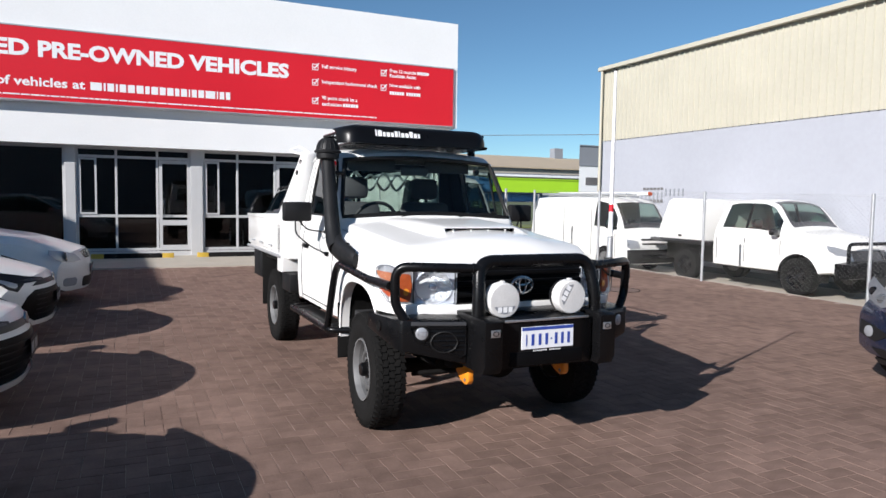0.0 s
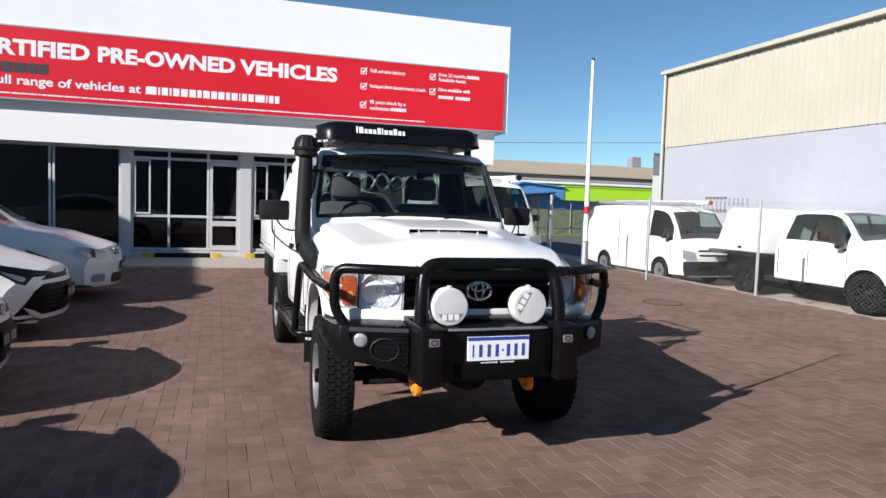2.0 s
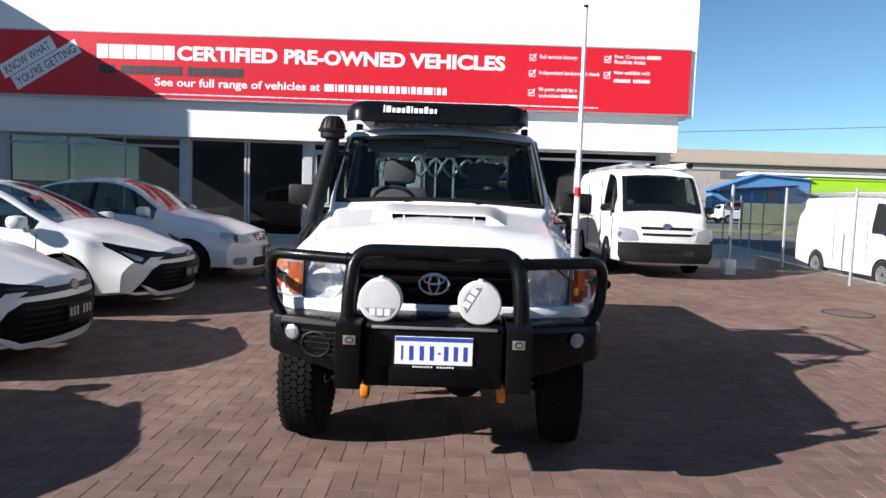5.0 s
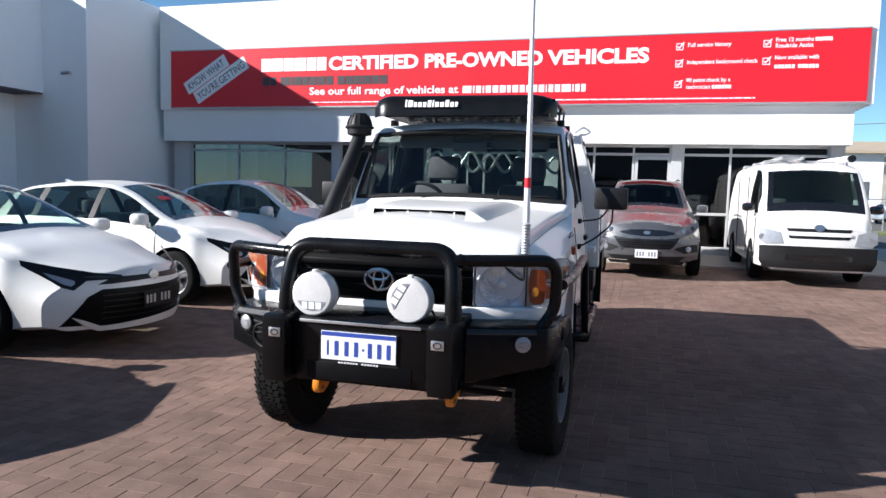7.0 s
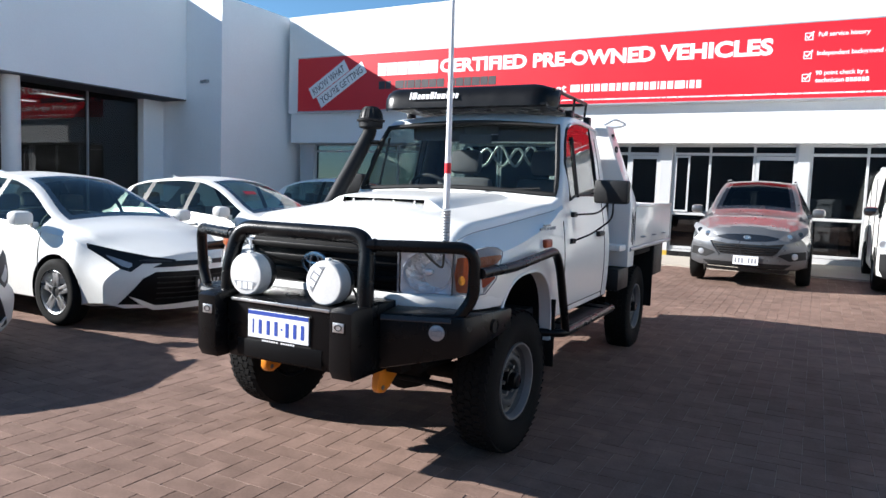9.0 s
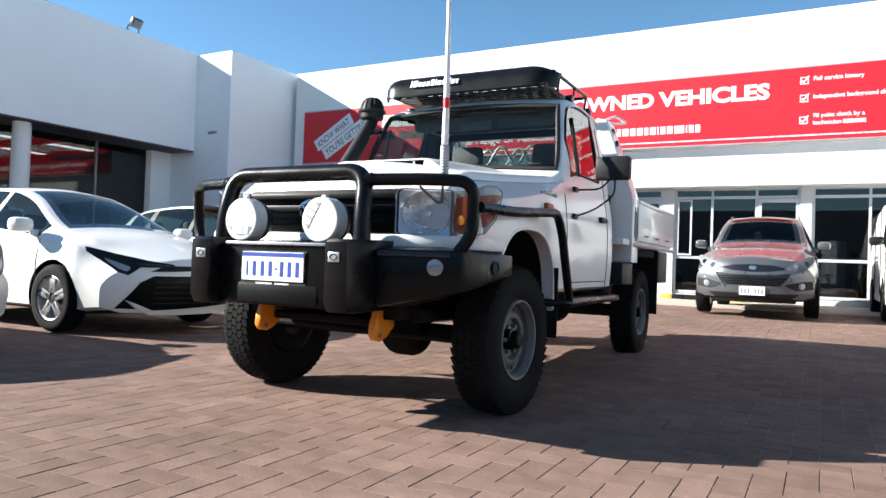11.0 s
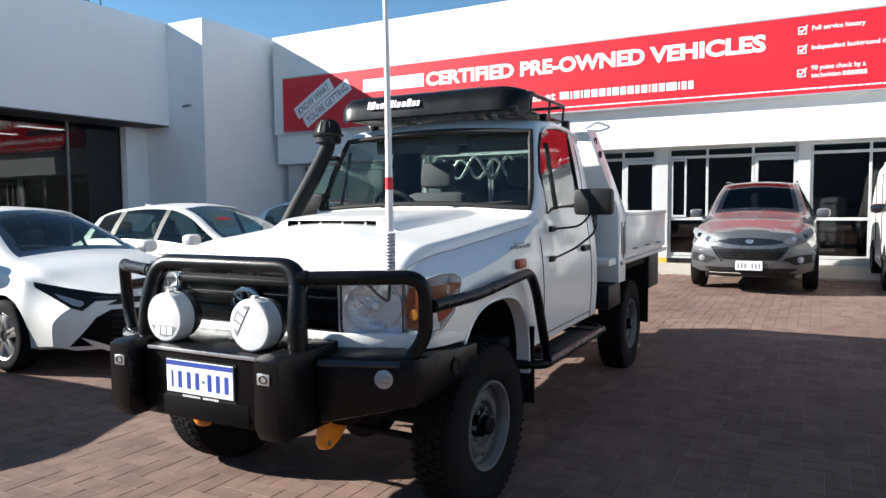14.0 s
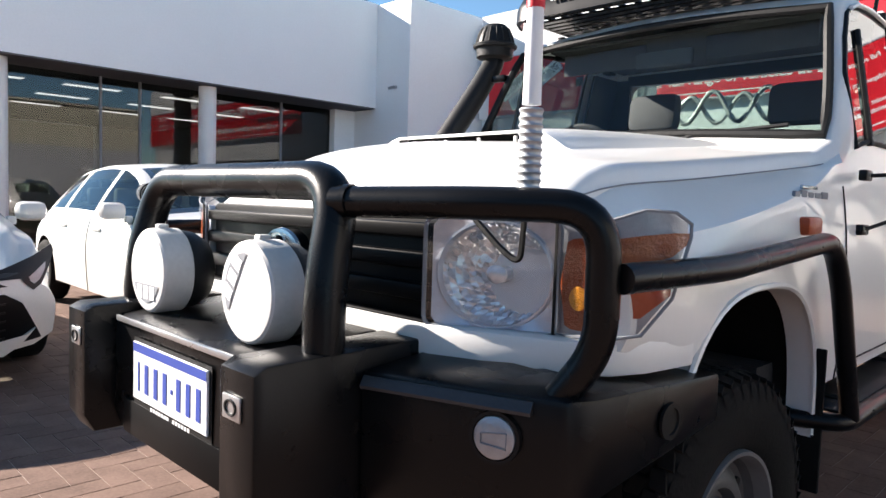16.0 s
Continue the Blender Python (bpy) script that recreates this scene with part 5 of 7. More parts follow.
def van(m, label, pipes=False):
    S = VAN
    root = thing("panel_van", label, "van", m)
    car_shell(S, root, OLD_WHITE)
    lamp = [(0.50, 0.66), (0.55, 0.84), (0.70, 0.88), (0.84, 0.90), (0.85, 0.70), (0.75, 0.64)]
    for o in (lamp, mirrored(lamp)):
        h = front_patch(S, "headlight", o, LAMP, root, 0.008, "large clear headlight")
        part("bulb_cover", disc(bmesh.new(), warp(S, (S["nose"], o[2][0] * 0.97, 0.76)), (1, 0, 0), [(0, 0.05), (0.018, 0.045)], 18), LAMP, h)
    for z, w in ((0.86, 0.44), (0.75, 0.42)):
        front_patch(S, "grille", [(-w, z), (w, z), (w + 0.03, z + 0.05), (-w - 0.03, z + 0.05)], PLASTIC, root, 0.006)
    front_patch(S, "grille_bar", [(-0.45, 0.795), (0.45, 0.795), (0.46, 0.835), (-0.46, 0.835)], OLD_WHITE, root, 0.02)
    front_patch(S, "bumper", [(-0.78, 0.27), (0.78, 0.27), (0.84, 0.38), (0.845, 0.62), (0.56, 0.63), (0.50, 0.53), (-0.50, 0.53), (-0.56, 0.63), (-0.845, 0.62), (-0.84, 0.38)], PLASTIC, root, 0.032, "grey plastic front bumper")
    b = front_patch(S, "air_intake", rounded(0.95, 0.10, 0.03, cx=0, cy=0.45), BLACK_PAINT, root, 0.036)
    bm = disc(bmesh.new(), warp(S, (S["nose"], 0, 0.92)) + Vector((0.0, 0, 0)), (1, 0, 0.2), [(0, 0.06), (0.02, 0.052)], 20)
    bmesh.ops.scale(bm, vec=(1, 1.35, 1), verts=bm.verts)
    part("badge", bm, BADGE, root)
    for x, y in ((1.30, 0.76), (1.30, -0.76), (-1.27, 0.76), (-1.27, -0.76)):
        wheel(root, x, y, 0.325, 0.2, 0.2, spokes=8, rim_mat=STEEL_RIM)
    for y in (0.86, -0.86):
        door_mirror(root, 1.62, y, 1.15, BLACK_PAINT)
    for s in (1, -1):
        yy = s * 0.846
        part("slide_rail", boxes((-2.0, 0.3, yy - 0.01, yy + 0.003, 1.034, 1.040)), OLD_WHITE, root, smooth=None)
        for x in (0.72, -0.55, 1.72):
            part("door_gap", boxes((x, x + 0.003, yy - 0.012, yy + 0.0005, 0.4, 1.75 if x < 1 else 1.05)), SEAL, root, smooth=None)
    rack = thing("roof_rack", "steel roof rack with a ladder and white tubes on the van", "roof rack", m)
    for x in (-1.6, -0.3, 0.9):
        part("cross_bar", tube(bmesh.new(), bend([(x, -0.66, 1.90), (x, -0.66, 2.02), (x, 0.66, 2.02), (x, 0.66, 1.90)], 0.03), 0.018, 8), GALV, rack)
    if pipes:
        part("pipe", tube(bmesh.new(), [(-2.3, 0.52, 2.085), (1.66, 0.52, 2.04)], 0.055, 14), SIGN_WHITE, rack, "white plastic pipe")
        part("pipe_end", tube(bmesh.new(), [(1.66, 0.52, 2.04), (1.74, 0.52, 2.039)], 0.06, 14), BLACK_PAINT, rack, "dark pipe cap")
        for y in (-0.42, -0.1):
            part("ladder_rail", boxes((-2.0, 1.3, y - 0.02, y + 0.02, 2.038, 2.09), bev=0.006), GALV, rack)
        for k in range(11):
            part("ladder_rung", tube(bmesh.new(), [(-1.8 + k * 0.3, -0.4, 2.065), (-1.8 + k * 0.3, -0.12, 2.065)], 0.014, 8), GALV, rack)
    else:
        for y in (-0.5, -0.15):
            part("ladder_rail", boxes((-2.2, 1.7, y - 0.02, y + 0.02, 2.038, 2.10), bev=0.006), GALV, rack)
        part("pipe", tube(bmesh.new(), [(-2.4, 0.3, 2.09), (1.7, 0.3, 2.09)], 0.05, 14), SIGN_WHITE, rack, "white plastic pipe")
        part("red_flag", tube(bmesh.new(), [(1.7, 0.3, 2.09), (1.76, 0.3, 2.09)], 0.056, 14), RED_LENS, rack, "red end cap")
    return root


UTE = lines(nose=2.6, tail=-0.62, half=0.91, bow=0.26, reach=0.8, bow_back=0.02, mid=0.5, edge=0.07, round=0.12,
            zb=[(-0.62, 0.44), (1.7, 0.43), (2.6, 0.5)],
            zs=[(-0.62, 1.25), (0.4, 1.24), (1.0, 1.21), (1.7, 1.12), (2.6, 0.96)],
            zt=[(-0.62, 1.82), (-0.4, 1.90), (0.0, 1.94), (0.5, 1.935), (0.85, 1.86), (1.35, 1.37), (1.5, 1.31), (2.2, 1.21), (2.6, 1.08)],
            wm=[(-0.62, 0.90), (1.4, 0.91), (2.6, 0.88)],
            ws=[(-0.62, 0.86), (0.8, 0.87), (1.6, 0.85), (2.6, 0.78)],
            wt=[(-0.62, 0.62), (0.5, 0.64), (1.35, 0.78), (1.6, 0.76), (2.6, 0.68)],
            lean=[(0.4, 0.0), (0.7, 0.0), (0.9, 0.05), (1.1, 0.12), (1.3, 0.2)], lean_back=[(0.4, 0.0), (1.0, 0.0), (1.8, 0.08)],
            arches=[(1.62, 0.40, 0.46)], side=[(0.32, 1.15), (-0.42, 0.24)], pillars=[(0.24, 0.32)], screen=(0.72, 1.33), back=(-0.615, -0.61), rows=2)


def ute(m):
    S = UTE
    root = thing("utility_truck", "white dual-cab utility truck with a canopy behind the fence", "truck", m)
    car_shell(S, root, OLD_WHITE)
    part("canopy", prism(bmesh.new(), [(-0.98, 0.98), (-0.95, 1.30), (-1.08, 1.90), (-1.16, 1.95), (-1.95, 1.97), (-2.10, 1.90), (-2.42, 1.20), (-2.42, 0.98)], -0.9, 0.9, "y", bev=0.03), OLD_WHITE, root, "white metal canopy on the tray")
    for s in (1, -1):
        part("canopy_door", prism(bmesh.new(), [(-1.06, 1.06), (-1.04, 1.30), (-1.16, 1.80), (-2.0, 1.82), (-2.28, 1.20), (-2.28, 1.06)], s * 0.902, s * 0.915, "y", bev=0.006), OLD_WHITE, root)
        part("door_handle", boxes((-1.7, -1.6, s * 0.92 - 0.012, s * 0.92 + 0.012, 1.05, 1.1), bev=0.005), BLACK_PAINT, root)
    part("tray", boxes((-2.7, -0.66, -0.92, 0.92, 0.88, 0.978), bev=0.01), BLACK_PAINT, root)
    part("chassis", boxes((-2.6, -0.6, -0.45, 0.45, 0.45, 0.88), bev=0.02), UNDER, root)
    for x, y in ((1.62, 0.80), (1.62, -0.80), (-1.46, 0.80), (-1.46, -0.80)):
        wheel(root, x, y, 0.39, 0.25, 0.22, spokes=6, rim_mat=BLACK_PAINT)
    lamp = [(0.48, 0.86), (0.55, 0.98), (0.75, 1.04), (0.90, 1.07), (0.89, 0.98), (0.78, 0.88)]
    for o in (lamp, mirrored(lamp)):
        front_patch(S, "headlight", o, LAMP, root, 0.006)
    front_patch(S, "grille", [(-0.48, 0.72), (0.48, 0.72), (0.5, 0.98), (-0.5, 0.98)], BLACK_PAINT, root, 0.006)
    bm = prism(bmesh.new(), [(-0.94, 0.46), (0.94, 0.46), (0.94, 0.74), (0.5, 0.78), (-0.5, 0.78), (-0.94, 0.74)], 2.45, 2.78, "x", bev=0.04)
    part("bull_bar", bm, BAR_BLACK, root)
    part("bar_hoop", tube(bmesh.new(), bend([(2.66, -0.82, 0.72), (2.64, -0.80, 1.12), (2.66, 0.80, 1.12), (2.66, 0.82, 0.72)], 0.12), 0.035, 10), BAR_BLACK, root)
    for y in (0.88, -0.88):
        door_mirror(root, 1.1, y, 1.2, BLACK_PAINT)
    for x in (1.2, 0.28, -0.5):
        for s in (1, -1):
            part("door_gap", boxes((x, x + 0.008, s * 0.905 - 0.006, s * 0.905 + 0.006, 0.6, 1.12)), SEAL, root, smooth=None)
    return root


def parked(x, y, heading):
    return pose(x, y, ground_z(y) + 0.001, 0, 0, heading)


hatch(parked(-2.83, 3.42, 0), "white hatchback parked beside the other white cars")
hatch(parked(-2.93, 5.95, 0), "white hatchback with a black lower grille")
hatch(parked(-2.98, 8.55, 0), "white hatchback with a red sticker on the windscreen", sticker=True)
sedan(parked(-2.85, 11.15, 0))
suv(parked(3.56, 14.65, -90) @ Matrix.Diagonal((0.96, 0.96, 1.0, 1.0)), "grey metallic compact suv parked in front of the shop", GREY_PAINT)
van(parked(6.15, 15.0, -90), "white panel van with roof rack parked beside the shop", pipes=True)
van(pose(12.4, 16.6, YARD + 0.001, 0, 0, -88), "white panel van with ladder rack behind the fence")
ute(pose(13.08, 11.42, YARD + 0.001, 0, 0, -90))
suv(pose(22.3, 60, -0.26, 0, 0, 12), "silver car parked far off behind the grass strip", ALLOY)
suv(pose(27.2, 61, -0.26, 0, 0, 8), "white car parked far off behind the grass strip", OLD_WHITE)
suv(pose(47.5, 76.5, -0.26, 0, 0, 200), "white suv parked far off by the coloured sheds", OLD_WHITE)
suv(parked(7.74, 3.2, 180), "dark blue suv parked across the lot", NAVY_PAINT)


# ---- the four-wheel-drive truck ----
FRONT_AXLE, REAR_AXLE, TYRE = -0.14, -3.24, 0.395
truck = thing("four_wheel_drive_truck", "white single-cab tray truck with black bull bar and snorkel", "truck", pose(2.22, 4.40, 0.0, 0, 0, -89.3))

CAB = lines(nose=0.44, tail=-2.08, half=0.86, bow=0.10, bowp=2.4, reach=0.35, bow_back=0.0, mid=0.42, edge=0.055, round=0.048, belly=0.012, crown=[(-2.08, 0.03), (-1.25, 0.03), (-0.96, 0.025), (-0.85, 0.04), (-0.3, 0.05), (0.25, 0.05), (0.44, 0.045)],
            zb=[(-2.08, 0.60), (0.02, 0.60), (0.06, 0.78), (0.30, 0.82), (0.44, 0.85)],
            zs=[(-2.08, 1.35), (-1.2, 1.35), (-0.95, 1.325), (-0.6, 1.23), (0.0, 1.13), (0.44, 1.085)],
            zt=[(-2.08, 1.935), (-2.0, 1.975), (-1.6, 1.985), (-1.36, 1.965), (-1.25, 1.93), (-0.955, 1.40), (-0.93, 1.376), (-0.8, 1.36), (-0.1, 1.287), (0.15, 1.265), (0.28, 1.242), (0.38, 1.206), (0.44, 1.15)],
            wm=[(-2.08, 0.845), (-0.9, 0.85), (-0.6, 0.86), (0.1, 0.87), (0.44, 0.84)],
            ws=[(-2.08, 0.80), (-0.95, 0.81), (-0.6, 0.835), (0.0, 0.845), (0.44, 0.80)],
            wt=[(-2.08, 0.69), (-1.25, 0.712), (-0.955, 0.797), (-0.93, 0.775), (-0.5, 0.725), (0.44, 0.675)],
            lean=[(0.6, 0.0), (1.0, 0.0), (1.2, 0.05)], lean_back=[(0.5, 0.0), (2.0, 0.0)],
            arches=[(-0.24, 0.545, 0.44)], arch_power=2.7, open_well=True, side=[(-1.80, -1.10)], pillars=[], screen=(-1.203, -0.966), back=(-2.079, -2.078), rows=0, open_tail=True)
car_shell(CAB, truck, WHITE_PAINT, TRUCK_GLASS)


def bulge(x, y):
    """Height of the bonnet's raised middle over its plain crown."""
    return 0.012 * smoothstep((0.43 - abs(y)) / 0.16) * smoothstep((0.43 - x) / 0.22) * smoothstep((x + 0.93) / 0.10)


for ob in truck.children:
    if ob.name.startswith("body"):
        for v in ob.data.vertices:
            if v.co.z > 1.19 and v.co.x > -0.93:
                v.co.z += bulge(v.co.x, v.co.y)
    elif ob.name.startswith("side_window"):
        # flat door glass
        P = np.array([v.co for v in ob.data.vertices])
        A = np.c_[P[:, 0], P[:, 2], np.ones(len(P))]
        fit = np.linalg.lstsq(A, P[:, 1], rcond=None)[0]
        for v in ob.data.vertices:
            v.co.y = fit[0] * v.co.x + fit[1] * v.co.z + fit[2]
        ob.data.materials[0] = SIDE_GLASS
# rear wall of the cab, with its window
bm = bmesh.new()
ring_out = [(y, z) for y, z in section(CAB, -2.06)[J[1]:]]
outer = ring_out + [(-y, z) for y, z in ring_out[::-1]][1:]
inner = rounded(1.16, 0.42, 0.06, 8, 0, 1.63)
vo = [bm.verts.new((-2.075, y, z)) for y, z in outer]
vi = [bm.verts.new((-2.075, y, z)) for y, z in inner]
eo = [bm.edges.new((vo[i], vo[(i + 1) % len(vo)])) for i in range(len(vo))]
ei = [bm.edges.new((vi[i], vi[(i + 1) % len(vi)])) for i in range(len(vi))]
bmesh.ops.triangle_fill(bm, use_beauty=True, edges=eo + ei)
part("rear_panel", bm, WHITE_PAINT, truck, smooth=None)
ob = part("rear_window", prism(bmesh.new(), rounded(1.16, 0.42, 0.06, 8, 0, 1.63), -2.074, -2.070, "x"), REAR_GLASS, truck, smooth=None)
ob.visible_shadow = False

# cabin
part("floor_pan", boxes((-2.05, -0.55, -0.74, 0.74, 0.66, 0.72)), CABIN, truck, smooth=None)
part("firewall", boxes((-0.93, -0.88, -0.74, 0.74, 0.70, 1.30)), CABIN, truck, smooth=None)
part("door_lining", boxes((-2.0, -0.95, -0.79, -0.76, 0.72, 1.33)), CABIN, truck, smooth=None)
part("door_lining", boxes((-2.0, -0.95, 0.76, 0.79, 0.72, 1.33)), CABIN, truck, smooth=None)
part("rear_lining", boxes((-2.066, -2.05, -0.76, 0.76, 0.72, 1.415)), CABIN, truck, smooth=None)
part("rear_lining", boxes((-2.066, -2.05, -0.60, 0.60, 1.845, 1.90)), CABIN, truck, smooth=None)
for s in (1, -1):
    part("rear_lining", prism(bmesh.new(), [(s * y, z) for y, z in ((0.585, 1.416), (0.775, 1.416), (0.672, 1.88), (0.585, 1.88))], -2.066, -2.05, "x"), CABIN, truck, smooth=None)
    part("pillar_lining", prism(bmesh.new(), [(s * y, z) for y, z in ((0.788, 1.345), (0.773, 1.345), (0.662, 1.88), (0.676, 1.88))], -2.049, -1.815, "x"), CABIN, truck, smooth=None)
part("head_lining", boxes((-2.0, -1.32, -0.60, 0.60, 1.90, 1.915)), SEAT, truck, smooth=None)
part("dash", boxes((-1.22, -0.94, -0.75, 0.75, 1.15, 1.375), bev=0.04), CABIN, truck)
for y in (-0.36, 0.36):
    s = part("front_seat", boxes((-1.85, -1.35, y - 0.26, y + 0.26, 0.80, 1.0), bev=0.06), SEAT, truck, "grey cloth front seat")
    bm = boxes((-0.07, 0.07, -0.25, 0.25, 0.0, 0.56), bev=0.06)
    bmesh.ops.transform(bm, matrix=pose(-1.84, y, 0.98, 0, -8, 0), verts=bm.verts)
    part("backrest", bm, SEAT, s)
    bm = boxes((-0.05, 0.05, -0.14, 0.14, 0.0, 0.2), bev=0.045)
    bmesh.ops.transform(bm, matrix=pose(-1.915, y, 1.565, 0, -6, 0), verts=bm.verts)
    part("headrest", bm, SEAT, s)
c = Vector((-1.33, -0.36, 1.36))
part("steering_rim", tube(bmesh.new(), [c + Vector((0.09 * math.sin(a), 0.19 * math.cos(a), 0.17 * math.sin(a))) for a in (2 * math.pi * k / 28 for k in range(28))], 0.015, 8, closed=True), CABIN, truck)
bm = bmesh.new()
for a in (0.2, math.pi - 0.2, -math.pi / 2):
    tube(bm, [c, c + Vector((0.08 * math.sin(a), 0.18 * math.cos(a), 0.16 * math.sin(a)))], 0.014, 6)
disc(bm, c - Vector((0.02, 0, 0)), (-0.85, 0, 0.5), [(0, 0.06), (0.03, 0.05)], 16)
part("steering_spokes", bm, CABIN, truck)
part("rear_view_mirror", boxes((-1.33, -1.30, -0.13, 0.13, 1.77, 1.84), bev=0.012), SEAT, truck)
for s in (1, -1):
    part("sun_visor", boxes((-1.42, -1.405, s * 0.36 - 0.22, s * 0.36 + 0.22, 1.80, 1.90), bev=0.006), SEAT, truck)

# windscreen rubber and pillar trim
pts = []
sc0, sc1 = -1.201, -0.968
for x in np.linspace(sc1, sc0, 8):
    y, z = section(CAB, x)[J[6]]
    pts.append((x + 0.004, y, z + 0.006))
top = [(sc0 + 0.004, y, z + 0.004) for y, z in section(CAB, sc0)[J[6]:]]
bot = [(sc1 + 0.006, y, z + 0.004) for y, z in section(CAB, sc1)[J[6]:]]
loop = pts + top[1:] + [(x, -y, z) for x, y, z in top[:-1][::-1]] + [(x, -y, z) for x, y, z in pts[::-1]][1:] + [(x, -y, z) for x, y, z in bot[1:]] + [p for p in bot[::-1][1:-1]]
part("windscreen_rubber", tube(bmesh.new(), loop, 0.017, 8, closed=True), SEAL, truck)
for y0 in (-0.30, 0.22):
    part("wiper", tube(bmesh.new(), [(-0.945, y0, 1.405), (-0.955, y0 + 0.10, 1.435), (-0.968, y0 + 0.42, 1.455)], 0.008, 6), SEAL, truck)
# quarter window bar and door frame
for s in (1, -1):
    sec = section(CAB, -1.26)
    sec2 = section(CAB, -1.18)
    a, b = sec[J[5] - 1], sec2[J[4] + 1]
    part("quarter_bar", tube(bmesh.new(), [(-1.30, s * (a[0] + 0.006), a[1]), (-1.27, s * (b[0] + 0.008), b[1])], 0.011, 6), SEAL, truck)
    rim = []
    for x in np.linspace(-1.10, -1.80, 12):
        q = section(CAB, x)
        rim.append((x, s * (q[J[5]][0] + 0.003), q[J[5]][1]))
    for j in range(J[5] - 1, J[4], -1):
        q = section(CAB, -1.80)
        rim.append((-1.80, s * (q[j][0] + 0.003), q[j][1]))
    for x in np.linspace(-1.80, -1.10, 12):
        q = section(CAB, x)
        rim.append((x, s * (q[J[4] + 1][0] + 0.003), q[J[4] + 1][1]))
    part("window_rubber", tube(bmesh.new(), rim, 0.009, 6, closed=True), SEAL, truck)
    # door gaps, hinges, handle
    for x, top_j in ((-0.93, J[4]), (-1.93, J[5])):
        q = section(CAB, x)
        part("door_gap", tube(bmesh.new(), [(x, s * (q[j][0] + 0.0005), q[j][1]) for j in range(J[2], top_j)], 0.0035, 5), SEAL, truck)
    q = section(CAB, -1.4)
    part("door_gap", tube(bmesh.new(), [(x, s * (section(CAB, x)[J[2] + 1][0] + 0.001), section(CAB, x)[J[2] + 1][1]) for x in np.linspace(-0.93, -1.93, 8)], 0.0035, 5), SEAL, truck)
    h = part("door_handle", boxes((-1.86, -1.70, s * 0.845 - 0.02, s * 0.845 + 0.02, 1.12, 1.16), bev=0.012), BAR_BLACK, truck)
    for z in (1.275, 1.10):
        part("door_hinge", boxes((-1.11, -1.04, s * 0.85 - 0.014, s * 0.85 + 0.012, z, z + 0.035), bev=0.006), BAR_BLACK, truck)
    for x0, x1, z0, z1 in ((-0.745, -0.69, 1.206, 1.226), (-0.68, -0.63, 1.206, 1.222), (-0.62, -0.575, 1.206, 1.222), (-0.565, -0.52, 1.206, 1.226), (-0.51, -0.47, 1.206, 1.222)):
        part("badge_bar", boxes((x0, x1, s * 0.835 - 0.006, s * 0.835 + 0.004, z0, z1), bev=0.003), GREY_SHEET, truck, smooth=None)
    part("badge_line", boxes((-0.66, -0.54, s * 0.831 - 0.006, s * 0.831 + 0.004, 1.229, 1.240), bev=0.003), BADGE, truck)
    part("rain_gutter", tube(bmesh.new(), [(x, s * (section(CAB, x)[J[5]][0] + 0.012), section(CAB, x)[J[5]][1] + 0.004) for x in np.linspace(-1.25, -2.05, 12)], 0.009, 6), WHITE_PAINT, truck)
    part("side_indicator", boxes((-0.60, -0.49, s * 0.852 - 0.015, s * 0.852 + 0.022, 1.105, 1.155), bev=0.012), RED_LENS, truck, "orange side indicator lens")
    part("bonnet_gap", tube(bmesh.new(), [(x, s * (section(CAB, x)[J[5]][0] + 0.004), section(CAB, x)[J[5]][1] + 0.0) for x in np.linspace(0.40, -0.90, 16)], 0.002, 5), GREY_SHEET, truck)

# bonnet scoop
bm = bmesh.new()
rows = []
for y in np.linspace(-1, 1, 25):
    row = []
    k = smoothstep((1 - abs(y)) / 0.36)
    for x, top, wid in ((-0.075, 1.370, 0.42), (-0.10, 1.376, 0.425), (-0.25, 1.388, 0.44), (-0.5, 1.402, 0.47), (-0.75, 1.412, 0.50), (-0.90, 1.414, 0.52)):
        yy = y * wid
        sec = section(CAB, x)[J[6]:]
        base = float(np.interp(abs(yy), [q[0] for q in sec[::-1]], [q[1] for q in sec[::-1]])) - 0.004 + bulge(x, yy)
        row.append(bm.verts.new((x, yy, base + (max(top, base) - base) * k)))
    rows.append(row)
for a, b in zip(rows, rows[1:]):
    for i in range(len(a) - 1):
        bm.faces.new((a[i], a[i + 1], b[i + 1], b[i]))
lip = [r[0].co.copy() for r in rows]
part("bonnet_scoop", bm, WHITE_PAINT, truck, "white raised air scoop", smooth=60)
for s in (1, -1):
    bm = bmesh.new()
    rows = []
    for q in lip:
        if q.y * s > 0.255:
            sec = section(CAB, q.x)[J[6]:]
            low = float(np.interp(abs(q.y), [p[0] for p in sec[::-1]], [p[1] for p in sec[::-1]])) - 0.01 + bulge(q.x, q.y)
            rows.append((bm.verts.new((q.x, q.y, q.z)), bm.verts.new((q.x + 0.012, q.y, min(low, q.z - 0.002)))))
    for a, b in zip(rows, rows[1:]):
        bm.faces.new((a[0], a[1], b[1], b[0]))
    part("scoop_cheek", bm, WHITE_PAINT, truck, smooth=60)
part("scoop_lip", tube(bmesh.new(), [(q.x + 0.001, q.y, q.z - 0.003) for q in lip], 0.005, 6), WHITE_PAINT, truck)
part("scoop_mouth", prism(bmesh.new(), [(-0.300, 1.345), (-0.262, 1.29), (0.262, 1.29), (0.300, 1.345), (0.290, 1.372), (-0.290, 1.372)], -0.135, -0.125, "x"), GRILLE_BLACK, truck, "black scoop opening", smooth=None)
for y in (-0.21, -0.07, 0.07, 0.21):
    part("scoop_fin", boxes((-0.084, -0.076, y - 0.004, y + 0.004, 1.305, 1.356)), WHITE_PAINT, truck, smooth=None)

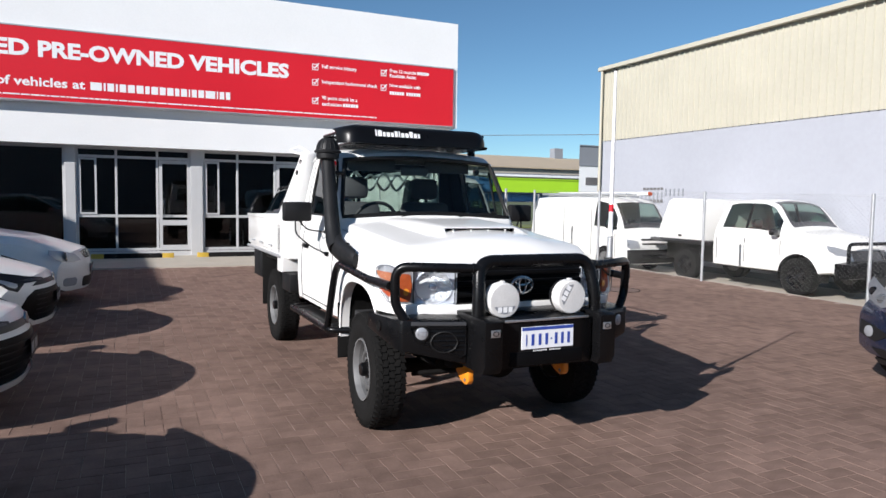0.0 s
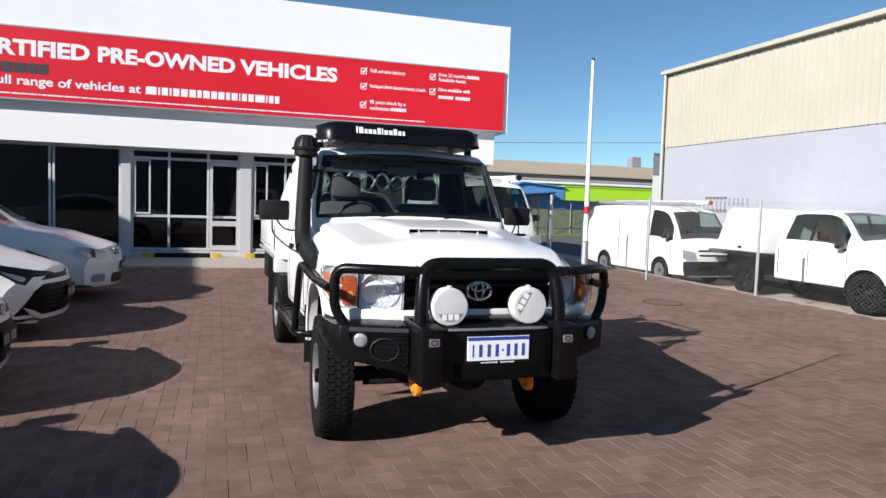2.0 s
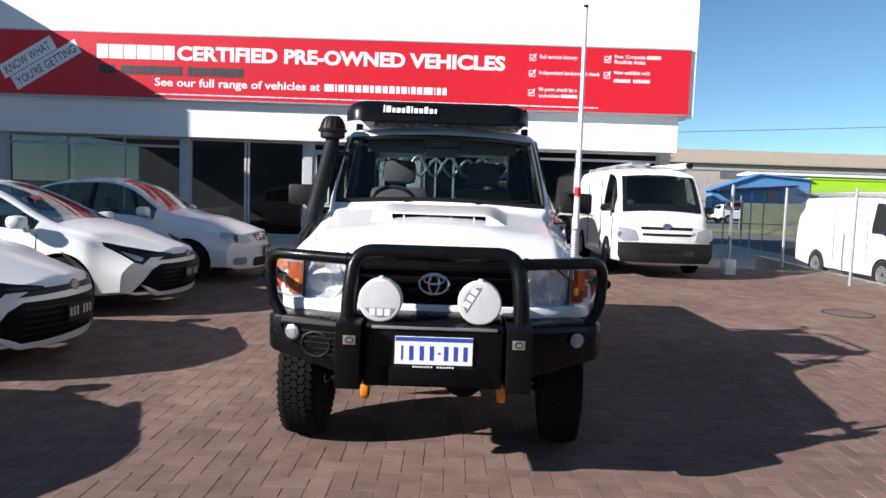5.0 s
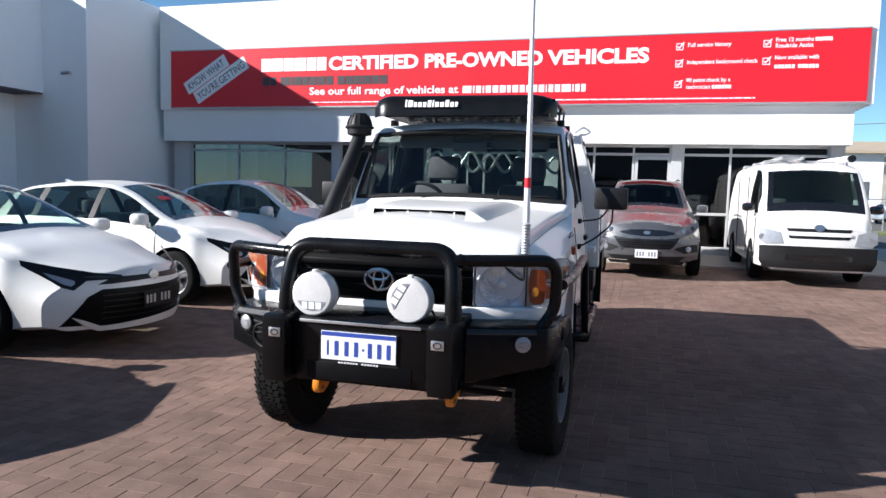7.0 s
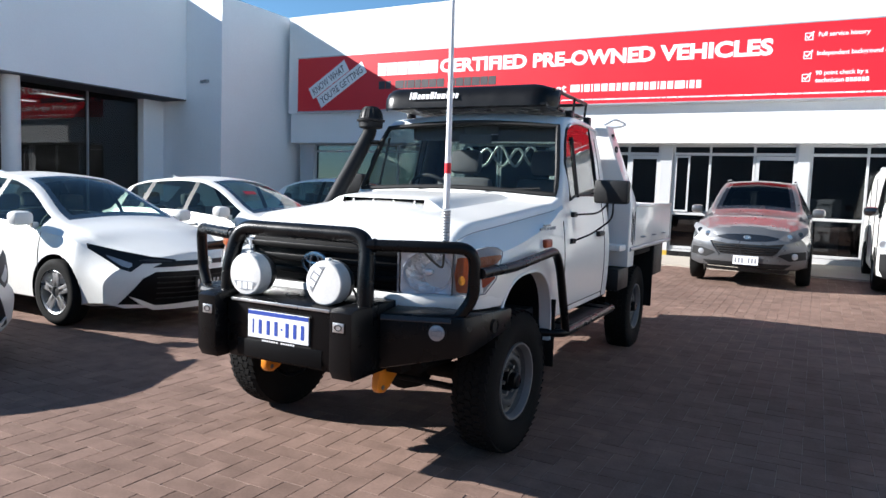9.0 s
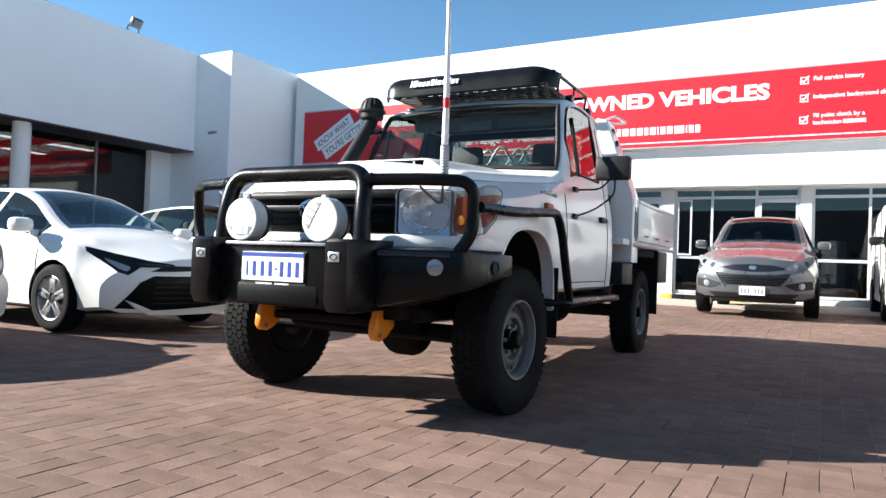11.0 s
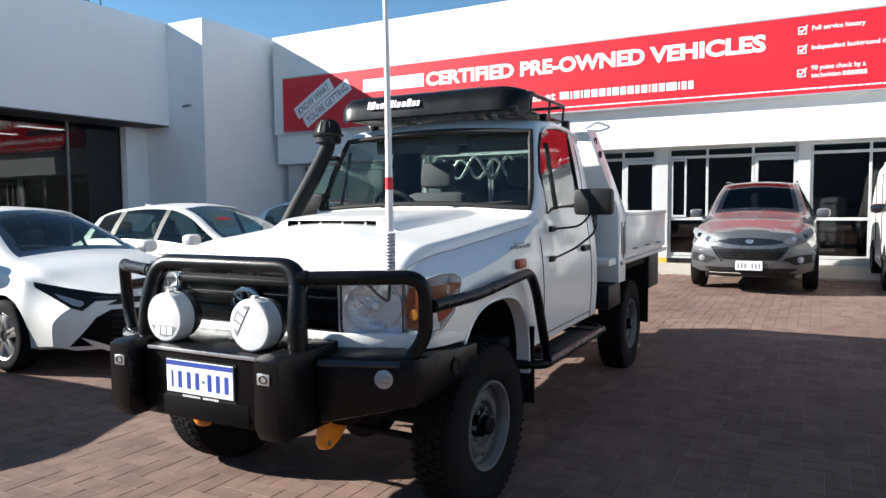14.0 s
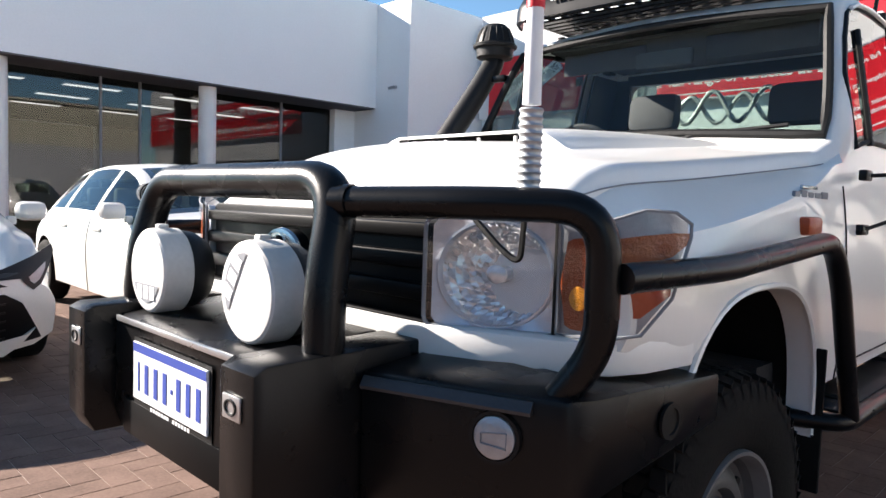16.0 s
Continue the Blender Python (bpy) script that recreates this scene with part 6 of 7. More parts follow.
# grille, lamps
g = part("grille", prism(bmesh.new(), rounded(0.98, 0.245, 0.03, 4, 0, 1.015), 0.455, 0.475, "x", bev=0.004), GRILLE_BLACK, truck, "black slatted grille")
for z, h in ((0.908, 0.014), (0.958, 0.034), (1.024, 0.034), (1.088, 0.030)):
    part("slat", boxes((0.476, 0.505, -0.47, 0.47, z, z + h), bev=0.006), GRILLE_BLACK, g)
ring = bmesh.new()
EY, EZ, EX = -0.012, 1.026, 0.538
for ry, rz, n in ((0.075, 0.052, 28), (0.026, 0.05, 20)):
    tube(ring, [(EX, EY + ry * math.cos(a), EZ + rz * math.sin(a)) for a in (2 * math.pi * k / n for k in range(n))], 0.0085, 6, closed=True)
tube(ring, [(EX, EY + 0.052 * math.cos(a), EZ + 0.022 + 0.022 * math.sin(a)) for a in (2 * math.pi * k / 20 for k in range(20))], 0.0085, 6, closed=True)
part("grille_badge", ring, BADGE, g, "oval chrome badge")
oval = disc(bmesh.new(), (0.0, 0.0, 0.0), (1, 0, 0), [(-0.035, 0.060), (-0.008, 0.060)], 28)
bmesh.ops.transform(oval, matrix=pose(EX, EY, EZ) @ Matrix.Diagonal((1, 1.3, 0.95, 1)), verts=oval.verts)
part("badge_backing", oval, GRILLE_BLACK, g)
part("lower_apron", prism(bmesh.new(), [(0.515, -0.49), (0.515, 0.49), (0.42, 0.745), (0.36, 0.815), (0.28, 0.846), (0.14, 0.866), (0.14, -0.866), (0.28, -0.846), (0.36, -0.815), (0.42, -0.745)], 0.85, 0.915, "z", bev=0.008), WHITE_PAINT, truck)
for s in (1, -1):
    y0, y1 = 0.474, 0.706
    ym = (y0 + y1) / 2 * s
    zm, hh = 1.022, 0.212
    # the lamp face leans back towards the guard
    sweep = Matrix(((1, -s * 0.50, 0, 0.50 * y0 + 0.046), (0, 1, 0, 0), (0, 0, 1, 0), (0, 0, 0, 1)))
    # a pale frame with a round hole for the bowl
    n = 56
    edge_pts, hole = [], []
    for k in range(n):
        a = 2 * math.pi * k / n
        u, v = math.cos(a), math.sin(a)
        reach = min((y1 - y0) / 2 / max(abs(u), 1e-6), hh / 2 / max(abs(v), 1e-6))
        edge_pts.append((ym + u * reach, zm + v * reach))
        hole.append((ym + 0.1045 * u, zm + 0.1045 * v))
    bm = bmesh.new()
    loops = [[bm.verts.new((x, y, z)) for y, z in pts] for x, pts in ((0.400, edge_pts), (0.446, edge_pts), (0.440, hole), (0.425, hole))]
    for p, q in zip(loops, loops[1:]):
        for k in range(n):
            bm.faces.new((p[k], p[(k + 1) % n], q[(k + 1) % n], q[k]))
    h = part("headlamp", bm, LAMP_SHELL, truck, "clear rectangular headlamp", smooth=25)
    # the bowl: many small mirror facets, each with its own slight tilt
    bm = bmesh.new()
    tilt = random.Random(21 if s > 0 else 22)
    for i in range(11):
        f0, f1 = 1 - i / 11.8, 1 - (i + 1) / 11.8
        m = 46 - 3 * i
        for k in range(m):
            a0, a1 = 2 * math.pi * k / m, 2 * math.pi * (k + 1) / m
            d0, d1 = tilt.uniform(-0.004, 0.004), tilt.uniform(-0.004, 0.004)
            q = []
            for f, a, dx in ((f0, a0, d0), (f0, a1, -d0), (f1, a1, d1), (f1, a0, -d1)):
                q.append(bm.verts.new((0.440 - 0.050 * (1 - f * f) + dx, ym + 0.104 * f * math.cos(a), zm + 0.104 * f * math.sin(a))))
            bm.faces.new(q)
    disc(bm, (0.386, ym, zm), (1, 0, 0), [(0, 0.03), (0.004, 0.0)], 16)
    bowl = part("reflector_bowl", bm, SILVER_BOWL, h, smooth=None)
    bring = part("bowl_ring", disc(bmesh.new(), (0.446, ym, zm), (1, 0, 0), [(-0.02, 0.108), (0.004, 0.107), (0.005, 0.103), (-0.008, 0.101)], 40, cap=False), LAMP_SHELL, h)
    bulb = part("bulb_shield", tube(bmesh.new(), [(0.392, ym, zm), (0.440, ym, zm), (0.444, ym, zm)], [0.015, 0.019, 0.012], 14), SILVER_BOWL, h)
    lens = part("lens", prism(bmesh.new(), rounded(y1 - y0 + 0.004, hh + 0.002, 0.024, 4, ym, zm), 0.460, 0.465, "x"), LENS, h, smooth=None)
    lens.visible_shadow = False
    bez = part("bezel", tube(bmesh.new(), [(0.460, y, z) for y, z in rounded(y1 - y0 + 0.010, hh + 0.010, 0.022, 4, ym, zm)], 0.004, 6, closed=True), GREY_SHEET, h)
    for o in (h, bowl, bring, bulb, lens, bez):
        o.data.transform(sweep)
    # corner indicator, wrapping round onto the guard
    plan = [(0.396, 0.712), (0.386, 0.756), (0.367, 0.806), (0.337, 0.856), (0.297, 0.892), (0.262, 0.905)]
    low = [0.920, 0.920, 0.920, 0.932, 1.0, 1.112]
    high = [1.128, 1.130, 1.138, 1.158, 1.155, 1.135]

    def wrap(off, lo, hi, k0, k1):
        bm = bmesh.new()
        for k in range(k0, k1):
            q = []
            for kk, z in ((k, lo[k]), (k + 1, lo[k + 1]), (k + 1, hi[k + 1]), (k, hi[k])):
                q.append(bm.verts.new((plan[kk][0] - off, s * (plan[kk][1] - off), z)))
            bm.faces.new(q)
        return bm
    ob = part("corner_lens", wrap(0.0, low, high, 0, 5), LENS, truck, "clear wrap-round corner lens")
    ob.visible_shadow = False
    part("corner_reflector", wrap(0.012, low, high, 0, 5), LAMP, truck)
    part("lens_seal", tube(bmesh.new(), [(p[0], s * (p[1] + 0.001), z) for p, z in list(zip(plan, low)) + list(zip(plan, high))[::-1]], 0.0035, 5, closed=True), GREY_SHEET, truck)
    # amber chamber in the front of the lens, its bulb's glow painted lighter
    for nm, mat, off, cy, cz, ry, rz in (("indicator", AMBER, 0.005, 0.760, 1.016, 0.045, 0.086), ("indicator_bulb", BULB_AMBER, 0.002, 0.752, 0.990, 0.017, 0.023)):
        bm = bmesh.new()
        rows = []
        for k in range(9):
            u = -1 + 2 * k / 8
            y = cy + ry * u
            q = next(q for q in range(5) if plan[q + 1][1] >= y or q == 4)
            f = (y - plan[q][1]) / (plan[q + 1][1] - plan[q][1])
            x = plan[q][0] + f * (plan[q + 1][0] - plan[q][0]) - off
            h2 = rz * (1 - abs(u) ** 4) ** 0.25 if nm == "indicator" else rz * math.sqrt(max(0.02, 1 - u * u))
            rows.append([bm.verts.new((x, s * y, cz + h2 * e)) for e in (-1, -0.4, 0.4, 1)])
        for a, b in zip(rows, rows[1:]):
            for k in range(3):
                bm.faces.new((a[k], a[k + 1], b[k + 1], b[k]))
        part(nm, bm, mat, truck, "amber front indicator lens" if nm == "indicator" else "lighter amber disc for the bulb's bright spot")
    part("indicator", wrap(0.005, [1.055, 1.055, 1.055, 1.060, 1.075, 1.10], [1.098, 1.098, 1.102, 1.112, 1.118, 1.118], 2, 5), SIDE_AMBER, truck, "amber side indicator lens")
    part("indicator", wrap(0.005, [0.955, 0.955, 0.955, 0.962, 1.005, 1.06], [1.02, 1.02, 1.02, 1.02, 1.03, 1.04], 2, 4), RED_LENS, truck, "red-brown lower side lens")
    part("lens_rib", wrap(-0.001, [1.036] * 6, [1.042] * 6, 2, 4), CHROME, truck)
    part("corner_seam", tube(bmesh.new(), [(0.398, s * 0.709, 0.918), (0.398, s * 0.709, 1.13)], 0.004, 5), SEAL, truck)

# bull bar
bar = part("bull_bar", prism(bmesh.new(), [(0.80, 0.56), (0.82, 0.62), (0.815, 0.845), (0.80, 0.855), (0.54, 0.880), (0.46, 0.882), (0.46, 0.80), (0.70, 0.56)], -0.334, 0.334, "y", bev=0.01), BAR_BLACK, truck, "black steel bull bar with hoops")
part("shelf_edge", boxes((0.818, 0.826, -0.30, 0.30, 0.843, 0.857), bev=0.002), ALLOY, bar, "bright metal edge")
part("winch_slot", boxes((0.817, 0.823, -0.26, 0.26, 0.575, 0.66), bev=0.002), GRILLE_BLACK, bar)
for s in (1, -1):
    bm = bmesh.new()
    P = [(0.665, 0.466), (0.535, 0.838), (0.48, 0.868), (0.08, 0.90), (0.08, 0.80), (0.44, 0.70), (0.44, 0.466)]
    zlo = [0.575, 0.655, 0.665, 0.735, 0.735, 0.62, 0.56]
    zhi = [0.842, 0.842, 0.845, 0.835, 0.835, 0.860, 0.868]
    A = [bm.verts.new((x, s * y, z)) for (x, y), z in zip(P, zlo)]
    B = [bm.verts.new((x, s * y, z)) for (x, y), z in zip(P, zhi)]
    fs = [bm.faces.new(A), bm.faces.new(B)]
    for k in range(len(P)):
        fs.append(bm.faces.new((A[k], A[(k + 1) % len(P)], B[(k + 1) % len(P)], B[k])))
    bmesh.ops.recalc_face_normals(bm, faces=bm.faces)
    bmesh.ops.bevel(bm, geom=[e for e in bm.edges if e.calc_face_angle(0) > 0.5], offset=0.012, segments=2, affect="EDGES", profile=0.5)
    w = part("wing", bm, BAR_BLACK, bar, smooth=25)
    part("upright", prism(bmesh.new(), [(0.44, 0.885), (0.86, 0.876), (0.885, 0.862), (0.885, 0.60), (0.86, 0.555), (0.44, 0.555)], *sorted((s * 0.346, s * 0.465)), "y", bev=0.006), BAR_BLACK, bar, "square black upright with a badge plate", smooth=30)
    d = Vector((0.130, -0.372, 0)).normalized()         # along the wing's face, inwards
    nrm = Vector((0.372, 0.130, 0)).normalized()
    def face(u, z, out):
        """A point on the wing's slanting face, u metres from its outer end."""
        p = Vector((0.535, 0.838, 0)) + d * u + nrm * out
        return Vector((p.x, s * p.y, z))
    # the step along the top of the face, its highlight put into greyer paint
    bm = bmesh.new()
    A = [face(u, z, o) for u in (0.055, 0.385) for z, o in ((0.812, -0.004), (0.812, 0.014), (0.818, 0.015), (0.834, 0.002), (0.834, -0.004))]
    A = [bm.verts.new(q) for q in A]
    bm.faces.new(A[:5])
    bm.faces.new(A[:4:-1])
    for k in range(5):
        bm.faces.new((A[k], A[(k + 1) % 5], A[5 + (k + 1) % 5], A[5 + k]))
    part("face_step", bm, LIGHTER_BLACK, w, "grey step edge, lightened like a highlight", smooth=None)
    part("fog_bezel", disc(bmesh.new(), face(0.118, 0.765, 0.002), (nrm.x, s * nrm.y, 0), [(0, 0.047), (0.010, 0.046), (0.010, 0.040), (0.006, 0.039)], 24), SEAL, w)
    fog = part("fog_lamp", disc(bmesh.new(), face(0.118, 0.765, 0.002), (nrm.x, s * nrm.y, 0), [(0, 0.039), (0.010, 0.037), (0.014, 0.028), (0.015, 0.005)], 24), LAMP, w, "round clear lamp")
    across = Vector((-s * nrm.y, nrm.x, 0)).normalized()
    c = Vector(face(0.118, 0.765, 0.018))
    part("lens_mark", tube(bmesh.new(), [c + across * u + Vector((0, 0, v)) for u, v in ((0.024, 0.013), (-0.022, 0.008), (-0.022, -0.010), (0.024, -0.015))], 0.0014, 5, closed=True), GREY_SHEET, fog)
    if s < 0:
        out_line = [face(u, z, 0.004) for u, z in ((0.05, 0.80), (0.08, 0.725), (0.355, 0.620), (0.385, 0.64), (0.385, 0.80))]
        part("face_trim", tube(bmesh.new(), out_line, 0.007, 6, closed=True), BAR_BLACK, w)
        for k in range(5):
            z = 0.665 + k * 0.028
            part("vent_slat", tube(bmesh.new(), [face(0.17 if k > 1 else 0.24, z, 0.003), face(0.38, z, 0.003)], 0.005, 6), BAR_BLACK, w)
        part("vent_ring", tube(bmesh.new(), [face(0.255 + 0.080 * math.cos(a), 0.712 + 0.062 * math.sin(a), 0.006) for a in (2 * math.pi * k / 28 for k in range(28))], 0.006, 6, closed=True), SEAL, w)
    part("badge_plate", boxes((0.8855, 0.890, s * 0.397 - 0.03, s * 0.397 + 0.03, 0.775, 0.818), bev=0.0015), ALLOY, w, "small metal badge plate")
    part("badge_ring", tube(bmesh.new(), [(0.891, s * 0.397 + 0.018 * math.cos(a), 0.797 + 0.013 * math.sin(a)) for a in (2 * math.pi * k / 16 for k in range(16))], 0.0025, 5, closed=True), SEAL, w)
    part("jack_point", disc(bmesh.new(), (0.27, s * 0.887, 0.77), (0.06, s, 0), [(0, 0.035), (0.006, 0.035), (0.006, 0.026), (0.002, 0.025)], 20), SEAL, w)
    part("side_hoop", tube(bmesh.new(), bend([(0.69, s * 0.41, 1.155), (0.60, s * 0.69, 1.161), (0.488, s * 0.866, 1.160), (0.476, s * 0.860, 0.925), (0.500, s * 0.800, 0.835)], 0.085, 8), 0.029, 14), BAR_BLACK, bar)
    part("hoop_collar", tube(bmesh.new(), [(0.682, s * 0.435, 1.156), (0.678, s * 0.447, 1.156)], 0.033, 14), BAR_BLACK, bar)
    part("tow_hook", prism(bmesh.new(), [(0.34, 0.46), (0.34, 0.53), (0.48, 0.56), (0.515, 0.48), (0.52, 0.43), (0.50, 0.402), (0.46, 0.394), (0.41, 0.415)], s * 0.36 - 0.02, s * 0.36 + 0.02, "y", bev=0.006), ORANGE, bar, "orange recovery hook")
    part("hook_pin", tube(bmesh.new(), [(0.475, s * 0.36 - 0.024, 0.425), (0.475, s * 0.36 + 0.024, 0.425)], 0.012, 10), STEEL_RIM, bar)
    # scrub rail and side step
    rail = part("scrub_rail", tube(bmesh.new(), bend([(0.47, s * 0.89, 1.045), (0.12, s * 0.915, 1.05), (-0.50, s * 0.925, 1.095), (-0.60, s * 0.925, 0.98), (-0.76, s * 0.93, 0.58)], 0.07, 6), 0.026, 12), BAR_BLACK, truck, "black side scrub rail")
    step = part("side_step", tube(bmesh.new(), bend([(-0.66, s * 0.78, 0.57), (-0.72, s * 0.93, 0.57), (-1.95, s * 0.93, 0.57), (-2.02, s * 0.78, 0.57)], 0.06, 5), 0.026, 12), BAR_BLACK, truck, "black tubular side step")
    part("tread_plate", boxes((-1.92, -0.80, s * 0.83 - 0.075, s * 0.83 + 0.075, 0.575, 0.585), bev=0.003), PLASTIC, step)
    for x in (-0.95, -1.75):
        part("step_bracket", tube(bmesh.new(), [(x, s * 0.45, 0.60), (x, s * 0.92, 0.57)], 0.02, 8), UNDER, step)
part("main_hoop", tube(bmesh.new(), bend([(0.72, -0.425, 0.86), (0.715, -0.42, 1.0), (0.67, -0.40, 1.195), (0.67, 0.40, 1.195), (0.715, 0.42, 1.0), (0.72, 0.425, 0.86)], 0.13, 8), 0.040, 18), BAR_BLACK, bar)

# driving lights
SX, SZ = 0.728, 0.966
for k, s in enumerate((-1, 1)):
    sy = s * 0.242 - 0.026
    L = part("driving_light", disc(bmesh.new(), (SX, sy, SZ), (-1, 0, 0), [(0, 0.101), (0.045, 0.102), (0.075, 0.098), (0.105, 0.080), (0.118, 0.05), (0.12, 0.0)], 36), PLASTIC, truck, "round driving light with white cover")
    part("cover", disc(bmesh.new(), (SX, sy, SZ), (1, 0, 0), [(-0.040, 0.103), (-0.036, 0.107), (0.022, 0.1065), (0.031, 0.104), (0.0355, 0.0985), (0.0365, 0.090), (0.0372, 0.0)], 44), COVER_WHITE, L, "white plastic cover", smooth=18)
    part("cover_tab", boxes((SX - 0.015, SX + 0.012, sy - 0.012, sy + 0.012, SZ + 0.105, SZ + 0.117), bev=0.004), COVER_WHITE, L)
    a0 = 205 if k == 0 else 85
    arc = [(0.080 * math.cos(radians(a)), 0.080 * math.sin(radians(a))) for a in range(a0, a0 + 131, 10)]
    bm = bmesh.new()
    bm.faces.new([bm.verts.new((SX + 0.0385, sy + p[0], SZ + p[1])) for p in arc])
    part("cover_graphic", bm, GREY_SHEET, L, "dark printed patch", smooth=None)
    mid = radians(a0 + 65)
    for j in range(3):
        c = Vector((0.054 * math.cos(mid), 0.054 * math.sin(mid))) + Vector((-math.sin(mid), math.cos(mid))) * (j - 1) * 0.036
        u, v = Vector((-math.sin(mid), math.cos(mid))) * 0.014, Vector((math.cos(mid), math.sin(mid))) * 0.017
        bm = bmesh.new()
        bm.faces.new([bm.verts.new((SX + 0.0395, sy + q.x, SZ + q.y)) for q in (c - u - v, c + u - v, c + u + v, c - u + v)])
        part("graphic_bar", bm, SIGN_WHITE, L, smooth=None)
    part("lamp_bracket", boxes((SX - 0.075, SX - 0.035, sy - 0.018, sy + 0.018, 0.856, 0.90), bev=0.004), ALLOY, L)
    part("lamp_cable", tube(bmesh.new(), bend([(SX - 0.115, sy, SZ), (0.59, sy + s * 0.05, 0.93), (0.60, sy + s * 0.09, 0.865), (0.54, sy + s * 0.09, 0.86)], 0.04), 0.006, 6), SEAL, L)

# number plate
p = part("number_plate", boxes((0.822, 0.828, -0.186, 0.186, 0.675, 0.81), bev=0.002), PLATE_WHITE, truck, "white plate with blue bars", smooth=None)
part("plate_frame", boxes((0.8205, 0.8215, -0.195, 0.195, 0.645, 0.818)), SEAL, p, "black plate frame", smooth=None)
part("plate_band", boxes((0.8285, 0.829, -0.184, 0.184, 0.788, 0.808)), PLATE_BLUE, p, "blue strip", smooth=None)
for k, y in enumerate((-0.152, -0.108, -0.058, -0.01, 0.058, 0.104, 0.150)):
    w = 0.004 if k == 0 else 0.0095
    part("plate_bar", boxes((0.8285, 0.8295, y - w, y + w, 0.697, 0.766)), PLATE_BLUE, p, smooth=None)
part("plate_bar", boxes((0.8285, 0.8295, 0.020, 0.030, 0.727, 0.737)), PLATE_BLUE, p, smooth=None)
bm = bmesh.new()
for k in range(14):
    if k != 7:
        box(bm, 0.8216, 0.8226, -0.10 + k * 0.0145, -0.091 + k * 0.0145, 0.652, 0.667)
part("dealer_bars", bm, SIGN_WHITE, p, smooth=None)

# two-way radio aerial
aer = part("radio_aerial", tube(bmesh.new(), [(0.495, 0.712, 1.335), (0.495, 0.712, 1.52), (0.497, 0.711, 1.9), (0.502, 0.708, 2.45)], [0.0165, 0.0145, 0.012, 0.009], 12), SIGN_WHITE, truck, "white radio aerial with a red band")
spring = bmesh.new()
prof = []
for k in range(11):
    prof += [(k * 0.0135, 0.0195), (k * 0.0135 + 0.005, 0.0225), (k * 0.0135 + 0.009, 0.0195)]
disc(spring, (0.495, 0.712, 1.185), (0, 0, 1), prof, 16)
part("spring", spring, GALV, aer, "ribbed metal spring")
part("red_band", tube(bmesh.new(), [(0.495, 0.712, 1.50), (0.495, 0.712, 1.548)], 0.0162, 12), SIGN_RED, aer, "red band")
part("aerial_tip", tube(bmesh.new(), [(0.502, 0.708, 2.45), (0.502, 0.708, 2.462)], 0.011, 10), SEAL, aer)
part("aerial_bracket", boxes((0.47, 0.56, 0.695, 0.729, 1.172, 1.180), bev=0.003), BAR_BLACK, aer)
part("aerial_cable", tube(bmesh.new(), bend([(0.50, 0.712, 1.17), (0.51, 0.712, 1.055), (0.515, 0.67, 1.08), (0.52, 0.60, 1.14)], 0.04), 0.006, 6), SEAL, aer)

# snorkel
sn_line = bend([(-1.158, -0.82, 1.90), (-1.150, -0.82, 1.85), (-1.05, -0.838, 1.69), (-0.86, -0.872, 1.42), (-0.76, -0.885, 1.275), (-0.66, -0.885, 1.195)], 0.09, 5)
sn = part("snorkel", tube(bmesh.new(), sn_line, [0.050 + 0.012 * i / len(sn_line) for i in range(len(sn_line))], 16), PLASTIC, truck, "black plastic snorkel with round head")
bm = bmesh.new()
rings = []
for x, zc, h, d in ((-0.86, 1.245, 0.070, 0.05), (-0.78, 1.225, 0.095, 0.062), (-0.60, 1.180, 0.085, 0.058), (-0.42, 1.155, 0.075, 0.05), (-0.30, 1.14, 0.065, 0.038), (-0.27, 1.135, 0.045, 0.02)):
    rings.append([bm.verts.new((x, -0.868 + d * math.sin(a) * -1 if math.sin(a) > 0 else -0.868 + 0.02 * -math.sin(a), zc + h * math.cos(a))) for a in (2 * math.pi * k / 20 for k in range(20))])
for a, b in zip(rings, rings[1:]):
    for k in range(20):
        bm.faces.new((a[k], a[(k + 1) % 20], b[(k + 1) % 20], b[k]))
bm.faces.new(rings[0])
bm.faces.new(rings[-1])
part("snorkel_base", bm, PLASTIC, sn)
head = part("snorkel_head", disc(bmesh.new(), (-1.157, -0.82, 1.868), (0, 0, 1), [(0, 0.048), (0.008, 0.084), (0.014, 0.090), (0.052, 0.092), (0.058, 0.107), (0.070, 0.109), (0.078, 0.094), (0.118, 0.083), (0.152, 0.067), (0.170, 0.050), (0.176, 0.0)], 32), PLASTIC, sn, smooth=35)
for k in range(16):
    a = 2 * math.pi * k / 16
    part("head_rib", tube(bmesh.new(), [(-1.157 + r * math.cos(a), -0.82 + r * math.sin(a), 1.868 + z) for z, r in ((0.080, 0.094), (0.118, 0.084), (0.152, 0.068))], 0.004, 5), PLASTIC, head)
part("snorkel_clamp", boxes((-1.13, -1.09, -0.85, -0.70, 1.75, 1.78), bev=0.006), BAR_BLACK, sn)

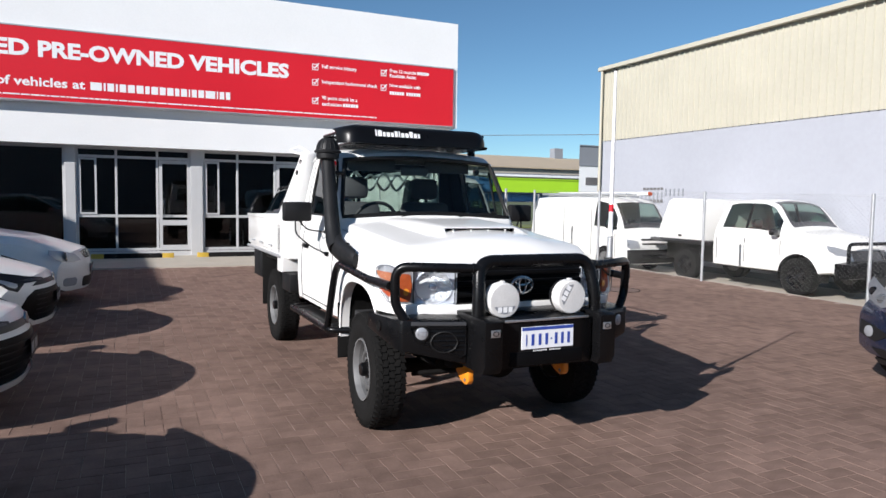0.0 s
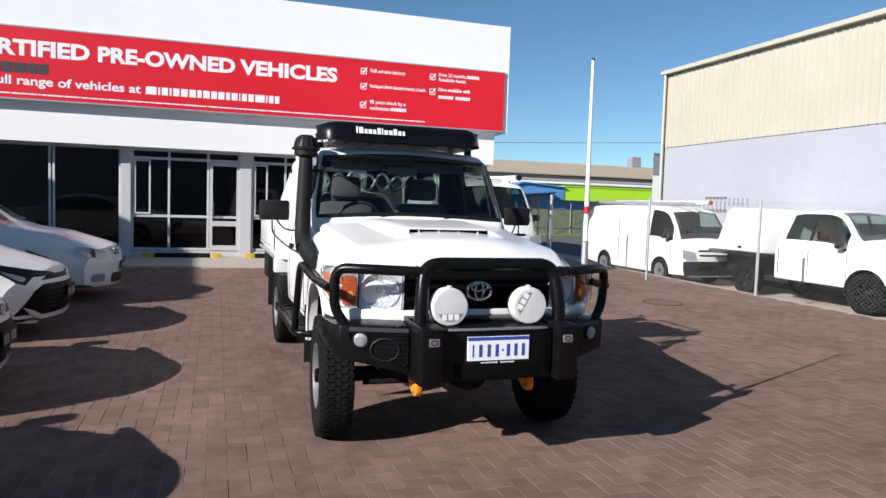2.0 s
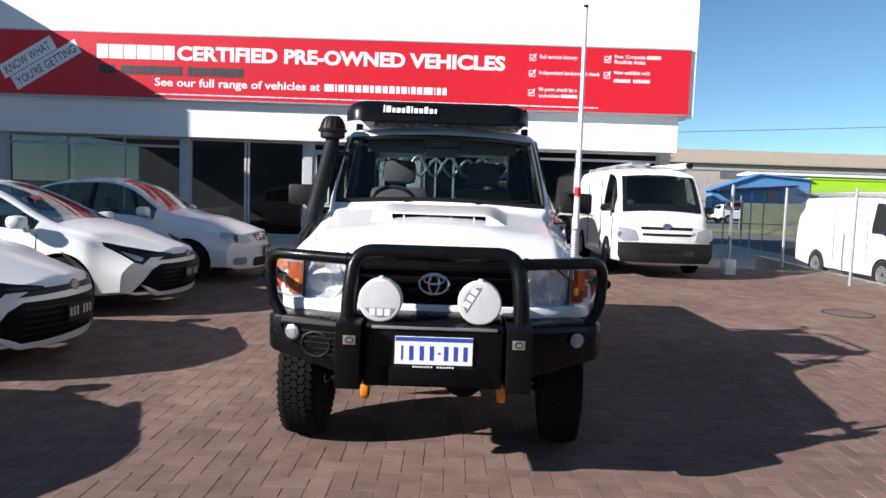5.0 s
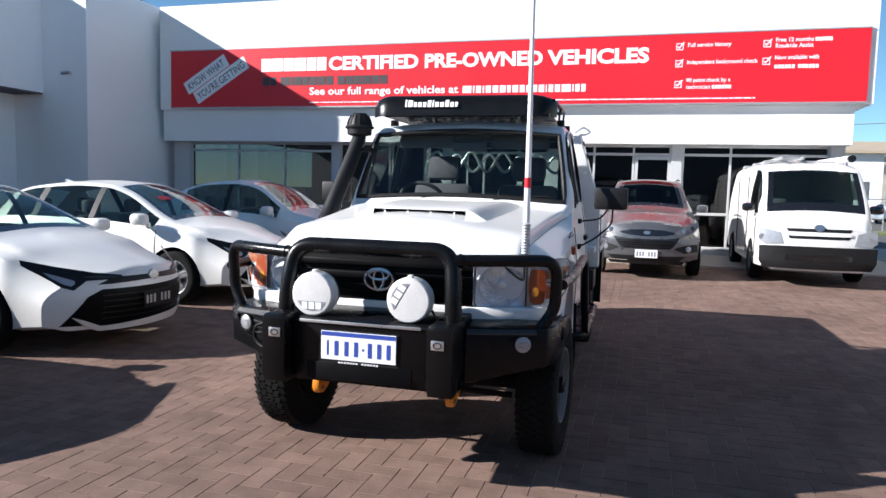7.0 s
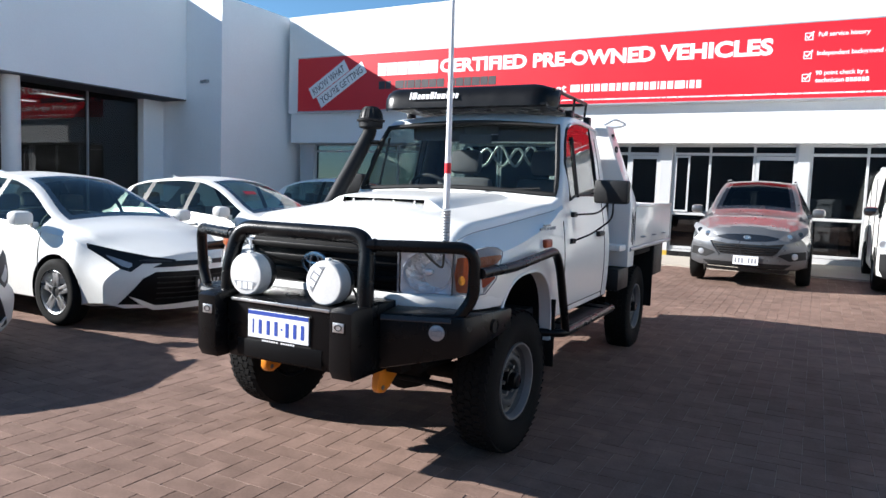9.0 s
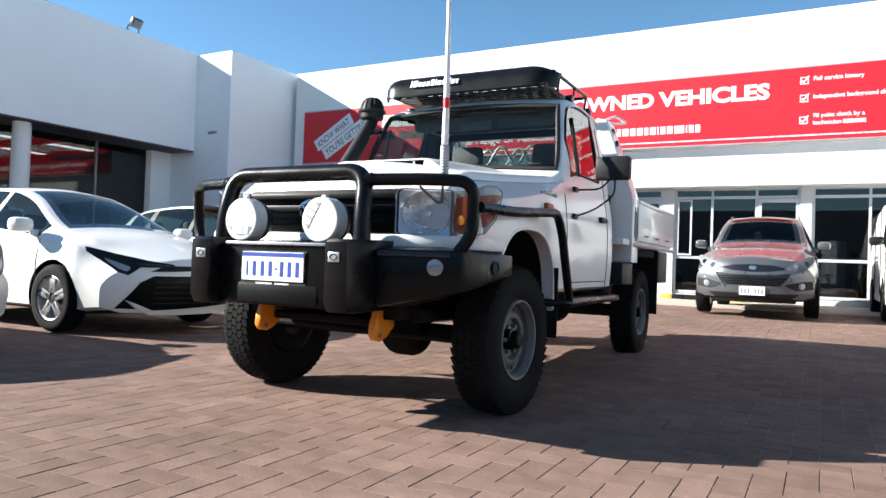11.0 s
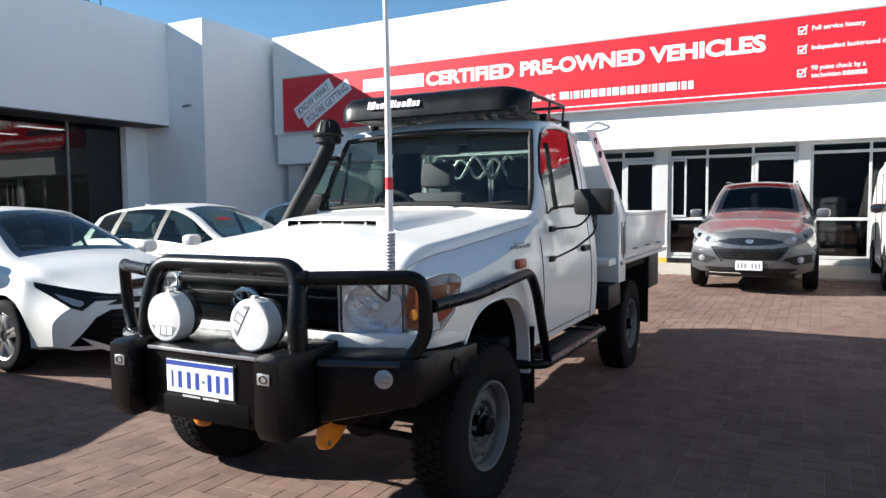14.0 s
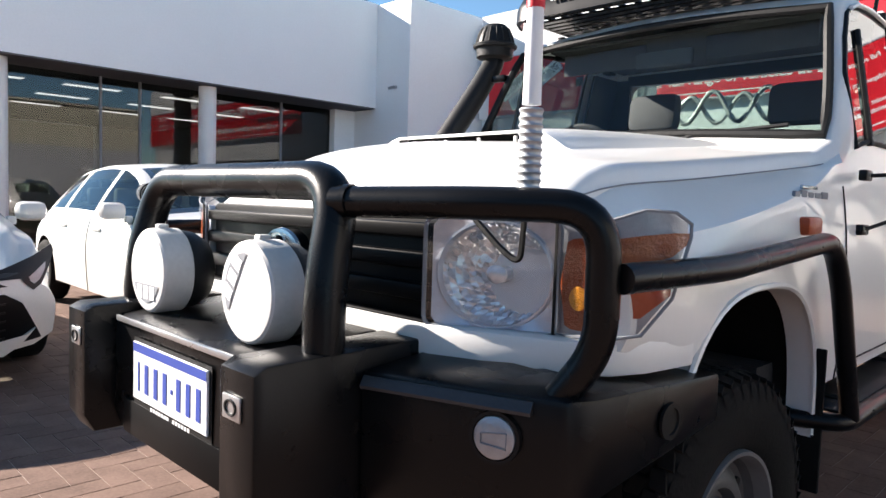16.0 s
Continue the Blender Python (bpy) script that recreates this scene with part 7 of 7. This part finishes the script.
# wheels
def tread_wheel(x, y, steer, side):
    hub = part("wheel", disc(bmesh.new(), (0, 0, 0), (0, side, 0), [(-0.10, 0.09), (0.045, 0.062), (0.062, 0.060), (0.066, 0.048), (0.098, 0.046), (0.105, 0.038), (0.106, 0.0)], 20), BAR_BLACK, truck)
    hub.matrix_local = pose(x, y, TYRE, 0, 0, steer)
    r, w, rr = TYRE, 0.205, 0.213
    prof = [(-w * 0.42, rr), (-w / 2, rr + 0.02), (-w * 0.53, rr + 0.09), (-w * 0.505, r - 0.045), (-w * 0.47, r - 0.024), (-w * 0.40, r - 0.009), (w * 0.40, r - 0.009), (w * 0.47, r - 0.024), (w * 0.505, r - 0.045), (w * 0.53, rr + 0.09), (w / 2, rr + 0.02), (w * 0.42, rr)]
    part("tyre", disc(bmesh.new(), (0, 0, 0), (0, side, 0), prof, 56, cap=False), RUBBER, hub, "chunky all-terrain tyre")
    tr = bmesh.new()
    n = 52
    for k in range(n):
        a = 2 * math.pi * k / n
        for j, (yc, hw) in enumerate(((-0.079, 0.016), (-0.040, 0.017), (0.0, 0.018), (0.040, 0.017), (0.079, 0.016))):
            aa = a + (0.5 if j % 2 else 0) * 2 * math.pi / n
            da = 0.83 * math.pi / n
            da *= 1.1 if j in (0, 4) else 1.0
            skew = 0.007 * (1 if j % 2 else -1)
            lo, hi = r - 0.0105, r - (0.0015 if j in (0, 4) else 0)
            q = []
            for rad in (lo, hi):
                for sa, sy in ((-1, -1), (1, -1), (1, 1), (-1, 1)):
                    th = aa + sa * da / (1.0 if rad == lo else 1.06)
                    rr2 = rad - (0.007 if j in (0, 4) and sy * yc > 0 else 0)
                    q.append(tr.verts.new((rr2 * math.cos(th), yc + sy * hw + sa * skew, rr2 * math.sin(th))))
            for f in ((4, 5, 6, 7), (0, 1, 5, 4), (1, 2, 6, 5), (2, 3, 7, 6), (3, 0, 4, 7)):
                tr.faces.new([q[i] for i in f])
        for s2 in (1, -1):
            th0, th1 = a - 0.5 * math.pi / n, a + 0.5 * math.pi / n
            q = [tr.verts.new((rad * math.cos(th), s2 * yy, rad * math.sin(th))) for rad, yy in ((r - 0.055, w * 0.527), (r - 0.022, w * 0.49)) for th in (th0, th1)]
            tr.faces.new((q[0], q[1], q[3], q[2]))
    tagged(part("tread", tr, RUBBER, hub, smooth=None), kind="stuff")
    rim = bmesh.new()
    disc(rim, (0, 0, 0), (0, side, 0), [(-0.09, rr), (0.090, rr), (0.100, rr - 0.003), (0.099, rr - 0.012), (0.080, rr - 0.020), (0.062, rr - 0.024)], 48, cap=False)
    part("wheel_disc", disc(bmesh.new(), (0, 0, 0), (0, side, 0), [(0.062, rr - 0.024), (0.040, rr - 0.032), (0.036, rr - 0.048), (0.056, 0.138), (0.060, 0.128), (0.056, 0.112), (0.030, 0.100), (0.026, 0.04)], 48, cap=False), WHEEL_DISC, hub, "dished dark steel wheel centre")
    part("brake_drum", disc(bmesh.new(), (0, 0, 0), (0, side, 0), [(-0.09, 0.06), (-0.085, 0.19), (0.0, 0.19), (0.01, 0.10)], 28), UNDER, hub)
    part("rim", rim, STEEL_RIM, hub, "silver steel rim")
    for k in range(6):
        a = 2 * math.pi * k / 6
        part("wheel_nut", tube(bmesh.new(), [(0.075 * math.cos(a), side * 0.026, 0.075 * math.sin(a)), (0.075 * math.cos(a), side * 0.058, 0.075 * math.sin(a))], 0.011, 6), STEEL_RIM, hub)
    bm = bmesh.new()
    for k in range(9):
        a = 2 * math.pi * (k + 0.5) / 9
        disc(bm, (0.152 * math.cos(a), side * 0.042, 0.152 * math.sin(a)), (0, side, 0), [(0, 0.014), (0.006, 0.013)], 12)
    tagged(part("vent_holes", bm, SEAL, hub), kind="stuff")


tread_wheel(FRONT_AXLE, -0.765, -3, -1)
tread_wheel(FRONT_AXLE, 0.765, -3, 1)
tread_wheel(REAR_AXLE, -0.735, 0, -1)
tread_wheel(REAR_AXLE, 0.735, 0, 1)

# underbody
part("front_axle", tube(bmesh.new(), [(FRONT_AXLE, -0.66, TYRE), (FRONT_AXLE, 0.66, TYRE)], 0.05, 12), UNDER, truck)
part("differential", disc(bmesh.new(), (FRONT_AXLE + 0.14, 0.18, TYRE), (-1, 0, 0), [(0, 0.05), (0.04, 0.13), (0.16, 0.15), (0.24, 0.09)], 20), UNDER, truck)
part("steering_rod", tube(bmesh.new(), [(0.18, -0.62, 0.42), (0.18, 0.62, 0.40)], 0.017, 8), UNDER, truck)
part("rear_axle", tube(bmesh.new(), [(REAR_AXLE, -0.62, TYRE), (REAR_AXLE, 0.62, TYRE)], 0.06, 12), UNDER, truck)
part("rear_differential", disc(bmesh.new(), (REAR_AXLE + 0.16, 0, TYRE), (-1, 0, 0), [(0, 0.05), (0.06, 0.14), (0.18, 0.15), (0.28, 0.09)], 20), UNDER, truck)
for s in (1, -1):
    part("chassis_rail", boxes((-4.0, 0.45, s * 0.42 - 0.05, s * 0.42 + 0.05, 0.50, 0.62), bev=0.01), UNDER, truck)
    part("spring_arm", tube(bmesh.new(), [(0.35, s * 0.5, 0.52), (-0.95, s * 0.5, 0.50)], 0.035, 8), UNDER, truck)
    part("front_mudflap", boxes((-0.695, -0.68, s * 0.74 - 0.13, s * 0.74 + 0.14, 0.36, 0.78), bev=0.004), RUBBER, truck, "black rubber mudflap")
    part("inner_guard", boxes((-0.62, 0.40, s * 0.50 - 0.01, s * 0.50 + 0.01, 0.60, 1.12)), UNDER, truck, smooth=None)
    bm = bmesh.new()
    def arch_at(a, R):
        k = R / arch_norm(CAB, math.cos(a), math.sin(a))
        return -0.24 + k * math.cos(a), 0.545 + k * math.sin(a)
    spots = [arch_at(a, 0.445) for a in np.linspace(radians(15), radians(178), 20)]
    liner = [[bm.verts.new((x, s * yy, z)) for x, z in spots] for yy in (0.78, 0.50)]
    for k in range(19):
        bm.faces.new((liner[0][k], liner[0][k + 1], liner[1][k + 1], liner[1][k]))
    part("arch_liner", bm, UNDER, truck)
    bm = bmesh.new()
    spots = [arch_at(a, 0.438) for a in np.linspace(radians(30), radians(183), 26)]
    fl = [[bm.verts.new((x, s * (section(CAB, min(0.3, x))[J[3]][0] - off), z)) for x, z in spots] for off in (0.004, 0.075)]
    for k in range(25):
        bm.faces.new((fl[0][k], fl[0][k + 1], fl[1][k + 1], fl[1][k]))
    part("arch_flange", bm, WHITE_PAINT, truck)
    # lip of the wheel arch
    part("arch_lip", tube(bmesh.new(), [(x, s * (section(CAB, min(0.3, x))[J[3]][0] - 0.004), z) for x, z in (arch_at(a, 0.441) for a in np.linspace(radians(33), radians(182), 26))], 0.008, 6), WHITE_PAINT, truck)
part("sump_guard", boxes((-0.9, 0.42, -0.34, 0.34, 0.46, 0.50), bev=0.01), UNDER, truck)
part("transmission", boxes((-2.6, -0.9, -0.25, 0.25, 0.42, 0.66), bev=0.05), UNDER, truck)

# door mirrors
for s in (1, -1):
    bm = boxes((-1.30, -1.22, s * 1.045 - 0.115, s * 1.045 + 0.115, 1.372, 1.528), bev=0.02)
    mir = part("door_mirror", bm, PLASTIC, truck, "large black door mirror")
    part("mirror_glass", boxes((-1.3035, -1.3005, s * 1.045 - 0.10, s * 1.045 + 0.10, 1.38, 1.505)), CHROME, mir, smooth=None)
    part("mirror_arm", tube(bmesh.new(), bend([(-1.07, s * 0.84, 1.29), (-1.20, s * 0.98, 1.305), (-1.25, s * 1.03, 1.38)], 0.05), 0.0065, 8), SEAL, mir)
    part("mirror_arm", tube(bmesh.new(), bend([(-1.07, s * 0.85, 1.115), (-1.18, s * 0.95, 1.17), (-1.25, s * 1.06, 1.27), (-1.25, s * 1.06, 1.38)], 0.05), 0.0065, 8), SEAL, mir)

# roof rack with its deflector
rack = part("roof_platform", tube(bmesh.new(), bend([(-1.12, -0.60, 2.02), (-2.02, -0.60, 2.02), (-2.02, 0.60, 2.02), (-1.12, 0.60, 2.02)], 0.06), 0.014, 8, closed=True), BAR_BLACK, truck, "black steel roof platform")
part("top_rail", tube(bmesh.new(), bend([(-1.22, -0.62, 2.13), (-2.05, -0.62, 2.13), (-2.05, 0.62, 2.13), (-1.22, 0.62, 2.13)], 0.07), 0.013, 8), BAR_BLACK, rack)
for x in np.linspace(-1.2, -1.95, 15):
    part("rack_slat", boxes((x - 0.018, x + 0.018, -0.60, 0.60, 2.012, 2.022), bev=0.002), BAR_BLACK, rack, smooth=None)
for y in np.linspace(-0.52, 0.52, 15):
    part("rack_slat", tube(bmesh.new(), [(-1.14, y, 2.031), (-2.0, y, 2.031)], 0.009, 6), BAR_BLACK, rack)
for s in (1, -1):
    for x in (-1.35, -1.7, -2.0):
        part("rack_post", tube(bmesh.new(), [(x, s * 0.61, 2.02), (x, s * 0.62, 2.13)], 0.009, 6), BAR_BLACK, rack)
    for x in (-1.50, -1.95):
        part("rack_foot", boxes((x - 0.035, x + 0.035, s * 0.655 - 0.03, s * 0.655 + 0.02, 1.90, 2.02), bev=0.008), BAR_BLACK, rack)
bm = bmesh.new()
rows = []
n = 28
for k in range(n + 1):
    y = -0.685 + 1.37 * k / n
    e = max(0.0, (abs(y) - 0.55) / 0.135)
    back = 0.13 * e ** 2.4
    rows.append([bm.verts.new((x - 0.08 - back, y - 0.04, z + 0.012)) for x, z in ((-1.030, 2.000), (-1.014, 2.003), (-1.020, 2.07), (-1.052, 2.13 - 0.02 * e), (-1.085, 2.152 - 0.03 * e), (-1.13, 2.158 - 0.03 * e), (-1.14, 2.148 - 0.03 * e), (-1.09, 2.138 - 0.03 * e), (-1.050, 2.07), (-1.042, 2.003))])
for a, b in zip(rows, rows[1:]):
    m = len(a)
    for i in range(m):
        bm.faces.new((a[i], a[(i + 1) % m], b[(i + 1) % m], b[i]))
bm.faces.new(rows[0])
bm.faces.new(rows[-1])
part("wind_deflector", bm, DEFLECTOR, rack, "glossy black wind deflector", smooth=50)
slope = pose(-1.066, -0.04, 2.012, 90, 0, 90) @ pose(0, 0, 0, -22, 0, 0)
x = -0.40
for w, h in ((0.012, 0.058), (0.034, 0.054), (0.022, 0.038), (0.028, 0.038), (0.024, 0.038), (0.026, 0.054), (0.010, 0.054), (0.028, 0.038), (0.028, 0.038), (0.028, 0.054), (0.026, 0.038), (0.018, 0.038)):
    mark = part("deflector_bar", boxes((x, x + w, 0.065, 0.065 + h, 0.004, 0.007)), SIGN_WHITE, rack, smooth=None)
    mark.matrix_local = slope
    x += w + 0.010

# behind the cab: a dark block added to fill the gap and stop sunlight
part("rear_tank", boxes((-2.26, -2.085, -0.78, 0.78, 0.60, 1.38), bev=0.02), UNDER, truck, "dark block added between cab and tray to stop sunlight")

# tray
tray = part("tray", boxes((-4.30, -2.20, -0.90, 0.90, 0.98, 1.03), bev=0.006), WHITE_PAINT, truck, "white steel tray with drop sides")
for s in (1, -1):
    sd = part("drop_side", boxes((-4.30, -2.63, s * 0.91 - 0.015, s * 0.91 + 0.015, 1.024, 1.365), bev=0.006), WHITE_PAINT, tray)
    part("side_lip", boxes((-4.30, -2.63, s * 0.918 - 0.02, s * 0.918 + 0.02, 1.34, 1.37), bev=0.006), WHITE_PAINT, sd)
    for x in (-2.9, -3.4, -3.9):
        part("tie_hook", tube(bmesh.new(), bend([(x - 0.04, s * 0.925, 1.075), (x - 0.04, s * 0.955, 1.075), (x + 0.04, s * 0.955, 1.075), (x + 0.04, s * 0.925, 1.075)], 0.02), 0.006, 6), GALV, sd)
    part("under_rail", tube(bmesh.new(), [(-2.44, s * 0.925, 0.985), (-4.30, s * 0.925, 0.985)], 0.018, 8), GALV, tray)
    fp = part("front_panel", prism(bmesh.new(), [(0.66, 2.00), (0.74, 1.98), (0.905, 1.42), (0.925, 1.36), (0.925, 0.84), (0.70, 0.84), (0.70, 1.36), (0.62, 1.96)] if s > 0 else [(-0.66, 2.00), (-0.74, 1.98), (-0.905, 1.42), (-0.925, 1.36), (-0.925, 0.84), (-0.70, 0.84), (-0.70, 1.36), (-0.62, 1.96)], -2.42, -2.20, "x", bev=0.012), WHITE_PAINT, tray, "white sloping headboard side")
    for v in fp.data.vertices:
        v.co.x -= 0.20 * smoothstep((1.99 - v.co.z) / 0.62)
    for k in range(3):
        part("louvre", boxes((-2.53, -2.515, s * 0.926 - 0.002, s * 0.926 + 0.003, 1.02, 1.26)) if k == 1 else boxes((-2.48 - 0.05 * k, -2.47 - 0.05 * k, s * 0.926 - 0.002, s * 0.926 + 0.003, 1.05, 1.30)), SEAL, tray, smooth=None)
    part("lower_box", boxes((-2.56, -2.20, s * 0.80 - 0.09, s * 0.80 + 0.10, 0.66, 0.835), bev=0.01), PLASTIC, tray)
    part("tool_box", boxes((-4.05, -3.62, s * 0.74 - 0.16, s * 0.74 + 0.17, 0.66, 0.965), bev=0.012), PLASTIC, tray, "black under-tray tool box")
    part("rear_mudflap", boxes((-3.585, -3.57, s * 0.74 - 0.15, s * 0.74 + 0.17, 0.36, 0.98), bev=0.004), RUBBER, tray)
    part("wheel_guard", boxes((-3.55, -2.5, s * 0.70 - 0.16, s * 0.70 + 0.18, 0.90, 0.965), bev=0.01), UNDER, tray)
    for z, y in ((1.90, 0.765), (1.80, 0.80)):
        part("tie_ring", tube(bmesh.new(), [(-2.31 + 0.03 * math.cos(a), s * y, z + 0.022 * math.sin(a)) for a in (2 * math.pi * k / 14 for k in range(14))], 0.006, 6, closed=True), SEAL, tray)
    part("rope_loop", tube(bmesh.new(), bend([(-2.30, s * 0.68, 1.99), (-2.45, s * 0.74, 2.06), (-2.62, s * 0.80, 2.03), (-2.45, s * 0.76, 1.99), (-2.36, s * 0.70, 1.985)], 0.05), 0.010, 8), SIGN_WHITE, tray)
part("tail_board", boxes((-4.315, -4.301, -0.91, 0.91, 1.04, 1.365), bev=0.004), WHITE_PAINT, tray)
part("head_rail", tube(bmesh.new(), [(-2.31, -0.70, 1.96), (-2.31, 0.70, 1.96)], 0.028, 12), WHITE_PAINT, tray)
part("head_rail", tube(bmesh.new(), [(-2.31, -0.71, 1.42), (-2.31, 0.71, 1.42)], 0.02, 10), BAR_BLACK, tray)
for turn, rise, zc in ((0.0, 0.085, 1.735), (2.8, 0.075, 1.725)):
    # two waved rods that cross each other under the top rail
    part("head_brace", tube(bmesh.new(), [(-2.31 + 0.012 * math.cos(turn), y, zc + rise * math.sin(20.0 * y + turn + 0.5 * math.sin(4 * y))) for y in np.linspace(-0.62, 0.62, 90)], 0.013, 8), GALV, tray, "waved steel brace")
for s in (1, -1):
    part("head_brace", tube(bmesh.new(), [(-2.31, s * 0.62, 1.95), (-2.31, s * 0.68, 1.43)], 0.012, 8), GALV, tray)


# ---- herringbone pavers ----
BL, BW, GAP = 0.230, 0.115, 0.0030


def brick_mesh(bm_verts, bm_faces, cx, cy, along_x, rnd):
    """One bevelled paver: top, and sloping edges that drop into the joint."""
    hl, hw = (BL / 2 - GAP / 2, BW / 2 - GAP / 2) if along_x else (BW / 2 - GAP / 2, BL / 2 - GAP / 2)
    dz = max(-0.0008, min(0.0012, rnd.gauss(0, 0.0006)))
    tx, ty = rnd.uniform(-0.005, 0.005), rnd.uniform(-0.005, 0.005)
    n = len(bm_verts)
    for inset, drop in ((0.0, 0.0027), (0.0014, 0.0)):
        for sx, sy in ((-1, -1), (1, -1), (1, 1), (-1, 1)):
            x, y = sx * (hl - inset), sy * (hw - inset)
            bm_verts.append((cx + x, cy + y, dz - drop + tx * x + ty * y))
    for q in ((4, 5, 6, 7), (0, 1, 5, 4), (1, 2, 6, 5), (2, 3, 7, 6), (3, 0, 4, 7)):
        bm_faces.append(tuple(n + i for i in q))


rnd = random.Random(11)
near, rest_v, rest_f = [], [], []
for i in range(-120, 110):
    for j in range(-100, 140):
        # herringbone of 2:1 pavers on a square grid of one width
        k = (i - j) % 4
        if k == 0:
            cx, cy, ax = (i + 1) * BW, (j + 0.5) * BW, True
        elif k == 2:
            cx, cy, ax = (i + 0.5) * BW, j * BW, False
        else:
            continue
        if not (-11.5 < cx < 10.2 and -7.0 < cy < LOT_Y - 0.1):
            continue
        if 1.6 < cx < 4.6 and 1.9 < cy < 3.35 and len(near) < 290:
            near.append((cx, cy, ax))
        else:
            n0 = len(rest_v)
            brick_mesh(rest_v, rest_f, cx, cy, ax, rnd)
            for q in range(n0, len(rest_v)):
                x, y, z = rest_v[q]
                rest_v[q] = (x, y, z + (ground_z(y)))
me = bpy.data.meshes.new("pavers")
me.from_pydata(rest_v, [], rest_f)
me.materials.append(PAVER)
rest = new("paver_field", me)
rest.parent = paving
tagged(rest, "worn red-brown herringbone brick pavers", kind="stuff")
shared = {}
for ax in (True, False):
    for k in range(4):
        v, f = [], []
        brick_mesh(v, f, 0, 0, ax, rnd)
        mesh = bpy.data.meshes.new("paver")
        mesh.from_pydata(v, [], f)
        mesh.materials.append(PAVER)
        shared[ax, k] = mesh
for cx, cy, ax in near:
    ob = new("paver", shared[ax, rnd.randrange(4)])
    ob.parent = paving
    ob.location = (cx, cy, ground_z(cy))
